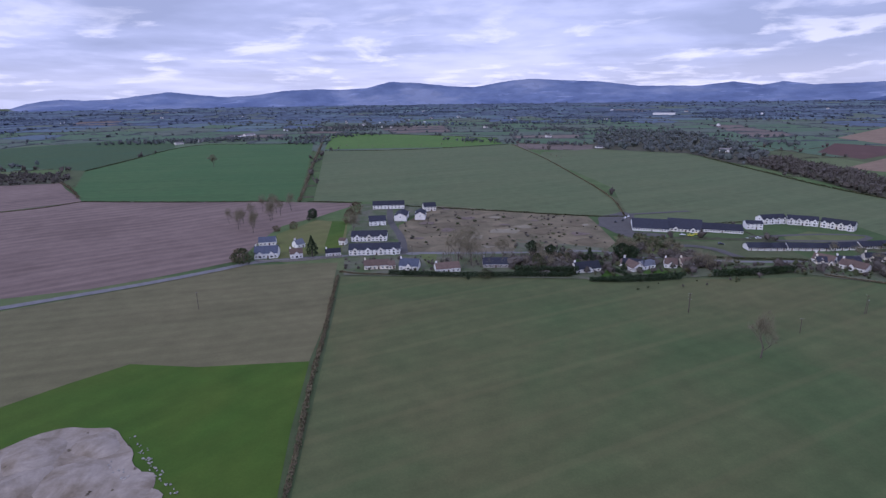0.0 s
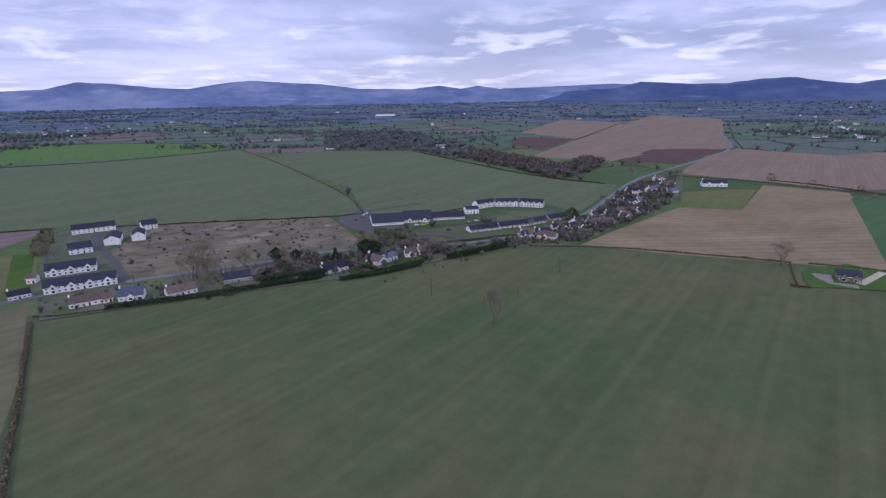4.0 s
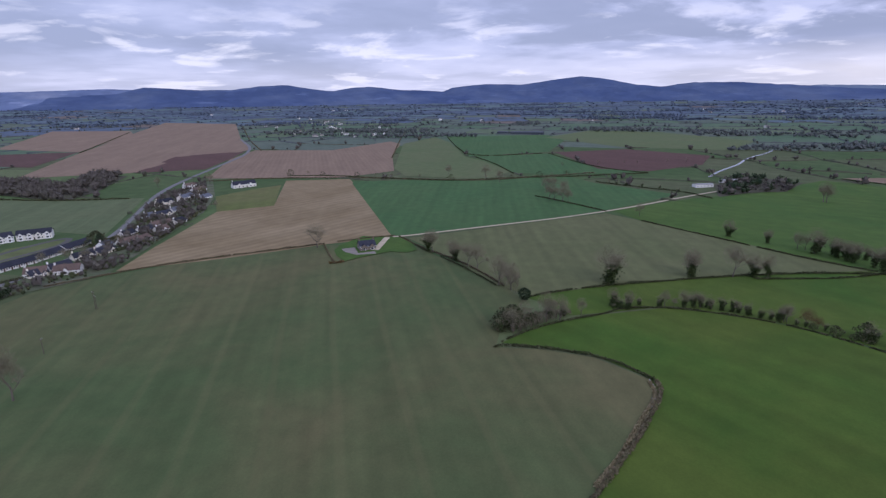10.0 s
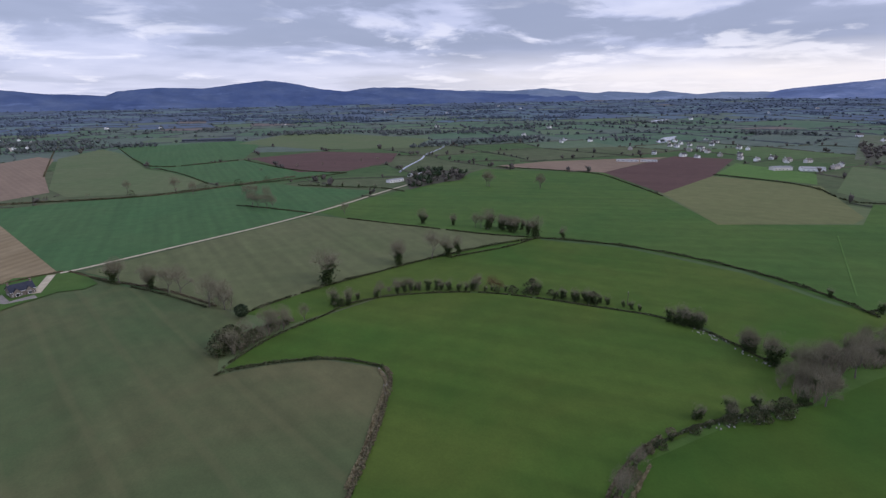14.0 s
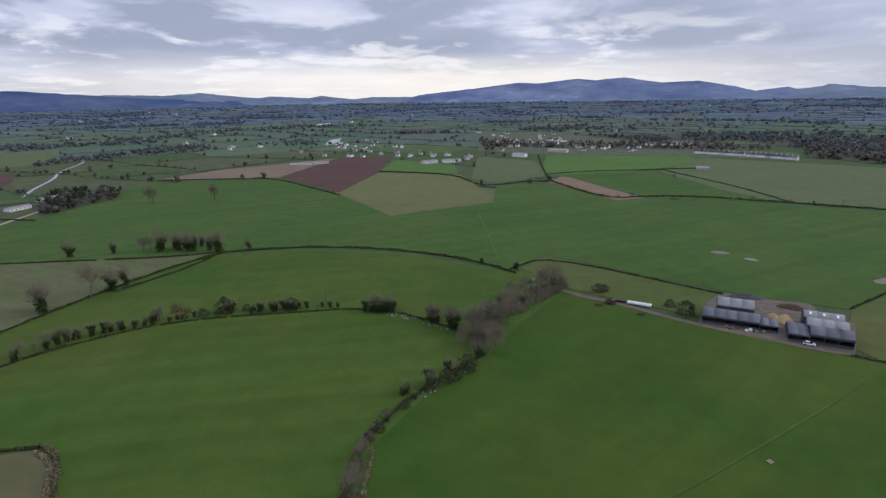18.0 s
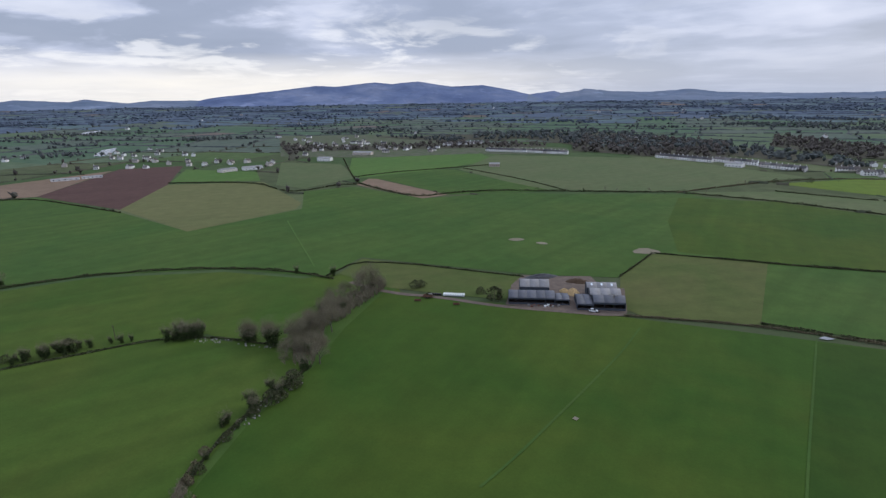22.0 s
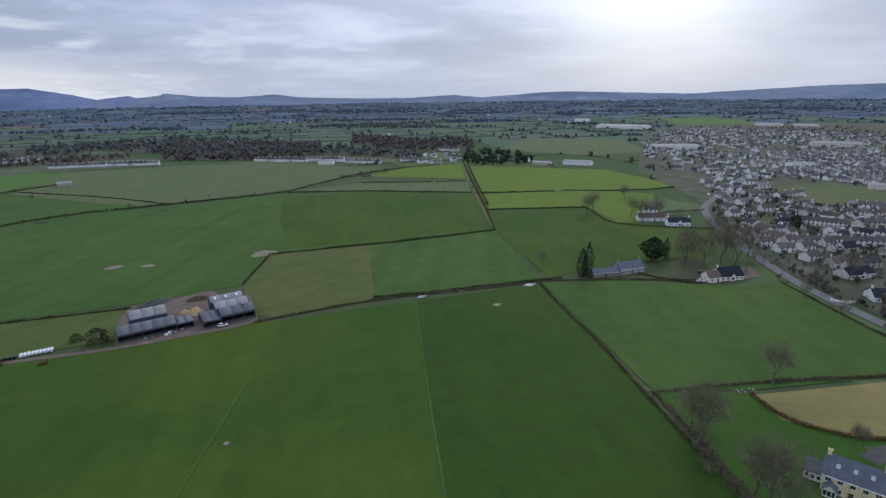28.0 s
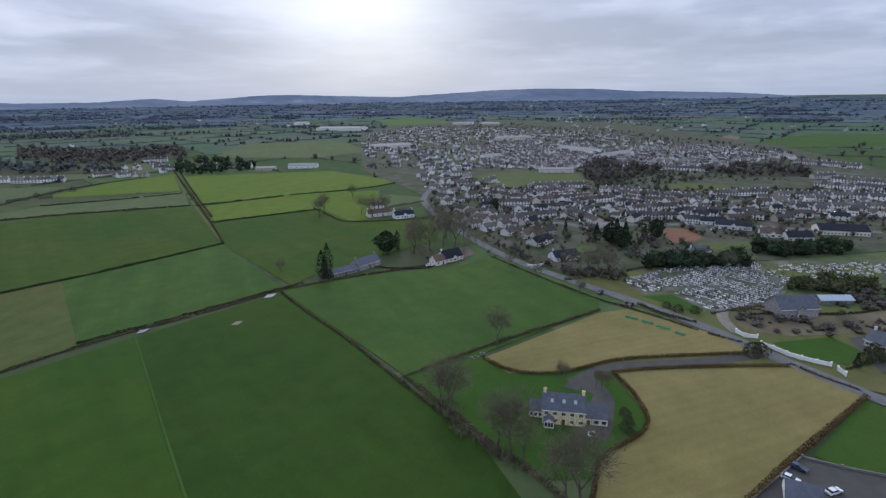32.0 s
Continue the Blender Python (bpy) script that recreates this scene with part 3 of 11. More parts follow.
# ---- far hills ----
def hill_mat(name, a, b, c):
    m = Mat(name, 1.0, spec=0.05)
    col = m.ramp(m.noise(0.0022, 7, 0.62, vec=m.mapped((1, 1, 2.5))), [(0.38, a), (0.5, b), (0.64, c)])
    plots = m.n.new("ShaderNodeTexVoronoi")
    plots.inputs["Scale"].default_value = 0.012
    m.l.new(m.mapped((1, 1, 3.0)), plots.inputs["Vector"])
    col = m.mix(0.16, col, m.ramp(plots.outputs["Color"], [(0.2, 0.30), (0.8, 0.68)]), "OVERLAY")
    # scattered lighter patches: sunlit ground painted onto the slopes
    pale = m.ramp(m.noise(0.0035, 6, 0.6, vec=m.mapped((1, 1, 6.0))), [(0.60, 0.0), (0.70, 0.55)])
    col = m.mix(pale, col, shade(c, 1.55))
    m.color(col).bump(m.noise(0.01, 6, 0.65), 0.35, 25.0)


# the blue of all three is distance haze put into the slopes' colour
hill_mat("mountain_haze", (0.095, 0.125, 0.215), (0.130, 0.165, 0.262), (0.190, 0.220, 0.305))
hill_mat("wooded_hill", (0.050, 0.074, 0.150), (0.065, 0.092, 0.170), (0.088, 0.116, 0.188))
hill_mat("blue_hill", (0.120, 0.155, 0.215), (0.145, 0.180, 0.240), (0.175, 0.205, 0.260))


def hills(name, mat, label, far, crest, depth=520.0, base=-0.75):
    """A range of hills round the horizon: crest heights in degrees over bearings in degrees left of +y."""
    crest = sorted(crest)
    az = np.array([c[0] for c in crest])
    el = np.array([c[1] for c in crest])
    steps = int((az[-1] - az[0]) / 0.22) + 1
    rows = 12
    verts, faces = [], []
    for i in range(steps + 1):
        a = az[0] + (az[-1] - az[0]) * i / steps
        e = float(np.interp(a, az, el))
        edge = min(1.0, (a - az[0]) / 4.0, (az[-1] - a) / 4.0)
        e = base + (e - base) * max(0.0, edge) ** 0.7
        e += 0.035 * noise.noise((a * 1.3, far * 0.01, 0)) + 0.022 * noise.noise((a * 4.1, 3, 0))
        for j in range(rows + 1):
            s = j / rows
            r = far - depth * (1 - s) + 60 * noise.noise((a * 0.35, s * 3, far)) * (1 - s)
            top = 103 + far * math.tan(radians(e))
            low = rise(far - depth, 0) - 6
            shape = s ** 1.25 + 0.10 * math.sin(s * math.pi) * noise.noise((a * 0.8, s * 2.0, 7))
            z = low + (top - low) * shape
            verts.append((-math.sin(radians(a)) * r, math.cos(radians(a)) * r, z))
    n = rows + 1
    for i in range(steps):
        for j in range(rows):
            faces.append((i * n + j, (i + 1) * n + j, (i + 1) * n + j + 1, i * n + j + 1))
    tagged(new(name, mesh_of(name, verts, faces, [mat], smooth=True)), label, "hills", kind="structure")


hills("mountain_range", "mountain_haze", "mountain range in painted haze blue under low cloud", 4800, [(38.5, 0.4), (37.1, 0.47), (34.8, 0.22), (32.8, 0.09), (30.7, 0.16), (28.4, 0.47), (26.1, 0.75), (23.8, 0.47), (21.3, 0.24), (18.7, 0.37), (16.0, 0.76), (12.8, 0.89), (10.5, 0.81), (7.7, 0.95), (5.4, 1.53), (2.5, 1.38), (-0.9, 1.01), (-3.3, 0.92), (-6.7, 1.47), (-8.9, 1.65), (-12.3, 1.43), (-15.6, 1.26), (-17.7, 1.01), (-19.3, 0.77), (-22.8, 0.75), (-24.3, 0.67), (-26.1, 0.88), (-27.5, 1.0), (-29.7, 0.66), (-31.4, 0.95), (-33.5, 0.62), (-41.0, 0.82), (-44.4, 0.94)] + [(-51, 0.6), (-56, 0.3)])
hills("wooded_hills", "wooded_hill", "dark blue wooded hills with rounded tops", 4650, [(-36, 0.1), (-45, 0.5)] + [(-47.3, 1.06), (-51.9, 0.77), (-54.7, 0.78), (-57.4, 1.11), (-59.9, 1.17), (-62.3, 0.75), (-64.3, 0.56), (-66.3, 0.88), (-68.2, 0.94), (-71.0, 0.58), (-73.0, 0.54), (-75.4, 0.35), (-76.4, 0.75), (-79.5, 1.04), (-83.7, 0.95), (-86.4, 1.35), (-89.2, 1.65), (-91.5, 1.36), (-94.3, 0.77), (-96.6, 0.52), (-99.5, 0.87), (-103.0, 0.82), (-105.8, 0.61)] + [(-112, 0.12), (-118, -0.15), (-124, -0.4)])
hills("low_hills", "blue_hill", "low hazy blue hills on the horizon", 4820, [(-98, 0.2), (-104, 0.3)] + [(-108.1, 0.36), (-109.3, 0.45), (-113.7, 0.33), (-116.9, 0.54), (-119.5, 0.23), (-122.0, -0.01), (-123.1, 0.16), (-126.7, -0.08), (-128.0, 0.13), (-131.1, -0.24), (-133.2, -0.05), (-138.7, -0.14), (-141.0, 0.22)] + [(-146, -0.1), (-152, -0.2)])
hills("mountain_range", "mountain_haze", "broad grey blue mountain with cloud on its top", 4800, [(-134, -0.3)] + [(-144.4, 0.72), (-147.9, 1.12), (-150.2, 1.03), (-153.7, 1.41), (-155.4, 1.22), (-158.2, 1.44), (-161.6, 0.89), (-164.8, 0.99), (-167.5, 0.51), (-169.6, 0.01), (-172.0, 0.32)] + [(-176, -0.1)])
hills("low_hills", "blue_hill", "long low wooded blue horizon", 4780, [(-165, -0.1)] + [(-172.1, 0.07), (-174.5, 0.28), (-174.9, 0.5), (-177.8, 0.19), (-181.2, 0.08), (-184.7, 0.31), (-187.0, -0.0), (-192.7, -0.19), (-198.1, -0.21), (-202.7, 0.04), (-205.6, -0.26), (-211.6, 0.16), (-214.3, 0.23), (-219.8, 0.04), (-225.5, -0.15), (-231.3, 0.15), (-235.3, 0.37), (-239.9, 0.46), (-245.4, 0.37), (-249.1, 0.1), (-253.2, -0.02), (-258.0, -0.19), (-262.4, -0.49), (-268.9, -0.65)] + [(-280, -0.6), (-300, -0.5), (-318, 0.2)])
# ---- more materials ----
def leaf_mat(name, a, b, c):
    m = Mat(name, 0.85, spec=0.15)
    col = m.ramp(m.island(), [(0.0, a), (0.5, b), (1.0, c)])
    col = m.mix(0.5, col, m.ramp(m.noise(0.15, 3), [(0.3, 0.3), (0.7, 0.7)]), "OVERLAY")
    m.color(col)


leaf_mat("hedge_green", (0.038, 0.049, 0.022), (0.062, 0.073, 0.031), (0.098, 0.090, 0.048))
leaf_mat("hedge_brown", (0.096, 0.078, 0.048), (0.150, 0.120, 0.074), (0.112, 0.110, 0.054))
leaf_mat("beech_hedge", (0.105, 0.062, 0.026), (0.140, 0.085, 0.036), (0.080, 0.070, 0.026))
leaf_mat("ivy", (0.022, 0.038, 0.012), (0.040, 0.060, 0.018), (0.066, 0.084, 0.028))
leaf_mat("conifer", (0.018, 0.032, 0.016), (0.028, 0.045, 0.021), (0.042, 0.060, 0.026))
leaf_mat("twigs", (0.145, 0.128, 0.084), (0.188, 0.166, 0.108), (0.215, 0.192, 0.130))
leaf_mat("twig_haze", (0.150, 0.128, 0.086), (0.190, 0.162, 0.110), (0.220, 0.190, 0.134))
leaf_mat("twigs_red", (0.110, 0.056, 0.030), (0.130, 0.070, 0.040), (0.095, 0.060, 0.036))
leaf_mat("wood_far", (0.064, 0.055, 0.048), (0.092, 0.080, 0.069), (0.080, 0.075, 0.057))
# bare wood for the distance, grey-blue haze mixed into the twig colour
leaf_mat("wood_hazy", (0.066, 0.080, 0.078), (0.090, 0.096, 0.092), (0.076, 0.092, 0.080))
leaf_mat("twigs_olive", (0.130, 0.118, 0.076), (0.165, 0.148, 0.098), (0.150, 0.142, 0.082))
leaf_mat("hedge_ridge", (0.052, 0.060, 0.036), (0.070, 0.076, 0.046), (0.086, 0.082, 0.054))
leaf_mat("dry_grass", (0.200, 0.160, 0.090), (0.260, 0.215, 0.125), (0.140, 0.125, 0.060))


def plain(name, c, rough=0.7, metal=0.0, var=0.25, scale=0.6, spec=0.3, fine=6.0, bump=0.0, own=0.0):
    """Paint, stone or metal with stains at two scales; own: how much it differs from object to object."""
    m = Mat(name, rough, metal, spec)
    col = m.mix(var, c, m.ramp(m.noise(scale, 5, 0.6), [(0.3, 0.25), (0.7, 0.75)]), "OVERLAY")
    col = m.mix(var, col, m.ramp(m.noise(fine, 4, 0.6), [(0.3, 0.35), (0.7, 0.65)]), "OVERLAY")
    if own:
        col = m.mix(own, col, m.ramp(m.random(), [(0.0, 0.15), (1.0, 0.85)]), "OVERLAY")
    m.color(col)
    if bump:
        m.bump(m.noise(fine, 4), bump, 0.03)
    return m


def tint(name, stops, rough=0.8, courses=0.0):
    """A material whose colour differs from house to house, with roof courses."""
    m = Mat(name, rough, spec=0.12)
    col = m.ramp(m.random(), stops)
    col = m.mix(0.45, col, m.ramp(m.noise(0.5, 5, 0.65), [(0.3, 0.3), (0.7, 0.7)]), "OVERLAY")
    if courses:
        w = m.noise(1.0, 2, 0.5, vec=m.mapped((0.4, 1, courses)))
        col = m.mix(0.35, col, m.ramp(w, [(0.35, 0.3), (0.65, 0.7)]), "OVERLAY")
    m.color(col)


tint("render_white", [(0.0, (0.66, 0.65, 0.62)), (0.35, (0.76, 0.75, 0.73)), (0.7, (0.68, 0.65, 0.58)), (1.0, (0.80, 0.80, 0.78))])
tint("town_wall", [(0.0, (0.70, 0.68, 0.65)), (0.45, (0.84, 0.83, 0.81)), (0.62, (0.62, 0.57, 0.50)), (0.74, (0.44, 0.36, 0.30)), (1.0, (0.86, 0.85, 0.83))])
tint("town_roof", [(0.0, (0.050, 0.050, 0.053)), (0.3, (0.086, 0.078, 0.073)), (0.55, (0.108, 0.086, 0.070)), (0.8, (0.064, 0.064, 0.068)), (1.0, (0.135, 0.126, 0.118))], 0.95, 8.0)
plain("slate_dark", (0.030, 0.032, 0.043), 0.85, spec=0.1, var=0.4, own=0.3)
plain("slate_blue", (0.072, 0.082, 0.112), 0.85, spec=0.1, var=0.35)
plain("slate_grey", (0.110, 0.118, 0.140), 0.85, spec=0.1, var=0.35)
plain("tile_brown", (0.105, 0.072, 0.056), 0.8, var=0.4, own=0.2)
plain("cream_wall", (0.80, 0.67, 0.40), 0.85, var=0.25)
plain("pale_wall", (0.78, 0.72, 0.60), 0.85, var=0.25)
plain("stone_wall", (0.300, 0.285, 0.265), 0.9, var=0.7, scale=1.5, fine=3.0, bump=0.4)
plain("rubble", (0.290, 0.275, 0.250), 0.9, var=0.7, scale=0.8, fine=3.0, bump=0.5, own=0.4)
plain("stone_brown", (0.165, 0.140, 0.118), 0.9, var=0.6, scale=1.2, fine=4.0, bump=0.4)
plain("white_paint", (0.85, 0.85, 0.83), 0.6, var=0.12)
plain("dark_glass", (0.018, 0.021, 0.026), 0.08, var=0.1, spec=0.6)
plain("roof_glass", (0.34, 0.40, 0.46), 0.1, var=0.1, spec=0.6)
plain("door_dark", (0.060, 0.030, 0.022), 0.5)
plain("brick_red", (0.240, 0.110, 0.075), 0.9, var=0.4)
plain("concrete", (0.190, 0.178, 0.165), 0.9, var=0.4, bump=0.2)
plain("asphalt", (0.068, 0.064, 0.058), 0.9, var=0.35, scale=0.2, bump=0.2)
plain("road_pale", (0.135, 0.132, 0.130), 0.95, var=0.35, scale=0.2, bump=0.2)
plain("gravel", (0.190, 0.168, 0.142), 0.95, var=0.4, scale=0.3, bump=0.3)
plain("track", (0.380, 0.320, 0.220), 0.95, var=0.4, scale=0.3, bump=0.3)
plain("steel_roof", (0.250, 0.245, 0.240), 0.75, 0.0, var=0.4, scale=0.3, own=0.2)
plain("steel_mid", (0.120, 0.125, 0.140), 0.75, 0.0, var=0.4, scale=0.3, own=0.2)
plain("steel_dark", (0.050, 0.058, 0.072), 0.7, 0.0, var=0.4, scale=0.3)
plain("skylight", (0.70, 0.76, 0.78), 0.4, var=0.1)
plain("rust", (0.150, 0.072, 0.050), 0.85, var=0.5)
plain("bark", (0.125, 0.108, 0.086), 0.95, var=0.5, fine=3.0, bump=0.5)
plain("pole_wood", (0.100, 0.082, 0.064), 0.9, var=0.4)
plain("wrap_white", (0.72, 0.74, 0.72), 0.35, var=0.2)
plain("puddle", (0.19, 0.20, 0.20), 0.2, var=0.2, spec=0.6)
plain("silage_black", (0.014, 0.014, 0.016), 0.4, var=0.3)
plain("straw_heap", (0.380, 0.270, 0.130), 0.95, var=0.6, scale=1.2, bump=0.5)
plain("yard_mud", (0.118, 0.090, 0.070), 0.9, var=0.5, scale=0.25, bump=0.3)
plain("muck", (0.070, 0.045, 0.026), 0.95, var=0.6, scale=1.2, bump=0.5)
plain("green_net", (0.050, 0.180, 0.080), 0.8, var=0.3)
plain("car_white", (0.74, 0.75, 0.76), 0.25, spec=0.6, var=0.05)
plain("car_blue", (0.030, 0.050, 0.100), 0.25, spec=0.6, var=0.05)
plain("car_dark", (0.030, 0.032, 0.036), 0.25, spec=0.6, var=0.05, own=0.3)
plain("car_yellow", (0.62, 0.60, 0.05), 0.35, spec=0.5, var=0.05)
plain("tyre", (0.018, 0.018, 0.018), 0.9)
tint("grave_stone", [(0.0, (0.04, 0.04, 0.05)), (0.3, (0.16, 0.16, 0.16)), (0.5, (0.42, 0.42, 0.41)), (1.0, (0.80, 0.80, 0.79))], 0.5)


# ---- shapes ----
def quads_mesh(name, centres, sizes, mats, seed, flat=0.0):
    """Many small leaves: one bent quad at each centre, turned at random."""
    rng = np.random.default_rng(seed)
    n = len(centres)
    c = np.asarray(centres, float)
    s = np.asarray(sizes, float).reshape(-1, 1) * np.ones((n, 1))
    u = rng.normal(size=(n, 3))
    u /= np.linalg.norm(u, axis=1, keepdims=True)
    w = rng.normal(size=(n, 3))
    w[:, 2] += flat
    v = np.cross(u, w)
    v /= np.linalg.norm(v, axis=1, keepdims=True) + 1e-9
    k = rng.uniform(0.6, 1.2, (n, 1))
    verts = np.stack([c - u * s, c - v * s * k * 0.7, c + u * s * 0.9, c + v * s * k], 1).reshape(-1, 3)
    me = bpy.data.meshes.new(name)
    me.vertices.add(n * 4)
    me.vertices.foreach_set("co", verts.ravel())
    me.loops.add(n * 4)
    me.loops.foreach_set("vertex_index", np.arange(n * 4, dtype=np.int32))
    me.polygons.add(n)
    me.polygons.foreach_set("loop_start", np.arange(0, n * 4, 4, dtype=np.int32))
    for m in mats:
        me.materials.append(MATS[m])
    me.update()
    me.validate()
    return me


def boxes_mesh(name, boxes, mat):
    """Boxes (x0, x1, y0, y1, z0, z1) joined into one mesh."""
    verts, faces = [], []
    for x0, x1, y0, y1, z0, z1 in boxes:
        b = len(verts)
        verts += [(x0, y0, z0), (x1, y0, z0), (x1, y1, z0), (x0, y1, z0), (x0, y0, z1), (x1, y0, z1), (x1, y1, z1), (x0, y1, z1)]
        faces += [(b, b + 3, b + 2, b + 1), (b + 4, b + 5, b + 6, b + 7), (b, b + 1, b + 5, b + 4), (b + 1, b + 2, b + 6, b + 5), (b + 2, b + 3, b + 7, b + 6), (b + 3, b, b + 4, b + 7)]
    return mesh_of(name, verts, faces, [mat])


def tube(verts, faces, a, b, ra, rb, sides=5):
    a, b = Vector(a), Vector(b)
    d = (b - a).normalized()
    u = d.orthogonal().normalized()
    w = d.cross(u)
    k = len(verts)
    for p, r in ((a, ra), (b, rb)):
        for i in range(sides):
            t = 2 * math.pi * i / sides
            verts.append(tuple(p + u * (r * math.cos(t)) + w * (r * math.sin(t))))
    for i in range(sides):
        j = (i + 1) % sides
        faces.append((k + i, k + j, k + sides + j, k + sides + i))


def on_land(x, y, deg=0.0, up=0.0):
    return pose(x, y, rise(x, y) + up, 0, 0, deg)


ROADS = []


def road(name, mat, points, width, label, category="road", crown=0.05):
    """A strip of that width along a line, with a slightly raised crown."""
    LAYER[0] += 1
    pts = smooth_line(points, 8.0)
    if category == "road":
        ROADS.extend((p[0], p[1], width / 2 + 2.0) for p in smooth_line(points, 3.0))
    verts, faces = [], []
    for i, p in enumerate(pts):
        a, b = pts[max(0, i - 1)], pts[min(len(pts) - 1, i + 1)]
        d = Vector((b[0] - a[0], b[1] - a[1], 0)).normalized()
        s = Vector((-d.y, d.x, 0))
        for k, up in ((-0.5, 0), (0, crown), (0.5, 0)):
            q = Vector((p[0], p[1], 0)) + s * (width * k)
            verts.append((q.x, q.y, rise(q.x, q.y) + (0.06 if crown else 0.0) + deck(LAYER[0]) + up + max(0.0, (math.hypot(q.x, q.y) - 700) * 0.0006)))
        if i:
            k = 3 * i
            faces += [(k - 3, k - 2, k + 1, k), (k - 2, k - 1, k + 2, k + 1)]
    return tagged(new(name, mesh_of(name, verts, faces, [mat], smooth=True)), label, "road", kind="structure")


def smooth_line(points, step):
    """Points every step metres along a line, its corners rounded off."""
    p = [Vector((*q, 0)) for q in points]
    for _ in range(2):
        r = [p[0]]
        for a, b in zip(p, p[1:]):
            r += [a.lerp(b, 0.25), a.lerp(b, 0.75)] if (b - a).length > step else [a.lerp(b, 0.5)]
        p = r + [p[-1]]
    out = []
    for a, b in zip(p, p[1:]):
        n = max(1, int((b - a).length / step))
        out += [(*a.lerp(b, i / n).xy,) for i in range(n)]
    return out + [(*p[-1].xy,)]


SEED = [100]


def hedge(kind, points, high=2.0, wide=1.6, gaps=0.06, label="", trim=False):
    """A hedge along a line: a tangle of small leaves and twigs round a dark core."""
    SEED[0] += 1
    rng = np.random.default_rng(SEED[0])
    line = smooth_line(points, 1.0)
    far = np.mean([math.hypot(*p) for p in line])
    n = max(4, int(np.interp(far, [100, 250, 600, 1200], [46, 30, 11, 5])))
    size = float(np.interp(far, [100, 250, 600, 1200], [0.26, 0.32, 0.55, 0.9]))
    if trim:
        n, size = (80, 0.19) if far < 300 else (int(26 * high), 0.34)
    cs, ss = [], []
    keep = True
    gaps = gaps if len(line) > 40 else 0.0
    for i, (x, y) in enumerate(line):
        if not trim and rng.random() < (0.08 if keep else 0.35):
            keep = rng.random() > gaps
        if not keep:
            continue
        a, b = line[max(0, i - 1)], line[min(len(line) - 1, i + 1)]
        d = np.array([b[0] - a[0], b[1] - a[1]])
        d /= np.linalg.norm(d) + 1e-9
        grow = 1.0 if trim else 0.7 + 0.55 * noise.noise((x * 0.12, y * 0.12, SEED[0])) + 0.25 * noise.noise((x * 0.6, y * 0.6, 1))
        h, w = high * max(0.35, grow), wide * (1 if trim else max(0.5, grow))
        t = rng.uniform(0, 1, n) ** 0.75
        side = rng.uniform(-1, 1, n) * (1.0 if trim else 1.0) * np.sqrt(1 - (0.0 if trim else 0.75) * t)
        along = rng.uniform(-0.7, 0.7, n)
        z0 = rise(x, y)
        for k in range(n):
            cs.append((x + d[0] * along[k] - d[1] * side[k] * w / 2, y + d[1] * along[k] + d[0] * side[k] * w / 2, z0 + 0.1 + t[k] * h * (1 if trim else rng.uniform(0.75, 1.15))))
            ss.append(size * rng.uniform(0.6, 1.4))
    me = quads_mesh("hedge", cs, ss, [kind], SEED[0])
    return tagged(new("hedge", me), label or HEDGE_WORDS[kind], "hedge")


HEDGE_WORDS = {"hedge_green": "dark green overgrown field hedge", "hedge_brown": "brown leafless field hedge with brambles", "beech_hedge": "rust brown clipped beech hedge",
               "conifer": "tall dark clipped evergreen hedge", "dry_grass": "strip of dry tufted grass along a ditch"}


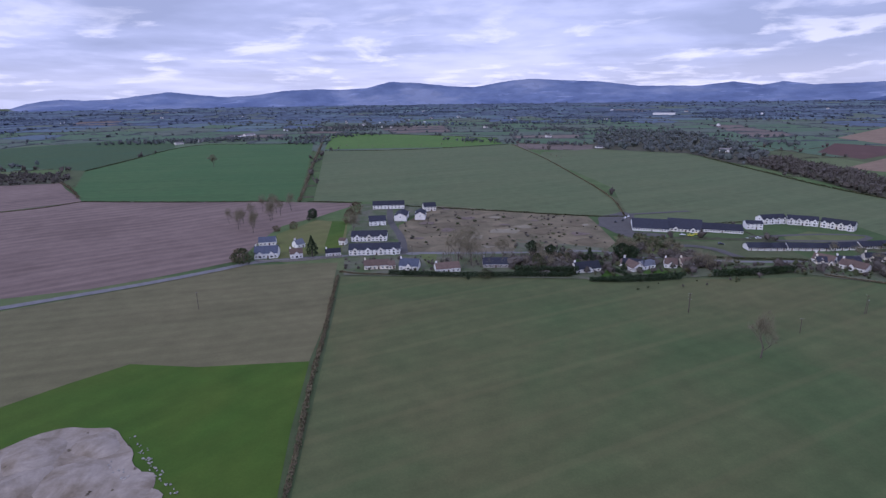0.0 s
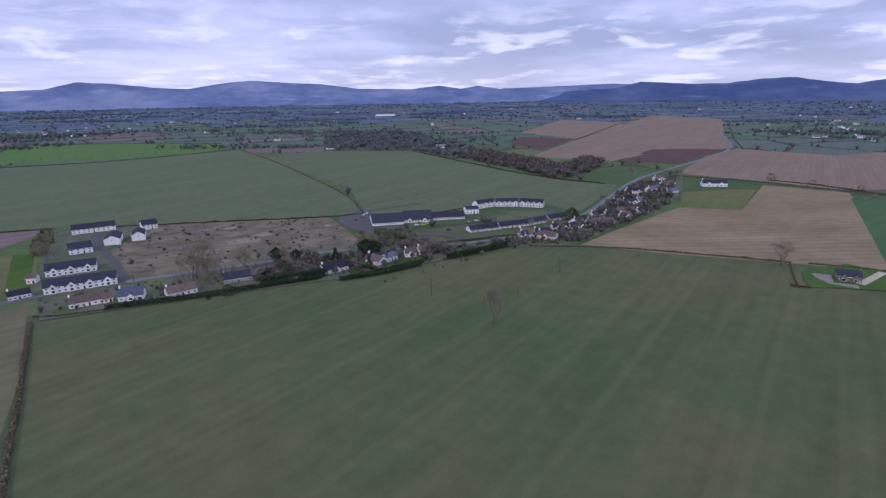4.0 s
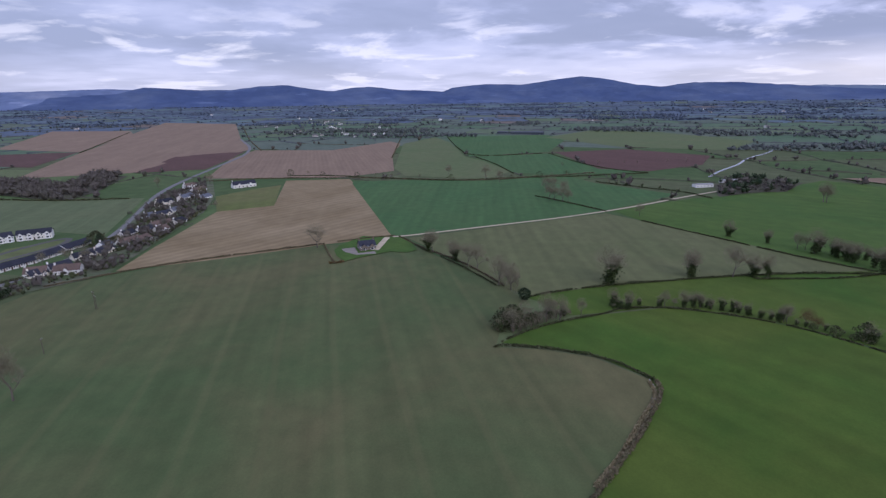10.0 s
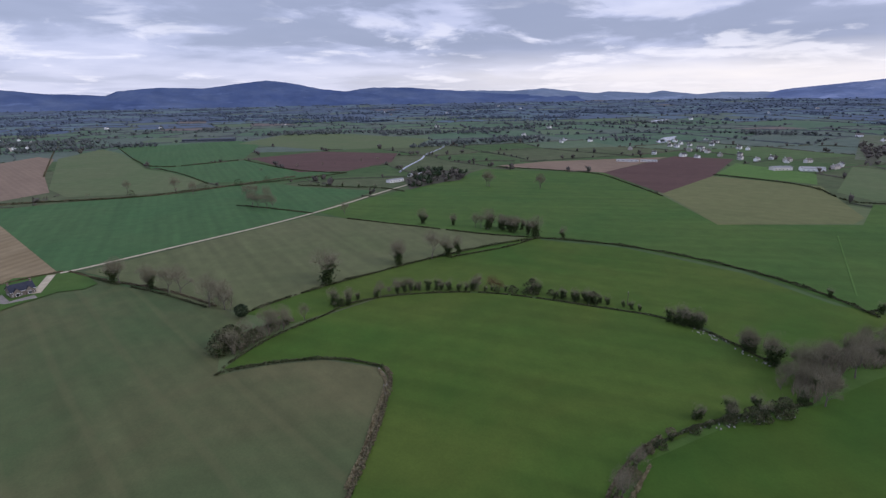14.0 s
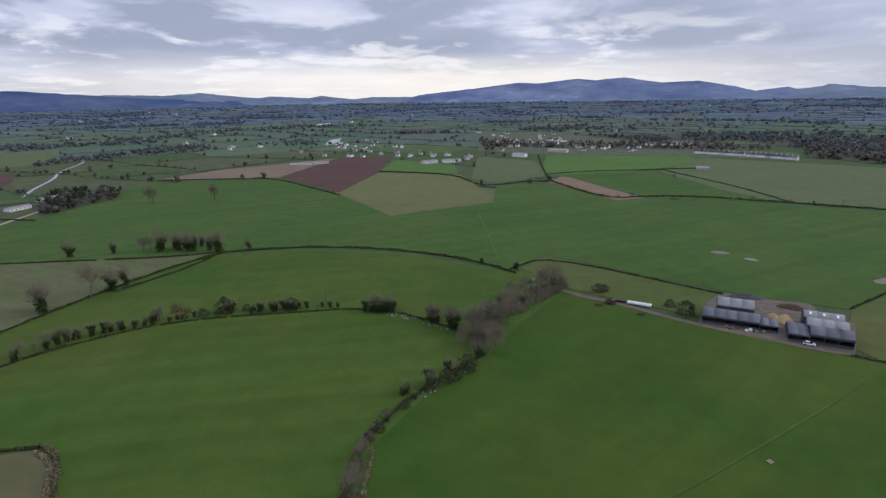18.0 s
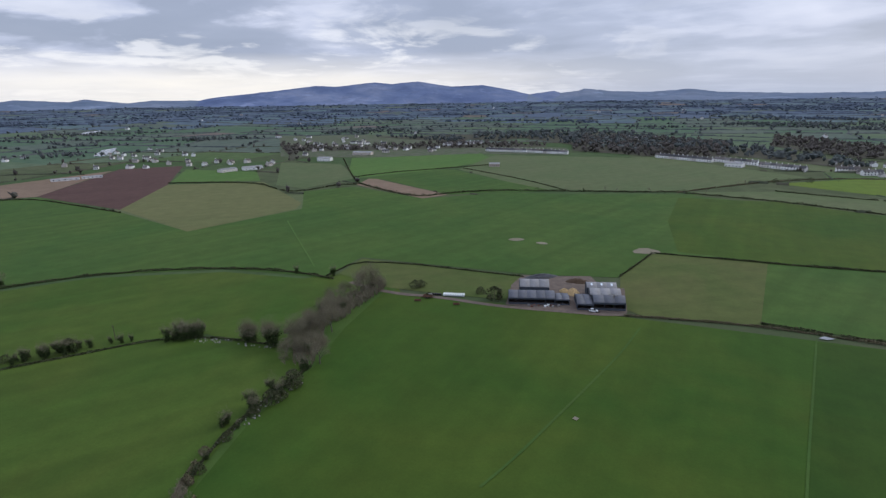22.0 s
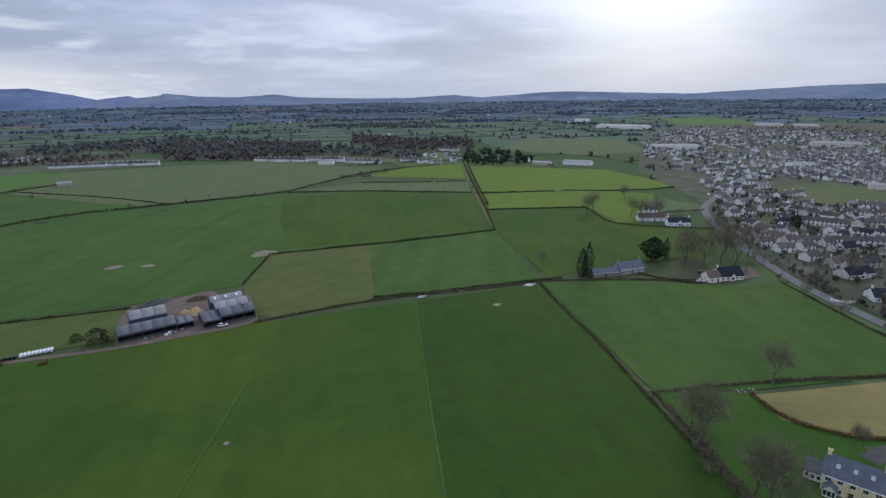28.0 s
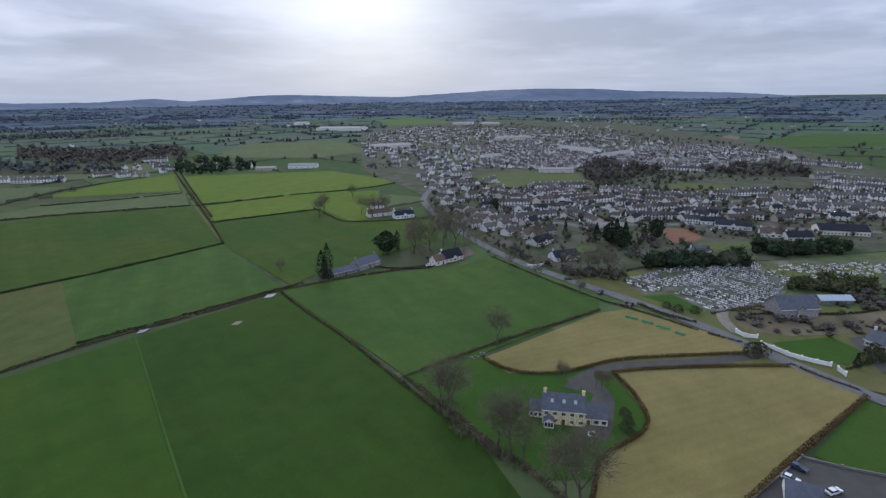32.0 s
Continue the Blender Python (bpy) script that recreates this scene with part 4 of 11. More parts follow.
# ---- trees ----
def bare_tree(seed, high, ivy=0.0, twig="twigs", spread=0.42, lean=0.06):
    """A leafless tree: tapered trunk with limbs, a crown of fine twigs, and ivy up to part of its height."""
    rng = random.Random(seed)
    verts, faces, tips, stems = [], [], [], []

    def grow(a, d, length, r, level):
        b = a + d * length
        tube(verts, faces, a, b, r, r * 0.62, 6 if level == 0 else 4 if level < 3 else 3)
        stems.append((a, b, level))
        if level == 4 or length < high * 0.04:
            tips.append((b, d, length))
            return
        for _ in range(3):
            side = Vector((rng.gauss(0, 1), rng.gauss(0, 1), rng.gauss(0.15, 0.5))).normalized()
            nd = (d * rng.uniform(0.55, 1.0) + side * rng.uniform(spread, spread + 0.5) + Vector((0, 0, 0.16))).normalized()
            start = a.lerp(b, rng.uniform(0.62, 1.0))
            grow(start, nd, length * rng.uniform(0.66, 0.86), r * 0.46, level + 1)

    grow(Vector((0, 0, -0.2)), Vector((rng.gauss(0, lean), rng.gauss(0, lean), 1)).normalized(), high * 0.27, high * 0.020, 0)
    trunk = mesh_of("trunk", verts, faces, ["bark"])
    tv, tf = [], []

    def sliver(o, e, w):
        k = len(tv)
        tv.extend((tuple(o - w), tuple(o + w), tuple(e)))
        tf.append((k, k + 1, k + 2))

    def way(sx=1.0, sz=1.0):
        return Vector((rng.gauss(0, sx), rng.gauss(0, sx), rng.gauss(0, sz))).normalized()

    for p, d, ln in tips:
        for _ in range(5 if ivy > 0.8 else 10):
            o = p - d * ln * rng.uniform(0, 0.9)
            sliver(o, o + (d * 0.6 + way(1, 0.8) * 0.9).normalized() * high * rng.uniform(0.05, 0.13), way() * high * 0.0023)
    wide = spread * 0.78 + 0.03
    mid = Vector((0, 0, high * 0.62))
    for _ in range(200 if ivy > 0.8 else 1900):
        v = way() * rng.random() ** 0.45
        lump = 0.82 + 0.3 * noise.noise((v.x * 2.2, v.y * 2.2, v.z * 2.2 + seed))
        o = mid + Vector((v.x * wide * high, v.y * wide * high, v.z * 0.36 * high)) * lump
        d = ((o - Vector((0, 0, high * 0.3))).normalized() + way() * 0.7).normalized()
        sliver(o, o + d * high * rng.uniform(0.05, 0.12), way() * high * 0.0019)
    crown = mesh_of("crown", tv, tf, [twig])
    leaves = None
    if ivy:
        cs, ss = [], []
        for a, b, level in stems:
            if level > 2:
                continue
            for _ in range({0: 240, 1: 110, 2: 40}[level]):
                p = a.lerp(b, rng.random())
                if p.z > high * ivy:
                    continue
                rad = high * (0.06, 0.05, 0.042)[level]
                cs.append((p.x + rng.gauss(0, rad), p.y + rng.gauss(0, rad), p.z + rng.gauss(0, rad)))
                ss.append(high * 0.027 * rng.uniform(0.6, 1.3))
        leaves = quads_mesh("ivy", cs, ss, ["ivy"], seed)
    return trunk, crown, leaves


def leafy(name, mat, high, wide, shape, n, seed):
    """A thick evergreen: trunk and a crown of leaf sprays. shape: cone, column, dome or clump."""
    rng = random.Random(seed)
    cs, ss = [], []
    lumps = [(rng.uniform(0, 6.28), rng.uniform(0.15, 0.9), rng.uniform(0.25, 0.55)) for _ in range(9)]
    for _ in range(n):
        t, a = rng.random(), rng.uniform(0, 6.28)
        if shape == "cone":
            r = (1 - t) ** 0.8
        elif shape == "column":
            r = min(1, (1 - t) * 3.5) * min(1, t * 6 + 0.5) * 0.9
        elif shape == "dome":
            r = math.sqrt(max(0, 1 - (t * 1.9 - 0.85) ** 2)) if t > 0.05 else 0.5
        else:
            r = math.sqrt(max(0.05, 1 - t * t))
        bulge = 1 + sum(0.35 * math.exp(-((math.sin((a - la) / 2) / 0.35) ** 2) - ((t - lt) / 0.16) ** 2) for la, lt, _ in lumps) - 0.15
        r *= bulge * rng.uniform(0.55, 1.0)
        base = 0.12 if shape in ("cone", "dome") else 0.02
        cs.append((r * wide / 2 * math.cos(a), r * wide / 2 * math.sin(a), high * (base + (1 - base) * t)))
        ss.append(min(high, wide) * rng.uniform(0.035, 0.075))
    verts, faces = [], []
    tube(verts, faces, (0, 0, -0.2), (0, 0, high * 0.6), high * 0.03, high * 0.01, 6)
    return mesh_of("trunk", verts, faces, ["bark"]), quads_mesh("crown", cs, ss, [mat], seed), None


TREES = {}
TREE_SETS = {
    "bare": ("bare brown winter tree with a wide twiggy crown", [lambda s=s: bare_tree(s, 10.0) for s in (1, 2, 3, 4, 5)]),
    "lone": ("lone bare tree with dark branches in a field", [lambda s=s: bare_tree(s, 10.0, 0.0, "twigs", 0.24) for s in (16, 17)]),
    "olive": ("bare garden tree with a hazy olive brown crown", [lambda s=s: bare_tree(s, 10.0, 0.0, "twigs_olive", 0.46) for s in (6, 7, 8)]),
    "ivy": ("bare tree with its trunk and limbs wrapped in dark ivy", [lambda s=s: bare_tree(s, 10.0, 0.72) for s in (11, 12, 13, 14)]),
    "ivy_bush": ("short ivy covered hedgerow tree", [lambda s=s: bare_tree(s, 10.0, 0.85, spread=0.34) for s in (21, 22, 23)]),
    "red": ("bare reddish brown tree", [lambda s=s: bare_tree(s, 10.0, 0.0, "twigs_red", 0.5) for s in (31, 32)]),
    "slim": ("slender pale birch without leaves", [lambda s=s: bare_tree(s, 10.0, 0.0, "twigs", 0.22) for s in (41, 42)]),
    "cone": ("dark green conical conifer", [lambda s=s: leafy("cone", "conifer", 10.0, 5.0, "cone", 900, s) for s in (51, 52)]),
    "column": ("dark columnar cypress tree", [lambda s=s: leafy("column", "conifer", 10.0, 3.6, "column", 900, s) for s in (61, 62)]),
    "dome": ("dark round evergreen tree", [lambda s=s: leafy("dome", "conifer", 10.0, 9.0, "dome", 1000, s) for s in (71, 72)]),
    "bush": ("dense dark green bush", [lambda s=s: leafy("bush", "hedge_green", 10.0, 14.0, "clump", 600, s) for s in (81, 82, 83)]),
    "scrub": ("brown leafless scrub bush", [lambda s=s: leafy("scrub", "hedge_brown", 10.0, 13.0, "clump", 600, s) for s in (91, 92)]),
}
TREE_N = [0]


def tree(kind, x, y, high, wide=1.0, near=""):
    """One tree of a kind, ten metres tall before it is scaled."""
    words, makers = TREE_SETS[kind]
    TREE_N[0] += 1
    rng = random.Random(TREE_N[0] * 7 + 3)
    pick = (kind, rng.randrange(len(makers)))
    if pick not in TREES:
        TREES[pick] = makers[pick[1]]()
    trunk, crown, ivy = TREES[pick]
    name = "bush" if kind in ("bush", "scrub") else "tree"
    top = empty(name, on_land(x, y, rng.uniform(0, 360)), words + (" " + near if near else ""), name)
    s = high / 10.0 * (1.3 if kind in ("bare", "olive", "ivy", "slim", "ivy_bush", "lone") else 1.0)
    top.scale = (s * wide, s * wide, s)
    part("trunk", trunk, top)
    part("crown", crown, top)
    if ivy:
        part("ivy", ivy, top, label="dark ivy leaves")
    return top


def tree_row(kinds, points, gap, low, tall):
    """Trees at uneven steps along a line."""
    rng = random.Random(int(abs(points[0][0] * 13 + points[0][1] * 7)))
    line = smooth_line(points, 1.0)
    i = rng.uniform(0, gap)
    far = math.hypot(*line[len(line) // 2]) > 330
    verts, faces, picks, mats = [], [], [], []
    while i < len(line):
        x, y = line[int(i)]
        if far:
            kind = rng.choice(kinds)
            makers = TREE_SETS[kind][1]
            pick = (kind, rng.randrange(len(makers)))
            if pick not in TREES:
                TREES[pick] = makers[pick[1]]()
            m = on_land(x + rng.gauss(0, 0.8), y + rng.gauss(0, 0.8), rng.uniform(0, 360)) @ Matrix.Scale(rng.uniform(low, tall) / 10.0, 4)
            for me in TREES[pick]:
                if me is None:
                    continue
                mat = me.materials[0].name
                if mat not in mats:
                    mats.append(mat)
                for p in list(me.polygons)[::3 if me is TREES[pick][1] else 2]:
                    b = len(verts)
                    verts += [tuple(m @ me.vertices[k].co) for k in p.vertices]
                    faces.append(tuple(range(b, b + len(p.vertices))))
                    picks.append(mats.index(mat))
            i += gap * rng.uniform(0.45, 1.6)
            continue
        tree(rng.choice(kinds), x + rng.gauss(0, 0.8), y + rng.gauss(0, 0.8), rng.uniform(low, tall))
        i += gap * rng.uniform(0.45, 1.6)
    if verts:
        tagged(new("hedgerow_trees", mesh_of("hedgerow_trees", verts, faces, mats, picks)), "row of distant bare hedgerow trees", "trees", kind="stuff")


def inside(x, y, poly):
    hit = False
    for (ax, ay), (bx, by) in zip(poly, poly[1:] + poly[:1]):
        if (ay > y) != (by > y) and x < (bx - ax) * (y - ay) / (by - ay) + ax:
            hit = not hit
    return hit


def ico(level):
    """Corners and triangles of a round form of 20 or 80 faces."""
    bm = bmesh.new()
    bmesh.ops.create_icosphere(bm, subdivisions=level + 1, radius=1.0)
    v = np.array([tuple(q.co) for q in bm.verts])
    f = np.array([[q.index for q in p.verts] for p in bm.faces])
    bm.free()
    return v, f


ICO = [ico(0), ico(1)]


def crowns_mesh(name, spots, mats, seed, level=0, fuzz=8):
    """Uneven crowns at (x, y, foot, height, width), each a dented mass with twigs standing out of it, joined."""
    rng = np.random.default_rng(seed)
    base, tri = ICO[level]
    p = np.asarray(spots, float)
    n, k = len(p), len(base)
    half = np.stack([p[:, 4] / 2, p[:, 4] / 2, p[:, 3] * 0.46], 1)
    mid = np.stack([p[:, 0], p[:, 1], p[:, 2] + p[:, 3] * 0.50], 1)
    lean = rng.normal(0, 0.12, (n, 1, 3))
    body = mid[:, None] + (base[None] * rng.uniform(0.45, 1.05, (n, k, 1)) + lean * base[None, :, 2:3]) * half[:, None]
    tris = (tri[None] + (np.arange(n) * k)[:, None, None]).reshape(-1, 3)
    verts = body.reshape(-1, 3)
    if fuzz:
        d = rng.normal(size=(n, fuzz, 3))
        d[:, :, 2] = np.abs(d[:, :, 2]) * 0.9 - 0.15
        d /= np.linalg.norm(d, axis=2, keepdims=True)
        foot = mid[:, None] + d * half[:, None] * rng.uniform(0.25, 0.8, (n, fuzz, 1))
        tip = mid[:, None] + (d + rng.normal(0, 0.22, d.shape) + np.array([0, 0, 0.15])) * half[:, None] * rng.uniform(0.85, 1.35, (n, fuzz, 1))
        w = np.cross(d, rng.normal(size=d.shape)) * half[:, None] * (0.14 if fuzz < 20 else 0.075)
        t = np.stack([foot - w, foot + w, tip], 2).reshape(-1, 3)
        tris = np.vstack([tris, np.arange(len(t)).reshape(-1, 3) + len(verts)])
        verts = np.vstack([verts, t])
    me = bpy.data.meshes.new(name)
    me.vertices.add(len(verts))
    me.vertices.foreach_set("co", verts.ravel())
    me.loops.add(len(tris) * 3)
    me.loops.foreach_set("vertex_index", tris.astype(np.int32).ravel())
    me.polygons.add(len(tris))
    me.polygons.foreach_set("loop_start", np.arange(0, len(tris) * 3, 3, dtype=np.int32))
    pick = rng.integers(0, len(mats), n)
    me.polygons.foreach_set("material_index", np.concatenate([np.repeat(pick, len(tri)), np.repeat(pick, fuzz)]).astype(np.int32))
    me.polygons.foreach_set("use_smooth", np.zeros(len(tris), bool))
    for m in mats:
        me.materials.append(MATS[m])
    me.update()
    me.validate()
    return me


OPEN_PLOTS = [
    [(-526.6, -415.0), (-581, -418), (-638, -314), (-560.4, -261.5), (-476.9, -314.6)],
    [(-580.3, -197.9), (-655.4, -159.3), (-715, -56), (-661.5, -61.0), (-568.4, -164.5)],
    [(-379.6, -120.4), (-396.4, -121.9), (-403.0, -110.3), (-386.6, -93.0), (-368.0, -93.2), (-357.4, -103.6)],
    [(-368.0, -91.0), (-392.5, -63.0), (-368.9, -55.3), (-343.6, -82.7)],
    [(-303.9, -153.5), (-323.3, -146.3), (-308.7, -135.8), (-296.2, -141.7)],
    [(-355.0, -232.9), (-370.1, -223.0), (-362.8, -208.1), (-346.2, -214.0)],
    [(-348.8, -67.4), (-363.3, -54.3), (-347.6, -53.0), (-338.0, -61.9)]]


def wood(name, poly, n, low, tall, mats, label):
    """A wood, belt or scatter of shrubs: many uneven crowns, joined."""
    SEED[0] += 1
    rng = random.Random(SEED[0])
    xs, ys = [p[0] for p in poly], [p[1] for p in poly]
    spots, dist = [], 0.0
    if name == "tree_belt":
        n = int(n * 1.9)
        sheet("wood_floor", "wood_floor", poly, "brown leaf litter and brambles under a wood", "ground")
    if name in ("garden_shrubs", "scrub_belt"):
        mats = ["wood_far" if m == "hedge_brown" else m for m in mats]
    for _ in range(n * 30):
        x, y = rng.uniform(min(xs), max(xs)), rng.uniform(min(ys), max(ys))
        if not inside(x, y, poly) or (name == "garden_shrubs" and (any(inside(x, y, q) for q in OPEN_PLOTS) or any(abs(x - a) < w and abs(y - b) < w for a, b, w in ROADS))):
            continue
        h = rng.uniform(low, tall) * rng.choice((0.6, 0.85, 1.0, 1.0))
        wide = h * rng.uniform(0.65, 1.15) if name != "scrub_belt" else h * rng.uniform(1.0, 2.0)
        spots.append((x, y, rise(x, y) - 0.1, h, wide))
        dist += math.hypot(x, y)
        if len(spots) == n:
            break
    if not spots:
        return None
    # woods this far off get the colour that has haze painted in
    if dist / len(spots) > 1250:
        mats = ["wood_hazy" if m == "wood_far" else m for m in mats]
    near = dist / len(spots) < 480 and name != "garden_shrubs"
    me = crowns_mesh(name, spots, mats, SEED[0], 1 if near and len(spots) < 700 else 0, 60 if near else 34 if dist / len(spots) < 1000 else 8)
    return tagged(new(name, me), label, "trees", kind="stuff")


def thicket(poly, n, low, tall, label, mat="twig_haze"):
    """A copse of leafless stems: thin rods and fine twigs, joined."""
    SEED[0] += 1
    rng = random.Random(SEED[0])
    xs, ys = [p[0] for p in poly], [p[1] for p in poly]
    verts, faces = [], []

    def sliver(o, e, w):
        k = len(verts)
        verts.extend((tuple(o - w), tuple(o + w), tuple(e)))
        faces.append((k, k + 1, k + 2))
    made = 0
    while made < n:
        x, y = rng.uniform(min(xs), max(xs)), rng.uniform(min(ys), max(ys))
        if not inside(x, y, poly):
            continue
        made += 1
        h = rng.uniform(low, tall)
        foot = Vector((x, y, rise(x, y) - 0.1))
        for _ in range(3):
            top = foot + Vector((rng.gauss(0, 0.12) * h, rng.gauss(0, 0.12) * h, h * rng.uniform(0.7, 0.95)))
            sliver(foot, top, Vector((0.07, 0.05, 0)))
            for _ in range(16):
                o = foot.lerp(top, rng.uniform(0.3, 1.0))
                d = Vector((rng.gauss(0, 0.7), rng.gauss(0, 0.7), rng.gauss(0.7, 0.5))).normalized()
                side = Vector((rng.gauss(0, 1), rng.gauss(0, 1), rng.gauss(0, 0.4))).normalized()
                sliver(o, o + d * h * rng.uniform(0.15, 0.32), side * 0.035)
    return tagged(new("thicket", mesh_of("thicket", verts, faces, [mat])), label, "trees", kind="stuff")


# ---- houses ----
def gabled(L, W, eaves, rise_h, over=0.3, thick=0.16):
    """Walls with gables, and a roof of two slabs. L runs along x, the front faces -y."""
    h, w = L / 2, W / 2
    wv = [(-h, -w, -0.3), (h, -w, -0.3), (h, w, -0.3), (-h, w, -0.3), (-h, -w, eaves), (h, -w, eaves), (h, w, eaves), (-h, w, eaves), (-h, 0, eaves + rise_h), (h, 0, eaves + rise_h)]
    wf = [(0, 1, 5, 4), (1, 2, 6, 9, 5), (2, 3, 7, 6), (3, 0, 4, 8, 7)]
    drop = over * rise_h / w
    rv, rf = [], []
    for s in (-1, 1):
        k = len(rv)
        lo, hi = eaves - drop + 0.03, eaves + rise_h + 0.03
        for x in (-h - over, h + over):
            rv += [(x, s * (w + over), lo), (x, 0, hi), (x, 0, hi + thick), (x, s * (w + over), lo + thick)]
        fs = [(0, 1, 5, 4), (3, 7, 6, 2), (0, 4, 7, 3), (0, 3, 2, 1), (4, 5, 6, 7)]
        rf += [tuple(k + i for i in (f if s > 0 else f[::-1])) for f in fs]
    return wv, wf, rv, rf


WINDOWS = {}


def window_mesh(w, h):
    """Frame with a middle bar round one pane, front towards -y, its back on the wall."""
    key = (round(w, 2), round(h, 2))
    if key not in WINDOWS:
        b = 0.09
        frame_boxes = [(-w / 2, w / 2, -0.06, 0.02, -h / 2, -h / 2 + b), (-w / 2, w / 2, -0.06, 0.02, h / 2 - b, h / 2), (-w / 2, -w / 2 + b, -0.06, 0.02, -h / 2 + b, h / 2 - b), (w / 2 - b, w / 2, -0.06, 0.02, -h / 2 + b, h / 2 - b), (-b / 3, b / 3, -0.05, 0.02, -h / 2 + b, h / 2 - b)]
        pane = [(-w / 2 + b, w / 2 - b, -0.02, 0.02, -h / 2 + b, h / 2 - b)]
        WINDOWS[key] = boxes_mesh("window", frame_boxes, "white_paint"), boxes_mesh("pane", pane, "dark_glass")
    return WINDOWS[key]


def window(parent, x, y, z, w, h, turn=0.0, deep=True):
    fr, pane = window_mesh(w, h)
    m = pose(x, y, z, 0, 0, turn)
    if deep:
        ob = part("window", fr, parent, m)
        part("pane", pane, ob)
        return ob
    key = ("joined", round(w, 2), round(h, 2))
    if key not in WINDOWS:
        b = 0.1
        me = boxes_mesh("window", [(-w / 2, w / 2, -0.03, 0.02, -h / 2, h / 2)], "dark_glass")
        me2 = [(-w / 2 - b, w / 2 + b, -0.05, 0.02, -h / 2 - b, -h / 2), (-w / 2 - b, w / 2 + b, -0.05, 0.02, h / 2, h / 2 + b), (-w / 2 - b, -w / 2, -0.05, 0.02, -h / 2, h / 2), (w / 2, w / 2 + b, -0.05, 0.02, -h / 2, h / 2)]
        bm = bmesh.new()
        bm.from_mesh(me)
        k = len(bm.faces)
        bm.from_mesh(boxes_mesh("frame", me2, "white_paint"))
        bm.faces.ensure_lookup_table()
        for f in bm.faces[k:]:
            f.material_index = 1
        bm.to_mesh(me)
        bm.free()
        me.materials.append(MATS["white_paint"])
        WINDOWS[key] = me
    return part("window", WINDOWS[key], parent, m)


def chimney(parent, x, z, y=0.0, mat="render_white", tall=1.3):
    st = part("chimney", boxes_mesh("chimney", [(-0.45, 0.45, -0.35, 0.35, -0.9, tall), (-0.52, 0.52, -0.42, 0.42, tall, tall + 0.12)], mat), parent, pose(x, y, z))
    verts, faces = [], []
    for dx in (-0.2, 0.2):
        tube(verts, faces, (dx, 0, tall + 0.12), (dx, 0, tall + 0.5), 0.13, 0.11, 8)
    part("chimney_pot", mesh_of("chimney_pot", verts, faces, ["brick_red"]), st)


FAR_TOWN = ([], [], [])
FAR_MATS = ["far_wall", "far_roof", "dark_glass"]
_m = Mat("far_wall", 0.85)
_m.color(_m.ramp(_m.island(), [(0.0, (0.74, 0.72, 0.69)), (0.4, (0.86, 0.85, 0.83)), (0.6, (0.66, 0.62, 0.56)), (0.74, (0.48, 0.42, 0.38)), (1.0, (0.88, 0.87, 0.85))]))
_m = Mat("far_roof", 0.95, spec=0.1)
_m.color(_m.ramp(_m.island(), [(0.0, (0.066, 0.067, 0.071)), (0.4, (0.108, 0.104, 0.103)), (0.7, (0.128, 0.110, 0.098)), (1.0, (0.210, 0.202, 0.196))]))


def far_house(x, y, deg, L, W, eaves, rise_h, storeys, windows):
    """A distant house of the town, added to one joined mesh: walls, roof, chimney and windows."""
    verts, faces, picks = FAR_TOWN
    m = on_land(x, y, deg)

    def add(vs, fs, k):
        b = len(verts)
        verts.extend(tuple(m @ Vector(v)) for v in vs)
        faces.extend(tuple(b + i for i in f) for f in fs)
        picks.extend([k] * len(fs))
    wv, wf, rv, rf = gabled(L, W, eaves, rise_h)
    add(wv, wf, 0)
    add(rv, rf, 1)
    cx, top = L / 2 - 0.6, eaves + rise_h
    add([(cx + a, b, c) for c in (top - 0.8, top + 1.3) for a, b in ((-0.4, -0.35), (0.4, -0.35), (0.4, 0.35), (-0.4, 0.35))], [(0, 1, 5, 4), (1, 2, 6, 5), (2, 3, 7, 6), (3, 0, 4, 7), (4, 5, 6, 7)], 0)
    for s in range(storeys):
        for i in range(windows):
            wx, z = -L / 2 + L * (i + 0.5) / windows, min(1.5 + s * 2.55, eaves - 0.75)
            for side in (-1, 1):
                yy = side * (W / 2 + 0.03)
                q = [(wx - 0.6, yy, z - 0.6), (wx + 0.6, yy, z - 0.6), (wx + 0.6, yy, z + 0.6), (wx - 0.6, yy, z + 0.6)]
                add(q, [(0, 1, 2, 3) if side < 0 else (3, 2, 1, 0)], 2)


HOUSES = {}


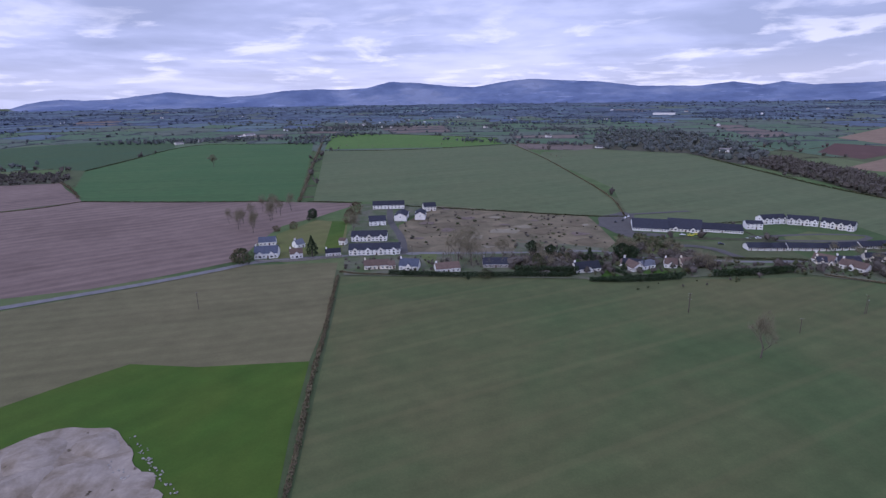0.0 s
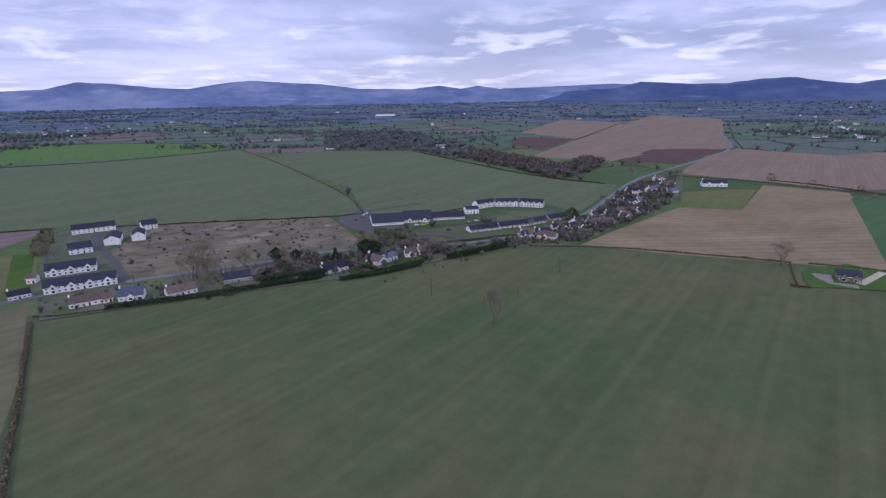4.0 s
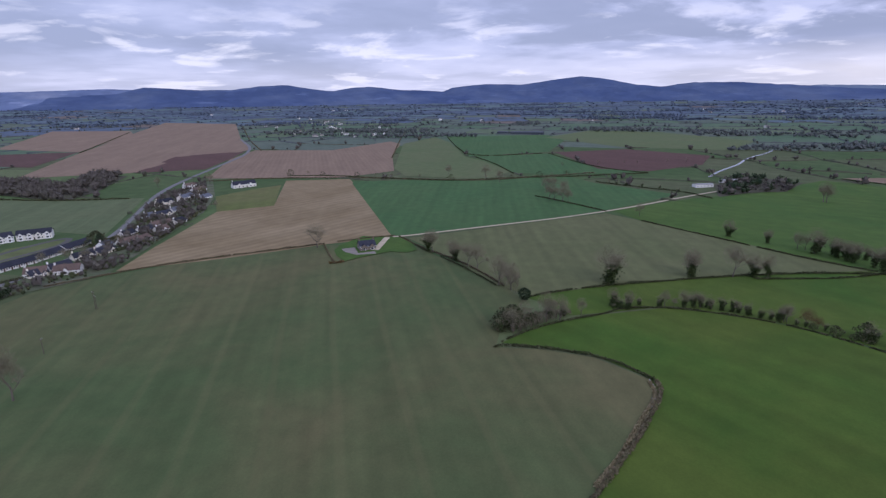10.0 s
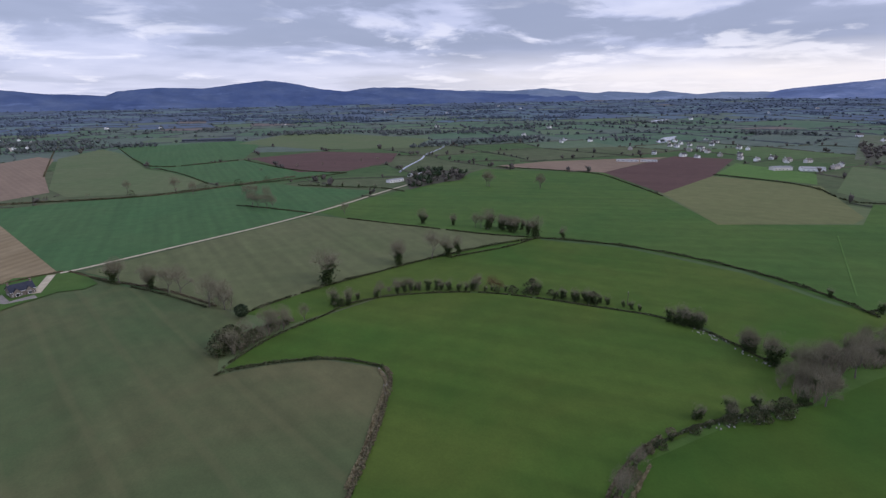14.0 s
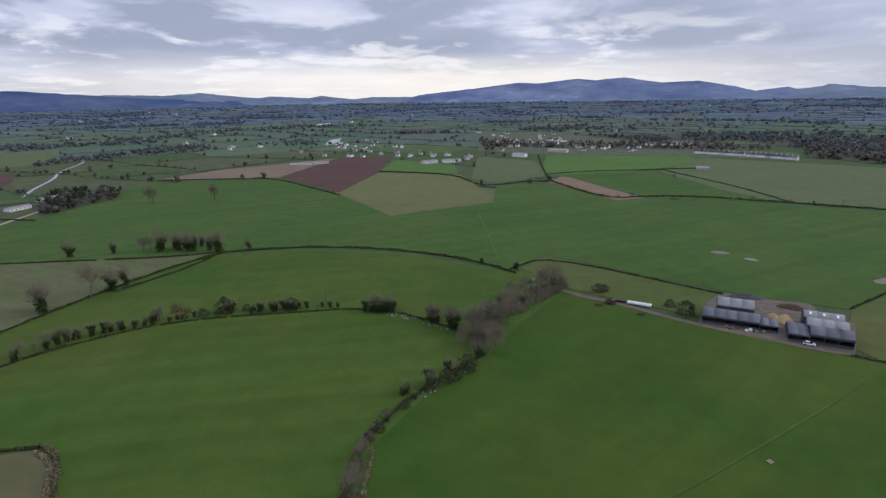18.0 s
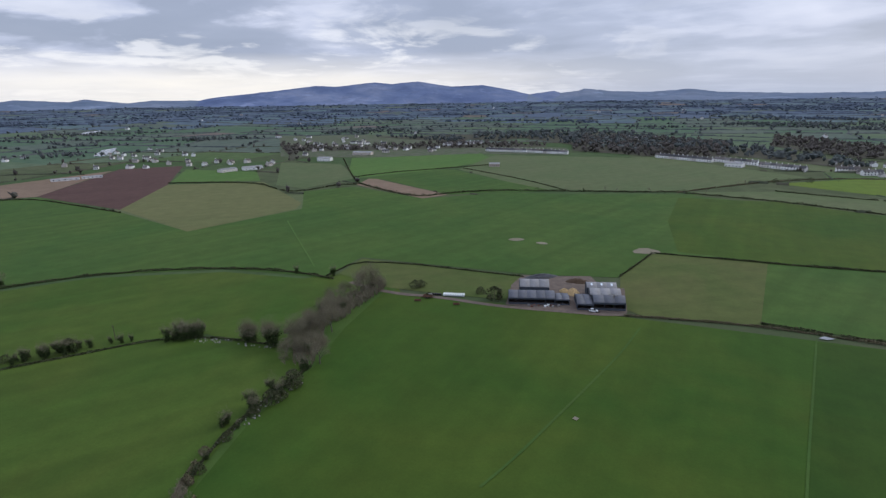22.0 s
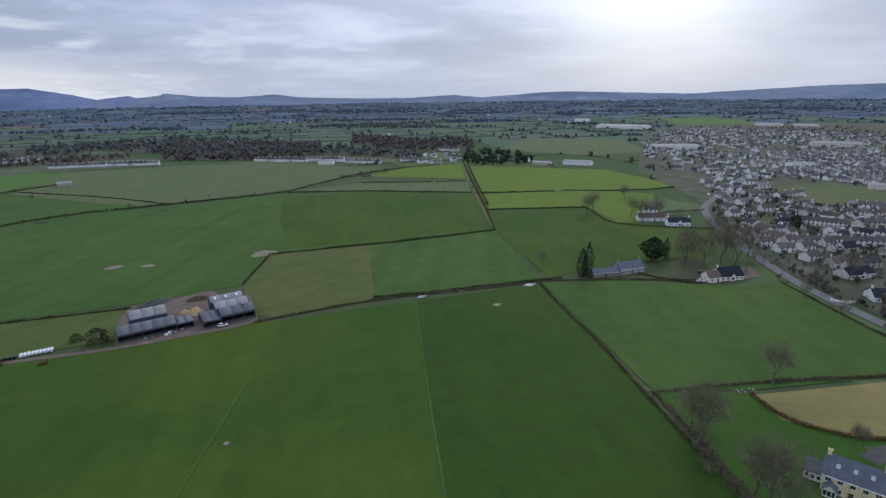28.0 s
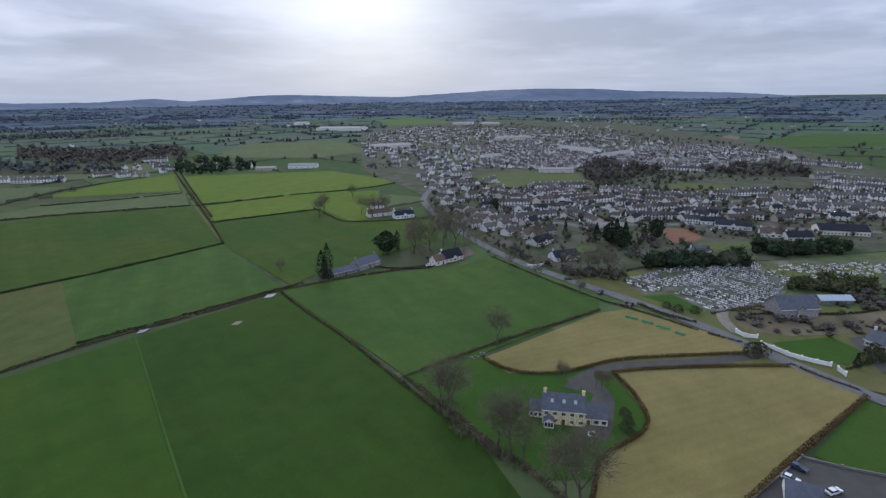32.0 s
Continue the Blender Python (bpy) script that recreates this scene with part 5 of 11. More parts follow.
def house(x, y, deg, L, W, eaves, rise_h, wall, roof, label, storeys=1, windows=4, chimneys=1, front_gables=0, deep=True, back=True, category="house", group="", name="house", door=True):
    """A house with its front towards -y of its own axes."""
    if not deep and name == "house" and math.hypot(x, y) > 545:
        far_house(x, y, deg, L, W, eaves, rise_h, storeys, min(windows, 4))
        return None
    key = (round(L * 2) / 2, round(W * 2) / 2, eaves, rise_h, wall, roof, storeys, windows, chimneys, front_gables, deep, back, door, name)
    m = on_land(x, y, deg)
    if key in HOUSES:
        return tagged(copy_thing(HOUSES[key], m), label, category, group)
    L, W = key[0], key[1]
    top = empty(name, m, label, category, group)
    HOUSES[key] = top
    wv, wf, rv, rf = gabled(L, W, eaves, rise_h)
    part("wall", mesh_of("wall", wv, wf, [wall]), top)
    part("roof", mesh_of("roof", rv, rf, [roof]), top)
    if deep:
        part("gutter", boxes_mesh("gutter", [(-L / 2 - 0.3, L / 2 + 0.3, s * (W / 2 + 0.36) - 0.06, s * (W / 2 + 0.36) + 0.06, eaves - 0.25, eaves - 0.10) for s in (-1, 1)], "white_paint"), top)
    ww, wh = min(1.3, L / (windows * 1.7 + 0.1)), 1.15
    for s in range(storeys):
        zc = 1.5 + s * 2.55
        if zc + wh / 2 > eaves - 0.05:
            zc = eaves - wh / 2 - 0.12
        for i in range(windows):
            wx = -L / 2 + L * (i + 0.5) / windows
            if s == 0 and door and i == windows // 2:
                part("door", boxes_mesh("door", [(-0.5, 0.5, -0.06, 0.02, 0, 2.05), (-0.6, 0.6, -0.04, 0.02, 2.05, 2.15)], "door_dark"), top, pose(wx, -W / 2, 0))
                continue
            window(top, wx, -W / 2, zc, ww, wh, 0, deep)
            if back and deep and i % 2 == 0:
                window(top, wx, W / 2, zc, ww, wh, 180, deep)
    if deep:
        for s in (-1, 1):
            window(top, s * L / 2, 0, min(1.5 + (storeys - 1) * 2.55, eaves), 1.0, 1.1, 90 * s, deep)
    for i in range(chimneys):
        chimney(top, (-L / 2 + 0.6) if i == 0 else (L / 2 - 0.6), eaves + rise_h, mat=wall)
    for i in range(front_gables):
        gx = -L / 2 + L * (i + 0.5) / front_gables
        gw = min(3.6, L / front_gables * 0.55)
        gh = min(rise_h * 0.8, gw * 0.5)
        ext = 0.6
        w2 = gw / 2
        back_y = W / 2 * gh / rise_h
        gv = [(-w2, -ext, 0), (w2, -ext, 0), (w2, 0.1, 0), (-w2, 0.1, 0), (-w2, -ext, eaves + 0.02), (w2, -ext, eaves + 0.02), (0, -ext, eaves + gh), (w2, 0.1, eaves), (-w2, 0.1, eaves)]
        gf = [(0, 1, 5, 6, 4), (1, 2, 7, 5), (3, 0, 4, 8)]
        bay = part("gable_bay", mesh_of("gable_bay", gv, gf, [wall]), top, pose(gx, -W / 2, 0))
        o, tk = 0.25, 0.14
        rv2, rf2 = [], []
        for s in (-1, 1):
            k = len(rv2)
            lo, hi = eaves - o * gh / w2 + 0.03, eaves + gh + 0.03
            yb = back_y + 0.3
            rv2 += [(s * (w2 + o), -ext - o, lo), (0, -ext - o, hi), (0, yb, hi), (s * (w2 + o), 0.4, lo), (s * (w2 + o), -ext - o, lo + tk), (0, -ext - o, hi + tk), (0, yb, hi + tk), (s * (w2 + o), 0.4, lo + tk)]
            fs = [(4, 5, 6, 7), (0, 3, 2, 1), (0, 1, 5, 4), (0, 4, 7, 3)]
            rf2 += [tuple(k + j for j in f) for f in fs]
        part("roof", mesh_of("bay_roof", rv2, rf2, [roof]), bay)
        window(bay, 0, -ext, 1.5, min(1.6, gw * 0.5), 1.3, 0, False)
        if storeys > 1:
            window(bay, 0, -ext, eaves - 0.7, min(1.4, gw * 0.45), 1.1, 0, False)
    return top


def fronted(a, b, W):
    """Centre, turn and length of a building whose front runs from a to b, seen from the origin's side."""
    dx, dy = b[0] - a[0], b[1] - a[1]
    L = math.hypot(dx, dy)
    n = (-dy / L, dx / L)
    cx, cy = (a[0] + b[0]) / 2, (a[1] + b[1]) / 2
    if n[0] * cx + n[1] * cy < 0:
        dx, dy, n = -dx, -dy, (-n[0], -n[1])
    return cx + n[0] * W / 2, cy + n[1] * W / 2, math.degrees(math.atan2(dy, dx)), L


PLOT_LINES, PARKED = [], []


def town_plot(x, y, ux, uy, one, W):
    """Front wall, side hedge, back fence and perhaps a parked car of one house of a row."""
    rng = random.Random(int(x * 7.3) + int(y * 3.1))
    nx, ny = uy, -ux
    for out, high in ((W / 2 + 5.5, 0.9), (-W / 2 - 11.0, 1.7)):
        if rng.random() < 0.85:
            a = (x + nx * out - ux * one / 2, y + ny * out - uy * one / 2)
            PLOT_LINES.append((a, (a[0] + ux * one * 0.92, a[1] + uy * one * 0.92), high * rng.uniform(0.7, 1.3)))
    if rng.random() < 0.5:
        a = (x - nx * (W / 2 + 0.5) + ux * one / 2, y - ny * (W / 2 + 0.5) + uy * one / 2)
        PLOT_LINES.append((a, (a[0] - nx * 10, a[1] - ny * 10), rng.uniform(1.0, 1.9)))
    if rng.random() < 0.6:
        out = W / 2 + rng.choice((3.2, 7.4))
        PARKED.append((x + nx * out + ux * rng.uniform(-1, 1), y + ny * out + uy * rng.uniform(-1, 1), math.degrees(math.atan2(uy, ux)) + (90 if out < W / 2 + 4 else 0)))


def town_clutter():
    """The garden boundaries and the parked cars among the town's houses, joined."""
    m = Mat("plot_edge", 0.95, spec=0.1)
    m.color(m.ramp(m.island(), [(0.0, (0.030, 0.042, 0.020)), (0.35, (0.052, 0.060, 0.028)), (0.5, (0.105, 0.082, 0.055)), (0.7, (0.200, 0.190, 0.175)), (1.0, (0.42, 0.41, 0.39))])).bump(m.noise(2.0), 0.6, 0.2)
    rng = random.Random(5)
    verts, faces = [], []
    for (ax, ay), (bx, by), high in PLOT_LINES:
        L = math.hypot(bx - ax, by - ay) or 1.0
        sx, sy = -(by - ay) / L * 0.35, (bx - ax) / L * 0.35
        k, n = len(verts), 4
        for i in range(n + 1):
            px_, py_ = ax + (bx - ax) * i / n, ay + (by - ay) * i / n
            z = rise(px_, py_)
            top = high * rng.uniform(0.8, 1.15)
            verts += [(px_ - sx, py_ - sy, z), (px_ - sx * 0.8, py_ - sy * 0.8, z + top), (px_ + sx * 0.8, py_ + sy * 0.8, z + top), (px_ + sx, py_ + sy, z)]
        for i in range(n):
            b = k + 4 * i
            faces += [(b, b + 1, b + 5, b + 4), (b + 1, b + 2, b + 6, b + 5), (b + 2, b + 3, b + 7, b + 6)]
        faces += [(k, k + 3, k + 2, k + 1), (k + 4 * n, k + 4 * n + 1, k + 4 * n + 2, k + 4 * n + 3)]
    tagged(new("garden_boundaries", mesh_of("garden_boundaries", verts, faces, ["plot_edge"])), "hedges, walls and fences of town gardens", "fences", kind="stuff")
    m = Mat("parked_paint", 0.3, spec=0.6)
    m.color(m.ramp(m.island(), [(0.0, (0.02, 0.02, 0.025)), (0.3, (0.10, 0.11, 0.12)), (0.45, (0.20, 0.03, 0.03)), (0.5, (0.05, 0.08, 0.20)), (0.6, (0.40, 0.41, 0.42)), (1.0, (0.72, 0.72, 0.72))]))
    side = [(-2.1, 0.3), (2.1, 0.3), (2.15, 0.75), (1.2, 0.95), (0.6, 1.42), (-1.2, 1.42), (-1.9, 0.95), (-2.15, 0.8)]
    verts, faces = [], []
    for x, y, deg in PARKED:
        mm, k, n = on_land(x, y, deg, 0.33), len(verts), len(side)
        for w in (-0.85, 0.85):
            verts += [tuple(mm @ Vector((u, w * (0.86 if v > 1.2 else 1.0), v))) for u, v in side]
        faces += [tuple(range(k, k + n)), tuple(range(k + 2 * n - 1, k + n - 1, -1))] + [(k + i, k + n + i, k + n + (i + 1) % n, k + (i + 1) % n) for i in range(n)]
    tagged(new("parked_cars", mesh_of("parked_cars", verts, faces, ["parked_paint"])), "cars parked before the town houses", "cars", kind="stuff")


def row_of(a, b, W, n, eaves, rise_h, wall, roof, label, group, storeys=2, windows=2, deep=False, gap=0.0, front_gables=0, chimneys=1, name="house"):
    """Houses side by side along a front from a to b."""
    x, y, deg, L = fronted(a, b, W)
    one = L / n
    ux, uy = math.cos(radians(deg)), math.sin(radians(deg))
    for i in range(n):
        k = (i + 0.5) * one - L / 2
        if group == "houses of the town":
            town_plot(x + ux * k, y + uy * k, ux, uy, one, W)
        house(x + ux * k, y + uy * k, deg, one - 0.02 - gap, W, eaves, rise_h, wall, roof, label, storeys, windows, chimneys, front_gables, deep, True, "house", group, name)


def front_house(a, b, W, eaves, rise_h, wall, roof, label, **more):
    x, y, deg, L = fronted(a, b, W)
    return house(x, y, deg, L, W, eaves, rise_h, wall, roof, label, **more)



def scatter(poly, n, turn):
    """Houses of the town in loose lines over an area."""
    rng = random.Random(n * 31 + int(turn))
    xs, ys = [p[0] for p in poly], [p[1] for p in poly]
    done, tries = [], 0
    while len(done) < n and tries < 16000:
        tries += 1
        x, y = rng.uniform(min(xs), max(xs)), rng.uniform(min(ys), max(ys))
        if not inside(x, y, poly) or any(inside(x, y, q) for q in OPEN_PLOTS) or any((x - a) ** 2 + (y - b) ** 2 < 120 for a, b in done):
            continue
        done.append((x, y))
        deg = turn + 90 * rng.randrange(2) + rng.gauss(0, 7) + 25 * noise.noise((x * 0.004, y * 0.004, 2))
        size = rng.choice(((7, 6.2, 4.0, 2.0), (8.5, 6.5, 4.1, 2.2), (8, 6, 2.7, 2.2), (13, 6.5, 4.1, 2.2)))
        wall, roof = rng.choice((("town_wall", "town_roof"), ("town_wall", "town_roof"), ("render_white", "slate_dark"), ("render_white", "town_roof")))
        label = "pale house with grey or brown roof in the town" if wall == "town_wall" else "white house with dark roof in the town"
        if math.hypot(x, y) < 760:
            town_plot(x, y, math.cos(radians(deg)), math.sin(radians(deg)), size[0] + 3.0, size[1])
        house(x, y, deg, *size, wall, roof, label, 2 if size[2] > 4 else 1, 3, 1, 0, False, True, "house", "houses of the town")



# ---- roads and yards ----
road("road", "road_pale", [(-261.8, 261.4), (-243.8, 272.5), (-222.3, 286.2), (-186.0, 308.6), (-146.0, 339.3), (-132.1, 353.8), (-75.5, 364.9), (-27.5, 369.9), (45.4, 366.7), (119.6, 372.0), (114.8, 352.9), (158.5, 350.9), (200.2, 337.6), (255.8, 339.4), (331.1, 361.5), (426.3, 425.7), (521, 486), (614, 526), (716, 563), (981, 661), (1240, 872)], 6.5, "grey tarmac country road with verges")
road("road", "road_pale", [(-189.8, 30.7), (-198.5, 13.2), (-200.1, 7.4), (-204.1, -0.7), (-209.2, -15.0), (-215.8, -29.6), (-225.0, -48.9), (-236.3, -85.8), (-245.1, -127.3), (-259.7, -173.8), (-277.1, -208.3), (-304.3, -255.2), (-342.7, -312.2), (-383.9, -359.5), (-474.6, -409.2), (-597, -469), (-775, -568)], 6.5, "grey tarmac road into the town")
road("farm_track", "track", [(383.7, 149.0), (387.5, 141.2), (411.7, 109.4), (440.0, 72.4), (473.2, 28.8), (510.2, -12.4), (547.7, -49.0), (599.1, -93.4), (642.0, -135.9)], 3.2, "pale gravel farm track across the fields")
road("driveway", "asphalt", [(-209.7, -25.5), (-194.7, -37.1), (-180.6, -51.5), (-168.8, -64.4), (-158.2, -70.9), (-149.7, -72.4), (-141.5, -71.6)], 5.0, "curving grey driveway between clipped hedges")
road("farm_lane", "yard_mud", [(162.9, -249.1), (133.4, -239.0), (105.2, -241.4), (79.8, -238.3), (57.0, -239.1), (38.1, -241.1), (24.8, -241.5), (12.0, -245.5)], 3.4, "muddy farm lane along the barns")
road("lane", "gravel", [(-226.9, -37.0), (-235.9, -44.6), (-249.2, -48.9), (-259.3, -45.0), (-266.6, -32.0)], 5, "brown gravel lane to the cemetery")
road("town_street", "road_pale", [(-317.5, -227.8), (-369.5, -199.0), (-359.3, -161.9), (-386.3, -149.5)], 7, "grey street with parked cars between houses")
road("town_street", "road_pale", [(-369.4, -275.0), (-403.0, -236.7), (-453.2, -183.9), (-438.3, -125.2), (-456.4, -93.4)], 7, "grey street with parked cars between houses")
road("town_street", "road_pale", [(-521.2, -129.8), (-562.5, -76.4), (-573.0, -33.9), (-607.6, 32.0)], 7, "grey street with parked cars between houses")
road("town_street", "road_pale", [(-493.6, -63.5), (-523.6, -18.3), (-556.7, 30.9)], 7, "grey street with parked cars between houses")
road("town_street", "road_pale", [(-450.6, -333.6), (-465.3, -282.8), (-470.1, -237.2), (-490.6, -158.7), (-495.1, -125.3)], 7, "grey street with parked cars between houses")
road("town_street", "road_pale", [(-389.9, -151.0), (-414.1, -117.9), (-430.3, -89.4), (-441.2, -68.4), (-455.8, -30.7), (-473.5, 4.7)], 7, "grey street with parked cars between houses")
road("town_street", "road_pale", [(-694.2, -59.5), (-654.7, -17.8), (-655.0, 25.0)], 7, "grey street with parked cars between houses")
road("town_street", "road_pale", [(-439.2, -221.6), (-424.7, -198.0), (-370.4, -165.1)], 7, "grey street with parked cars between houses")
road("town_street", "road_pale", [(-710, -160), (-814, -97), (-800, -25)], 7, "grey street with parked cars between houses")
road("estate_road", "asphalt", [(137.1, 453.9), (140.0, 420.2), (162.3, 382.6), (192.7, 377.3), (201.8, 347.3)], 7, "grey tarmac access road")
road("estate_road", "asphalt", [(137.1, 453.9), (144.0, 485.8), (174.8, 489.8), (233.0, 500.6)], 5, "grey tarmac access road")
road("estate_road", "asphalt", [(236.7, 403.2), (259.6, 405.3), (297.9, 408.7), (332.6, 402.2), (313.0, 387.1), (293.6, 387.0), (240.1, 392.1)], 5, "curved estate road before white houses")
road("estate_road", "asphalt", [(-29.2, 365.7), (-34.2, 416.8), (-49.0, 467.5), (-55.0, 530.4)], 6, "grey estate road between terraces")
road("river", "puddle", [(1108, -322), (1043, -291), (969, -243), (885, -213), (806, -169), (748, -146)], 4, "pale winding river between fields")
sheet("flood_pool", "puddle", [(990, -753), (1081, -846), (1103, -903), (1012, -813), (964, -750)], "pale flood water on a field", "water")
sheet("flood_pool", "puddle", [(1602, -1180), (1696, -1299), (1701, -1365), (1579, -1218)], "pale flood water on a field", "water")
road("field_lane", "grass_worn", [(-341, -815), (-272.9, -643.4), (-216.2, -488.3), (-172.6, -367.0)], 2.5, "narrow green lane between fields")
sheet("spoil_ground", "spoil", [(-155.0, 139.4), (-150.8, 142.6), (-147.3, 146.0), (-144.7, 149.5), (-142.5, 152.6), (-140.7, 155.3), (-137.8, 157.8), (-133.6, 160.2), (-129.3, 161.1), (-125.0, 160.5), (-120.8, 160.3), (-116.5, 160.6), (-112.3, 158.5), (-108.2, 154.2), (-104.8, 151.0), (-102.0, 148.7), (-100.1, 146.1), (-98.9, 143.0), (-96.8, 140.5), (-93.6, 138.3), (-91.5, 135.9), (-90.5, 133.2), (-87.9, 131.1), (-83.8, 129.7), (-81.5, 127.9), (-80.9, 125.9), (-79.2, 124.1), (-76.4, 122.5), (-74.6, 116.9), (-73.9, 108.1), (-86.7, 104.3), (-113.2, 104.6), (-133.0, 111.8), (-148.1, 128.2)], "pale bare dumped soil on the grass", "ground")
sheet("house_yard", "asphalt", [(-146.6, -76.4), (-155.4, -71.8), (-149.4, -61.6), (-143.4, -56.5), (-128.6, -50.9), (-121.3, -50.1), (-118.7, -56.4), (-127.3, -59.6), (-142.9, -63.9)], "dark tarmac yard round the cream house", "ground")
sheet("car_yard", "asphalt", [(-148.0, -4.3), (-153.0, 14.2), (-150.2, 28.5), (-110.1, 17.9), (-98.3, -7.3), (-121.6, -11.7)], "dark tarmac parking yard", "ground")
sheet("farmyard", "yard_mud", [(70.3, -241.2), (73.7, -270.9), (70.8, -289.1), (51.6, -292.7), (32.9, -298.3), (27.4, -284.8), (13.9, -282.3), (12.0, -247.6), (37.8, -239.0)], "muddy concrete farmyard", "ground")
sheet("car_park", "asphalt", [(131.1, 447.0), (150.2, 486.2), (170.7, 502.2), (176.5, 487.4), (154.2, 425.3), (177.2, 414.5), (172.7, 404.9), (148.5, 413.2)], "grey tarmac car park", "ground")
sheet("house_yard", "yard_mud", [(-231.2, -217.9), (-266.6, -211.5), (-254.7, -196.3), (-233.9, -195.2), (-219.9, -201.3)], "pale gravel yard round a bungalow", "ground")
sheet("cemetery_ground", "cemetery_turf", [(-262.1, -101.9), (-308.5, -86.0), (-354.8, -37.7), (-397.6, 17.3), (-349.6, 17.4), (-304.0, -27.9), (-272.2, -30.6), (-242.5, -50.9), (-257.6, -74.8), (-248.2, -84.4)], "pale gravel paths between the graves", "cemetery")
sheet("cemetery_grass", "grass_worn", [(-336.2, -49.4), (-384.3, 7.1), (-344.7, 8.1), (-314.0, -29.2)], "worn grass between graves", "cemetery")
sheet("house_yard", "asphalt", [(-248.4, -0.4), (-264.8, 11.7), (-254.9, 24.5), (-216.6, 23.7), (-221.8, 11.4)], "grey tarmac forecourt", "ground")
sheet("town_land", "town_ground", [(-328.3, -299.6), (-395.9, -370.3), (-498, -575), (-956, -1084), (-1328, -1324), (-1691, -1102), (-1709, -647), (-1129, -140), (-874, -6), (-741, 35), (-439.7, 28.4), (-318.4, -72.9), (-251.4, -127.0), (-268.0, -179.3)], "mixed gardens and paving of the town", "ground")
sheet("town_land", "garden_ground", [(616, -823), (934, -1267), (658, -1362), (403, -1171), (136, -1075), (121, -951), (276, -943), (446, -841)], "gardens and paving of a village", "ground")
sheet("town_green", "town_turf", [(-526.6, -415.0), (-581, -418), (-638, -314), (-560.4, -261.5), (-476.9, -314.6)], "rough pale green open field in the town", "field")
sheet("town_green", "town_turf", [(-580.3, -197.9), (-655.4, -159.3), (-715, -56), (-661.5, -61.0), (-568.4, -164.5)], "rough pale green open field in the town", "field")
sheet("allotment_soil", "clay_red", [(-379.6, -120.4), (-396.4, -121.9), (-403.0, -110.3), (-386.6, -93.0), (-368.0, -93.2), (-357.4, -103.6)], "bare orange red soil plot", "field")
sheet("town_green", "town_turf", [(-368.0, -91.0), (-392.5, -63.0), (-368.9, -55.3), (-343.6, -82.7)], "green grass between the houses", "lawn")
sheet("town_green", "town_turf", [(-303.9, -153.5), (-323.3, -146.3), (-308.7, -135.8), (-296.2, -141.7)], "green grass between the houses", "lawn")
sheet("town_green", "town_turf", [(-355.0, -232.9), (-370.1, -223.0), (-362.8, -208.1), (-346.2, -214.0)], "green grass between the houses", "lawn")
sheet("town_green", "town_turf", [(-348.8, -67.4), (-363.3, -54.3), (-347.6, -53.0), (-338.0, -61.9)], "green grass between the houses", "lawn")
sheet("chapel_yard", "waste", [(-242.9, -43.9), (-256.3, -42.0), (-270.6, -29.1), (-273.7, -6.2), (-297.2, 11.0), (-294.1, 25.3), (-275.0, 24.9), (-253.7, -0.7), (-236.8, -18.8), (-230.3, -34.5)], "rough brown ground round the chapel", "ground")
sheet("estate_land", "garden_ground", [(40.4, 319.1), (56.3, 404.4), (108.8, 380.0), (199.4, 343.4), (286.2, 334.1), (472.2, 460.7), (632, 498), (510.8, 403.4), (432.7, 357.8), (270.0, 297.1), (259.9, 292.4), (216.1, 315.8), (165.9, 311.8), (145.7, 309.5), (89.1, 303.8), (82.6, 314.9), (52.4, 317.1)], "gardens and drives of the roadside houses", "ground")
sheet("estate_land", "garden_ground", [(-67.6, 343.5), (-77.2, 385.6), (-87.3, 556.0), (-9.7, 550.8), (-43.0, 456.3), (-29.2, 365.7), (109.9, 366.6), (93.6, 308.5), (-64.6, 322.1)], "paving and gardens round terraces", "ground")
sheet("back_lawn", "town_turf", [(262.5, 401.2), (291.8, 417.3), (327.5, 396.2), (305.4, 378.1), (255.7, 383.3)], "light green lawn before the crescent", "lawn")
sheet("back_lawn", "town_turf", [(133.1, 411.3), (147.9, 402.3), (157.8, 373.0), (171.5, 377.0), (147.8, 359.4), (130.6, 376.9)], "light green verge", "lawn")
sheet("back_lawn", "town_turf", [(-18.6, 367.1), (-11.4, 339.8), (-5.9, 350.8), (-5.9, 366.8)], "bright green back lawn", "lawn")
def blob(x, y, r, seed):
    """An irregular round outline."""
    rng = random.Random(seed)
    return [(x + r * rng.uniform(0.55, 1.2) * math.cos(k * 0.524), y + r * rng.uniform(0.4, 0.9) * math.sin(k * 0.524)) for k in range(12)]


WASTE = [(-29.4, 368.6), (-40.5, 456.2), (-6.7, 541.6), (52.1, 518.0), (132.5, 484.8), (132.3, 446.7), (129.8, 391.7), (118.9, 376.5), (45.7, 369.5)]
spots_ = random.Random(8)
for k in range(60):
    bx_, by_ = spots_.uniform(-35, 128), spots_.uniform(375, 530)
    if all(inside(bx_ + dx, by_ + dy, WASTE) for dx, dy in ((-9, 0), (9, 0), (0, -7), (0, 7))):
        sheet("waste_patch", ("yard_mud", "waste_dark", "waste_dark", "bare_earth", "waste_dark")[k % 5], blob(bx_, by_, spots_.uniform(4, 16), k), ("patch of bare brown mud", "patch of dead brown weeds", "patch of dead brown weeds", "pale rubble on waste ground", "patch of dead brown weeds")[k % 5], "ground")
sheet("bare_patch", "bare_earth", [(10.3, -358.6), (6.0, -367.5), (0.3, -369.5), (-6.6, -364.4), (-7.8, -360.2), (-3.6, -356.7), (1.9, -354.8), (8.9, -354.4)], "trampled earth at a field gate", "ground")
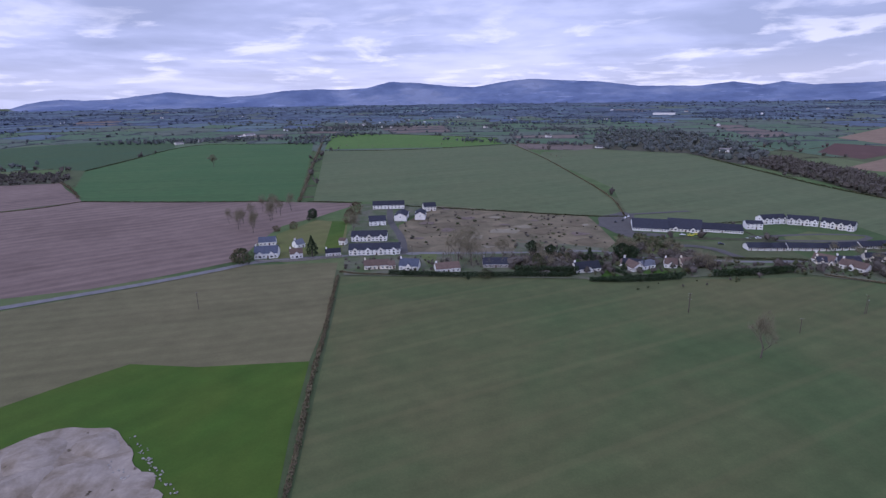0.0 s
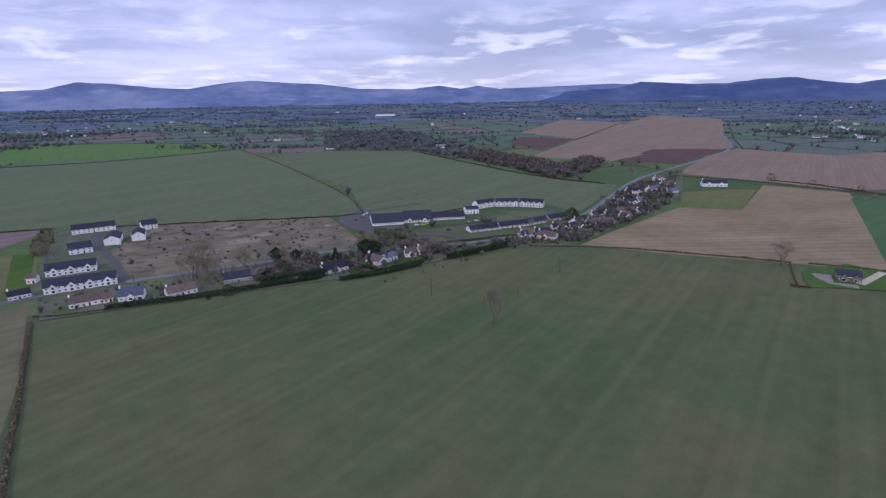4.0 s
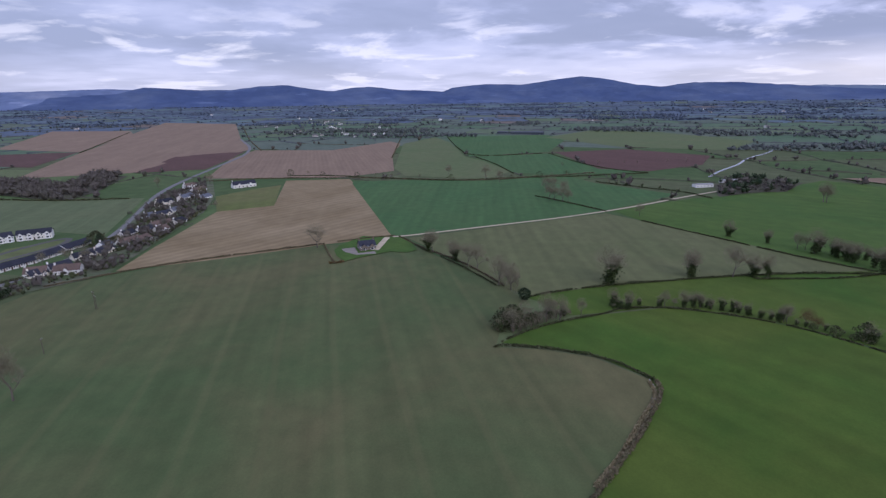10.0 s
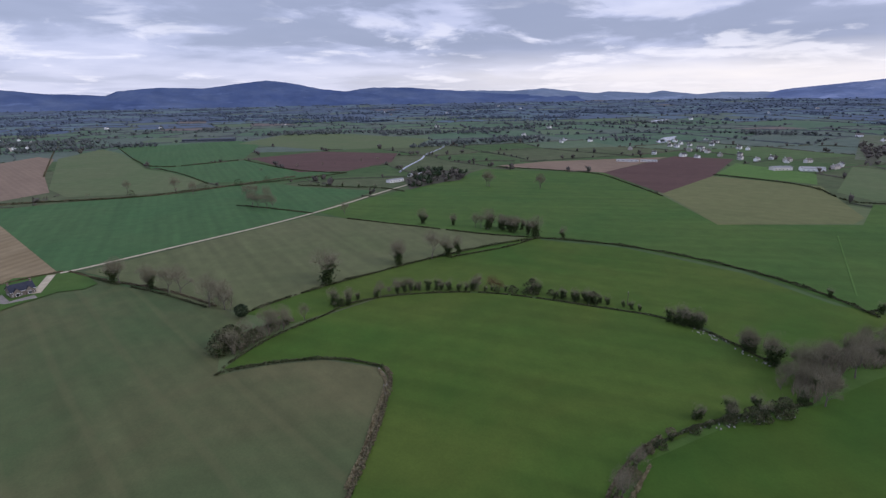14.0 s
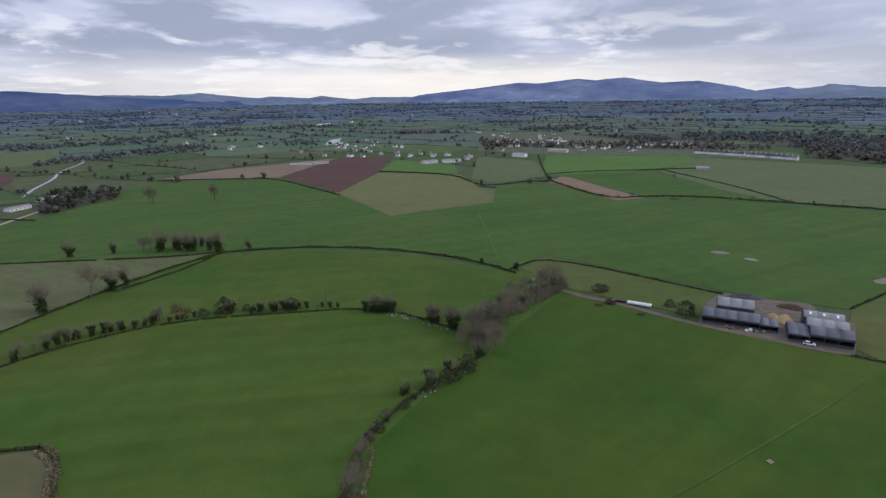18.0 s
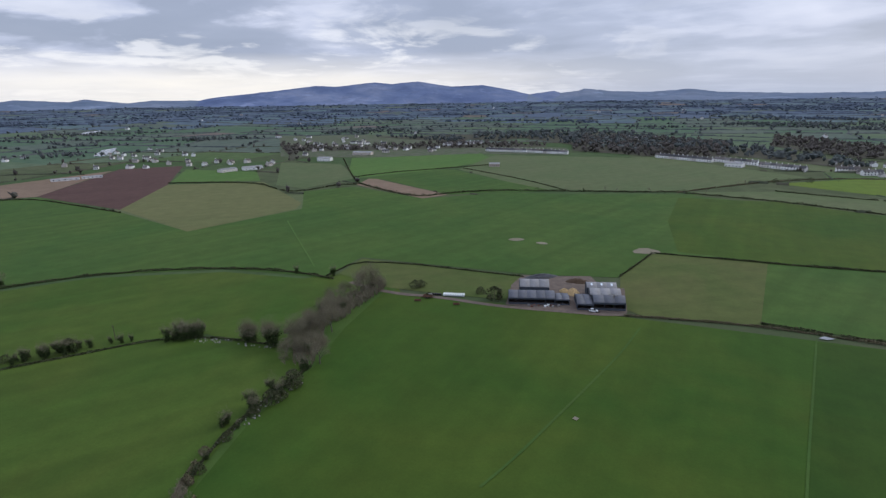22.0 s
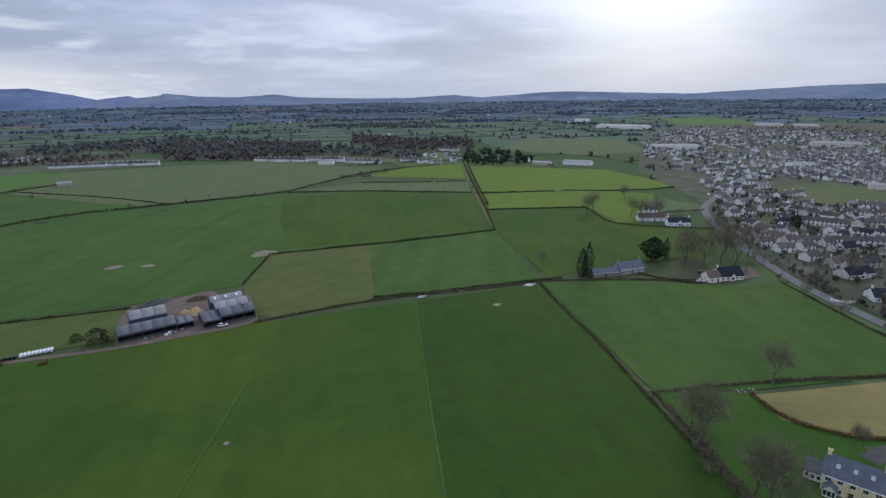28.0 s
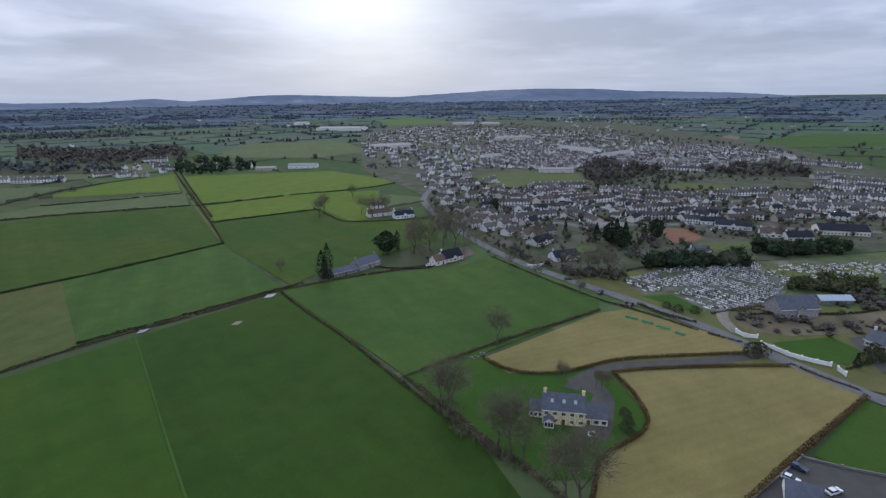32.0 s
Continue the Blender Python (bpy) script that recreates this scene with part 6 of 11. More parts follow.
sheet("bare_patch", "bare_earth", [(96.2, -366.8), (93.9, -370.5), (90.3, -371.9), (85.6, -370.8), (84.7, -368.4), (87.5, -364.8), (91.1, -363.4), (95.3, -364.4)], "trampled bare patch of earth", "ground")
sheet("bare_patch", "bare_earth", [(75.4, -363.3), (72.6, -365.5), (69.9, -365.3), (67.1, -362.9), (66.9, -361.0), (69.1, -359.6), (71.9, -359.8), (75.1, -361.4)], "trampled bare patch of earth", "ground")
sheet("water_puddle", "puddle", [(-65.4, -242.1), (-68.3, -245.0), (-72.0, -243.3), (-68.5, -241.2)], "pale puddle at a field gate", "ground")
sheet("water_puddle", "puddle", [(-124.8, -236.0), (-129.0, -238.8), (-133.2, -236.4), (-128.5, -233.7)], "pale puddle at a field gate", "ground")
sheet("bare_patch", "bare_earth", [(-96.5, -217.7), (-99.9, -219.4), (-102.6, -217.4), (-98.4, -215.1)], "bare feeding spot in the grass", "ground")
sheet("bare_patch", "bare_earth", [(27.9, -150.1), (27.1, -151.7), (25.7, -151.0), (26.4, -149.4)], "bare feeding spot in the grass", "ground")
road("tractor_track", "grass_mid", [(6.3, -231.3), (13.6, -204.0), (22.8, -177.5), (33.4, -148.0), (41.4, -125.6), (48.1, -110.2)], 0.9, "faint wheel tracks in the grass", crown=0.0)
road("tractor_track", "grass_mid", [(-64.2, -240.1), (-51.8, -196.4), (-41.3, -160.0), (-33.1, -130.5), (-26.2, -105.0)], 0.8, "faint wheel tracks in the grass", crown=0.0)
road("tractor_track", "grass_light", [(292.0, -374.7), (249.8, -326.7), (198.9, -268.8)], 0.8, "faint wheel tracks in the grass", crown=0.0)

# ---- hedges ----
hedge("hedge_brown", [(-45.7, 122.3), (-47.1, 136.0), (-48.8, 152.5), (-52.8, 180.4), (-55.7, 207.5), (-58.2, 236.0), (-62.8, 272.3), (-67.8, 320.0)], 2.0, 3.4, 0.08)
hedge("conifer", [(-35.1, 322.1), (4.2, 317.3), (21.9, 316.6), (77.8, 314.4)], 3.0, 2.5, 0.06, trim=True)
hedge("conifer", [(87.7, 305.6), (108.9, 302.8), (143.1, 307.7)], 2.4, 2.4, 0.06, trim=True)
hedge("hedge_brown", [(-68.0, 329.0), (-53.2, 322.8), (-35.1, 322.1)], 1.5, 1.6, 0.1)
hedge("conifer", [(44.5, 319.5), (53.1, 320.3), (65.9, 317.4), (82.7, 318.4)], 5.5, 4.0, 0.06, trim=True)
hedge("conifer", [(89.0, 305.1), (103.0, 306.5), (121.7, 309.1), (147.3, 312.4)], 2.6, 2.4, 0.06, trim=True)
hedge("conifer", [(91.9, 356.6), (102.3, 335.1), (113.6, 311.4)], 2.4, 1.8, 0.06, trim=True)
hedge("conifer", [(164.9, 311.3), (179.8, 312.0), (197.9, 313.9), (218.2, 317.5)], 4.4, 3.2, 0.06, trim=True)
hedge("hedge_brown", [(232.5, 309.9), (259.9, 292.4), (280.2, 277.5), (308.6, 246.4), (336.0, 213.9), (353.4, 192.5)], 1.3, 1.4, 0.1)
hedge("hedge_brown", [(353.4, 192.5), (321.6, 171.1), (311.1, 163.5)], 1.4, 1.4, 0.06)
hedge("beech_hedge", [(310.5, 166.5), (312.2, 162.0), (315.5, 159.6)], 1.6, 3.0, 0.06)
hedge("hedge_brown", [(361.0, 184.8), (377.3, 165.0), (386.7, 149.1)], 1.2, 1.2, 0.1)
hedge("hedge_brown", [(384.5, 144.0), (361.1, 121.5), (339.3, 93.2), (320.3, 72.4), (292.4, 49.8)], 1.4, 2.0, 0.1)
hedge("hedge_green", [(381.7, 139.4), (356.0, 118.0), (327.1, 84.7), (292.7, 54.4)], 1.2, 1.6, 0.2)
hedge("hedge_green", [(215.4, 42.3), (217.7, 38.5), (218.8, 22.4), (216.9, 1.2), (209.2, -12.3), (201.2, -20.4)], 1.6, 1.9, 0.05)
hedge("hedge_brown", [(199.7, -21.3), (191.7, -22.3), (178.3, -17.6), (163.4, -12.2), (148.2, -5.5), (136.6, 0.1), (128.5, 3.6)], 1.8, 3.2, 0.1)
hedge("dry_grass", [(199.2, -18.9), (190.8, -20.4), (178.6, -15.8), (163.7, -10.3), (148.5, -3.8), (136.9, 1.6)], 0.8, 2.4, 0.1)
hedge("hedge_green", [(275.2, 36.7), (286.7, 24.1), (304.1, -4.4), (318.7, -36.5), (333.5, -68.6), (354.1, -126.4), (359.3, -166.9)], 1.5, 1.5, 0.08)
hedge("hedge_green", [(221.0, 40.0), (232.2, 32.6), (247.8, 17.9), (262.5, -4.6), (271.4, -11.2), (279.0, -36.5), (272.1, -75.8), (261.0, -97.0), (244.3, -117.2), (226.0, -136.7), (210.1, -154.6), (189.1, -165.1), (154.6, -166.9)], 1.2, 1.8, 0.3)
hedge("hedge_brown", [(231.4, 43.4), (242.7, 40.8), (253.7, 31.3), (260.6, 12.4)], 2.6, 5, 0.1)
hedge("hedge_green", [(476.1, -40.8), (422.7, -94.8), (380.6, -136.5), (360.7, -167.5)], 1.3, 1.5, 0.1)
hedge("hedge_green", [(360.8, -166.0), (344.6, -188.4), (320.9, -214.1), (288.6, -234.3), (251.6, -249.4), (210.0, -256.0), (175.5, -251.4)], 1.9, 2.2, 0.05)
hedge("hedge_green", [(104.9, -59.1), (112.5, -66.8), (122.0, -79.4), (128.8, -95.6), (131.1, -113.4), (131.3, -137.0), (129.6, -154.5)], 1.5, 1.8, 0.2)
hedge("hedge_brown", [(107.3, -59.1), (116.7, -68.9), (124.6, -80.4), (129.4, -93.7)], 1.6, 2.0, 0.2)
hedge("dry_grass", [(105.6, -65.3), (111.6, -72.1), (119.5, -82.9)], 0.8, 2.0, 0.06)
hedge("hedge_green", [(334.2, -90.7), (337.4, -104.3), (341.0, -119.3), (346.2, -139.6), (360.8, -166.0)], 1.2, 1.3, 0.05)
hedge("hedge_green", [(181.8, -255.1), (177.8, -292.4), (70.6, -286.5)], 1.2, 1.3, 0.02)
hedge("hedge_green", [(16.6, -302.7), (-1.5, -354.9)], 1.3, 1.4, 0.06)
hedge("hedge_green", [(-1.7, -357.9), (-68.7, -354.1), (-168.5, -354.5)], 1.3, 1.4, 0.03)
hedge("hedge_brown", [(12.8, -243.7), (-45.2, -249.8), (-99.5, -241.4), (-137.6, -239.2)], 1.3, 2.0, 0.05)
hedge("hedge_green", [(-45.7, -252.1), (-100.8, -244.4), (-127.8, -241.8), (-151.2, -238.6)], 1.3, 1.8, 0.08)
hedge("hedge_brown", [(-135.6, -236.6), (-126.3, -198.3), (-120.0, -164.0), (-110.0, -128.7), (-103.8, -103.9), (-97.7, -78.2), (-95.2, -69.5)], 1.6, 1.8, 0.05)
hedge("hedge_brown", [(-111.7, -123.4), (-130.7, -118.8), (-153.6, -113.4), (-192.8, -100.3), (-214.6, -93.8)], 1.6, 2.0, 0.08)
hedge("hedge_brown", [(-111.7, -123.4), (-108.1, -108.0), (-99.8, -80.3), (-95.1, -56.5), (-91.4, -47.9)], 1.8, 3.0, 0.1)
hedge("beech_hedge", [(-141.4, -109.0), (-138.1, -95.1), (-144.1, -84.2), (-152.3, -77.1), (-169.6, -69.2), (-181.7, -58.3), (-207.9, -30.0)], 1.3, 1.3, 0.0, trim=True)
hedge("beech_hedge", [(-161.1, -64.5), (-171.0, -56.6), (-187.0, -39.1), (-197.7, -26.1), (-206.0, -15.5)], 1.3, 1.3, 0, trim=True)
hedge("beech_hedge", [(-161.1, -64.5), (-154.2, -55.5), (-143.8, -46.4), (-138.2, -43.4), (-130.6, -42.9), (-122.2, -45.6), (-112.8, -48.4), (-104.1, -45.3), (-93.6, -42.1)], 1.3, 1.4, 0, trim=True)
hedge("beech_hedge", [(-197.0, 8.0), (-174.0, 1.7), (-151.6, -4.5), (-134.6, -8.8), (-120.1, -12.1), (-108.2, -15.2)], 1.7, 1.8, 0, trim=True)
hedge("hedge_brown", [(-226.1, -84.6), (-222.6, -65.0), (-218.6, -49.5), (-217.5, -34.0)], 1.2, 1.6, 0.1)
hedge("hedge_brown", [(-208.7, -15.0), (-204.2, -5.7), (-201.6, 5.8)], 0.9, 1.4, 0.2)
hedge("hedge_green", [(-232.9, -81.7), (-227.1, -66.4), (-227.0, -54.1)], 1.6, 2.2, 0.1)
hedge("hedge_green", [(-247.5, -40.2), (-262.1, -26.7), (-273.7, -6.2), (-295.5, 11.1)], 1.8, 2.4, 0.05)
hedge("hedge_brown", [(-242.5, -50.9), (-260.2, -40.4), (-268.2, -29.9)], 1.6, 2.0, 0.05)
hedge("hedge_green", [(-216.9, 1.7), (-236.4, 12.3)], 1.6, 2.2, 0.06)
hedge("hedge_brown", [(-247.5, -40.2), (-254.0, -42.7), (-261.1, -35.8), (-256.8, -28.1)], 1.5, 2.2, 0.06)
hedge("hedge_brown", [(-256.3, -184.4), (-239.9, -142.1), (-226.9, -99.3), (-226.1, -84.6)], 1.2, 1.4, 0.2)
hedge("hedge_brown", [(-243.4, -126.4), (-260.9, -114.4), (-280.1, -105.8), (-309.0, -92.7)], 1.6, 1.6, 0.1)
hedge("hedge_brown", [(-341, -815), (-267.1, -617.0), (-215.5, -476.3), (-169.7, -357.8)], 2.2, 2.2, 0.05)
hedge("hedge_brown", [(-345, -807), (-254.6, -571.6), (-207.9, -446.6)], 1.8, 2, 0.1)
hedge("hedge_green", [(-223.9, -509.3), (-304.6, -483.2)], 1.4, 1.6, 0.02)
hedge("hedge_green", [(-313.8, -481.4), (-384.0, -448.6), (-434.4, -445.3)], 1.4, 1.6, 0.02)
hedge("hedge_green", [(-196.8, -425.4), (-230.2, -415.8), (-281.9, -396.7)], 1.4, 1.6, 0.02)
hedge("hedge_brown", [(-283.6, -403.1), (-275.6, -372.5), (-261.5, -336.7), (-286.5, -312.8), (-321.0, -287.0)], 1.6, 1.8, 0.1)
hedge("hedge_green", [(-168.1, -354.9), (-129.6, -353.1), (-80.2, -352.3), (-41.2, -357.1)], 1.2, 1.3, 0.02)
hedge("hedge_brown", [(-137.8, -238.1), (-156.3, -233.1), (-180.8, -223.2), (-219.0, -204.5)], 1.3, 1.6, 0.1)
hedge("hedge_green", [(-196.3, -227.8), (-206.0, -207.5), (-215.7, -201.2)], 1.2, 1.3, 0.2)
hedge("hedge_green", [(-40.2, -601.5), (-118.4, -575.6), (-170.0, -543.4), (-220.7, -514.1)], 1.8, 2.2, 0.02)
hedge("hedge_green", [(-131.7, -634.5), (-190.9, -607.7), (-248.8, -590.4)], 1.6, 2, 0.05)
hedge("hedge_brown", [(-33.8, -602.1), (-113.5, -683.5), (-195, -741), (-279, -755)], 1.6, 2, 0.2)
hedge("hedge_green", [(484, -817), (339.2, -586.0), (307.5, -559.6), (226.5, -505.6), (199.3, -541.4), (153.2, -570.4), (80.6, -581.9), (5.2, -593.9), (-40.9, -609.4)], 2.0, 2.4, 0.15)
hedge("hedge_green", [(360, -625), (329, -679), (256, -749), (218, -787)], 1.6, 1.8, 0.05)
hedge("hedge_green", [(246, -742), (145.0, -661.1), (81.3, -589.3)], 1.3, 1.6, 0.05)
hedge("hedge_green", [(752, -293), (696, -343), (638, -394), (551.0, -378.1), (468.6, -361.9)], 1.5, 1.8, 0.1)
hedge("hedge_green", [(569, -518), (462, -556), (385.6, -501.1), (364.4, -511.3), (346.7, -567.3), (326.5, -566.9)], 2.0, 2.4, 0.05)
hedge("hedge_green", [(668, 404), (681, 353), (669, 258), (661.7, 163.3), (702, 104), (718, 35), (772, -75)], 1.8, 2.2, 0.1)
hedge("hedge_green", [(1366, 353), (1035, 244), (936, 196), (1007, 82)], 1.6, 1.8, 0.05)
hedge("hedge_green", [(936, 196), (851, 147), (740, 102)], 1.5, 1.8, 0.1)
hedge("hedge_green", [(1004, 72), (823, -4), (772, -75)], 1.5, 1.8, 0.1)
hedge("hedge_green", [(576.0, 57.5), (554.1, 30.8), (510.2, -12.4)], 1.5, 1.8, 0.05)
hedge("hedge_green", [(683.8, -6.3), (647.7, -60.6), (629.7, -98.8), (593.1, -118.1)], 1.6, 2, 0.05)
hedge("hedge_brown", [(902, 336), (1327, 465), (1494, 508)], 1.8, 2, 0.2)
hedge("hedge_brown", [(604, 486), (643, 425), (660, 329), (672, 257), (666.3, 186.4), (672.8, 127.6), (707, 78), (762, -5)], 2.0, 2.6, 0.1)
hedge("hedge_green", [(452, 941), (449, 807), (446, 627), (457, 547), (484.2, 481.9)], 2.2, 2.6, 0.05)
hedge("hedge_green", [(883, 1003), (1432, 1405)], 2.0, 2.4, 0.05)
hedge("hedge_brown", [(1782, 1236), (1216, 832), (987, 650)], 2, 2.4, 0.1)
hedge("hedge_green", [(-405, 590), (-282.9, 578.5), (-158.3, 576.5), (-88.2, 562.2)], 1.2, 1.6, 0.15)
hedge("hedge_green", [(-575, 858), (-586, 1006), (-620, 1252), (-582, 1348), (-421, 1327), (-318, 1328)], 1.7, 2, 0.05)
hedge("hedge_brown", [(-158.3, 576.5), (-186, 729), (-224, 924), (-296, 1325)], 3.5, 5, 0.02)
hedge("hedge_brown", [(-541, 749), (-480, 683), (-423, 612)], 3.0, 5, 0.05)
hedge("hedge_green", [(-251, 1142), (-101, 1134), (18, 1180), (149, 1243)], 1.6, 2, 0.1)
hedge("hedge_brown", [(155, 1242), (179, 982), (183, 739), (183.8, 575.9), (166.6, 485.2)], 1.4, 1.8, 0.35)
hedge("hedge_green", [(-338, 1676), (-142, 1619), (140, 1426)], 1.6, 2, 0.1)
hedge("hedge_brown", [(-454, 536), (-426.8, 554.1), (-404, 593)], 0.8, 1.2, 0.2)
hedge("hedge_green", [(-47.6, 544.3), (51.5, 512.7), (131.9, 482.5), (167.6, 480.3)], 1.4, 2.2, 0.2)
hedge("hedge_green", [(160.5, 443.1), (188.5, 438.9), (270.0, 456.5), (345.2, 452.1)], 1.2, 1.4, 0.3)
hedge("hedge_green", [(177.8, 350.1), (204.2, 344.0), (237.1, 342.6), (251.9, 327.6)], 1.6, 1.6, 0, trim=True)

# ---- trees ----
tree("lone", 133.4, 205.8, 17.4, 0.9)
tree("lone", -382.8, 895.0, 17.7, 1.3)
tree("ivy", 308.4, -8.0, 18.4, 1.3)
tree("ivy", 330.1, -55.1, 13.7)
tree("ivy", 338.1, -89.6, 12.6)
tree("ivy", 340.3, -98.1, 12.0, 0.8)
tree("ivy", 365.8, -166.5, 9.9)
tree("ivy", 351.2, 111.6, 12.2)
tree("bare", 350.5, 108.0, 13.8)
tree("bare", 335.5, 89.6, 12.4)
tree("bare", 317.1, 70.1, 14.7)
tree("bare", 322.6, 77.4, 13.4)
tree("bare", 292.4, 52.9, 15.4)
tree("bare", 286.6, 44.9, 13.4)
tree("bare", 336.5, -78.4, 16.4)
tree("bare", 343.7, 192.5, 14.7, 1.2)
tree("ivy", 332.9, 87.5, 10.8)
tree("dome", 272.7, 36.0, 7.1)
tree("ivy", 436.3, -98.2, 10.8)
tree("ivy", 421.1, -120.5, 8.7)
tree("ivy", 398.5, -152.7, 10.4)
tree("ivy", 393.7, -157.7, 9.4)
tree("ivy", 388.0, -166.8, 8.4)
tree("ivy", 405.4, -147.0, 9.5)
tree("ivy", 390.6, -163.3, 9.4)
tree("bare", 408.0, -135.2, 10.4)
tree("bare", 405.3, -138.9, 9.5)
tree("bare", 495.9, -40.4, 9.7)
tree("bare", 591.6, -219.4, 14.9, 1.2)
tree("bare", 556.6, -267.7, 13.3)
tree("bare", 556.8, 42.2, 14.4)
tree("bare", 547.5, 27.9, 15.3)
tree("bare", 555.5, 36.5, 13.1)
tree("bare", 546.2, 22.3, 11.7)
tree("ivy_bush", 271.4, -11.2, 6.4)
tree("ivy_bush", 271.3, -15.6, 5.8)
tree("ivy_bush", 279.9, -32.0, 5.9)
tree("ivy_bush", 282.3, -51.4, 7.4)
tree("ivy_bush", 281.4, -56.0, 6.7)
tree("ivy_bush", 279.6, -60.4, 7.4)
tree("ivy_bush", 278.7, -64.9, 7.4)
tree("ivy_bush", 277.2, -72.5, 6.7)
tree("ivy_bush", 270.6, -83.2, 7.3)
tree("ivy_bush", 255.2, -113.9, 8.6, 1.2)
tree("ivy_bush", 246.1, -119.6, 5.9)
tree("ivy_bush", 243.9, -123.1, 6.5)
tree("ivy_bush", 238.5, -127.7, 7.1)
tree("ivy_bush", 233.8, -132.6, 7.8)
tree("ivy_bush", 231.8, -135.8, 7.1)
tree("ivy_bush", 198.4, -159.4, 8.7, 1.3)
tree("ivy_bush", 194.7, -164.5, 8.1)
tree("ivy_bush", 166.9, -167.5, 9.5)
tree("ivy_bush", 154.7, -165.9, 12.8)
tree("ivy_bush", 134.4, -113.1, 5.5)
tree("ivy_bush", 131.1, -123.3, 5.6)
tree("red", 266.6, -94.5, 8.0)
tree("red", 266.1, -97.5, 6.7)
tree("bare", 280.4, -43.1, 8.0)
tree("bare", 270.9, -86.5, 8.0)
tree("bare", 233.1, 37.5, 9.8)
tree("bare", 241.2, 33.1, 10.0)
tree("bare", 248.8, 23.2, 12.0)
tree("bare", 250.9, 16.6, 10.9)
tree("bare", 259.5, 6.9, 7.4)
tree("ivy_bush", 236.5, 40.2, 8.7, 1.2)
tree("ivy_bush", 238.8, 36.7, 8.2)
tree("ivy_bush", 231.2, 42.1, 6.9)
tree("scrub", 116.5, -75.6, 3.2)
tree("scrub", 124.7, -86.5, 2.8)
tree("scrub", 130.1, -98.6, 2.7)
tree("bush", 126.8, -131.7, 4.1)
tree("bush", 126.8, -139.5, 4.7)
tree("bush", 129.9, -122.1, 3.0)
tree("ivy", 335.1, -55.6, 13.7)
tree("ivy", 274.9, -8.2, 8.3)
tree("ivy", 274.4, -16.6, 7.7)
tree("ivy", 168.2, -166.3, 7.1)
tree("ivy", 155.4, -166.7, 8.7)
tree("ivy", 165.9, -167.5, 6.5)
tree("ivy_bush", 198.5, -158.9, 9.3, 1.3)
tree("ivy_bush", 194.1, -162.4, 8.6)
tree("ivy_bush", 134.7, -111.4, 5.9)
tree("ivy_bush", 131.5, -151.8, 6.4)
tree("ivy_bush", 128.5, -133.8, 6.6)
tree("ivy_bush", 131.1, -123.2, 5.5)
tree("bare", 144.4, -177.4, 11.6)
tree("bare", 145.5, -230.7, 13.2)
tree("bare", 144.7, -238.1, 14.1)
tree("bare", 146.4, -200.4, 11.1)
tree("bare", 140.0, -238.4, 10.0)
tree("bare", 127.1, -158.1, 11.8)
tree("bare", 138.1, -186.3, 12.9)
tree("bare", 119.4, -78.4, 5.9)
tree("bare", 109.8, -66.7, 8.8)
tree("bush", 260.2, -113.8, 7.3, 0.8)
tree("bush", 238.9, 38.1, 10.4)
tree("bush", 234.8, 42.0, 8.6)
tree("bush", 111.0, -239.6, 3.2)
tree("scrub", 108.1, -65.3, 3.5)
tree("ivy_bush", 191.9, -163.3, 7.9)
tree("ivy_bush", 201.7, -161.9, 8.1)
tree("ivy_bush", 259.8, -114.8, 7.9)
tree("ivy_bush", 238.5, -133.9, 7.1)
tree("ivy_bush", 234.9, -135.9, 7.0)
tree("ivy_bush", 241.5, -128.5, 6.4)
tree("ivy_bush", 245.6, -124.0, 5.8)
tree("ivy_bush", 273.8, -85.5, 6.6)
tree("red", 271.3, -94.6, 8.6)
tree("ivy", 398.2, -142.0, 14.8)
tree("ivy", 391.6, -152.2, 11.0)
tree("ivy", 384.9, -155.8, 10.9)
tree("ivy", 381.6, -157.6, 10.8)
tree("ivy", 372.5, -165.1, 10.7)
tree("ivy", 363.3, -167.3, 14.1)
tree("ivy", 353.0, -183.9, 7.9)
tree("ivy", 165.4, -166.9, 7.6)
tree("ivy", 157.7, -167.6, 8.6)
tree("ivy", 168.5, -166.6, 7.0)
tree("bare", 592.4, -216.7, 16.1)
tree("bare", 558.7, -268.3, 14.6)
tree("bare", 146.9, -170.1, 8.5)
tree("bush", 77.6, -247.2, 7.0)
tree("bush", 123.5, -251.2, 4.7)
tree("bush", 121.2, -253.8, 4.0)
tree("bush", 86.8, -253.1, 3.9)
tree("ivy", 18.8, -253.1, 6.3)
tree("ivy_bush", 201.4, -253.6, 5.9)
tree("ivy_bush", 178.1, -256.6, 7.2)
tree("ivy_bush", 76.3, -250.1, 5.7)
tree("ivy_bush", 136.0, -164.7, 7.6)
tree("ivy_bush", 132.8, -135.6, 7.1)
tree("ivy_bush", 132.3, -122.9, 7.9)
tree("scrub", 137.3, -168.6, 5.0)
tree("scrub", 135.3, -172.5, 4.4)
tree("bare", 169.5, -167.5, 8.7)
tree("bare", 159.1, -167.2, 9.7, 0.9)
tree("bare", 145.7, -168.8, 12.3)
tree("bare", 148.0, -236.7, 9.9)
thicket([(136.2, -153.2), (150.4, -173.8), (152.3, -192.0), (156.8, -208.7), (151.6, -228.4), (147.4, -254.0), (139.1, -248.4), (138.8, -236.3), (140.1, -203.8), (143.0, -187.3), (134.6, -172.6), (128.2, -152.7)], 960, 2.3, 6.24, "brown leafless copse along a ditch")
copse = random.Random(77)
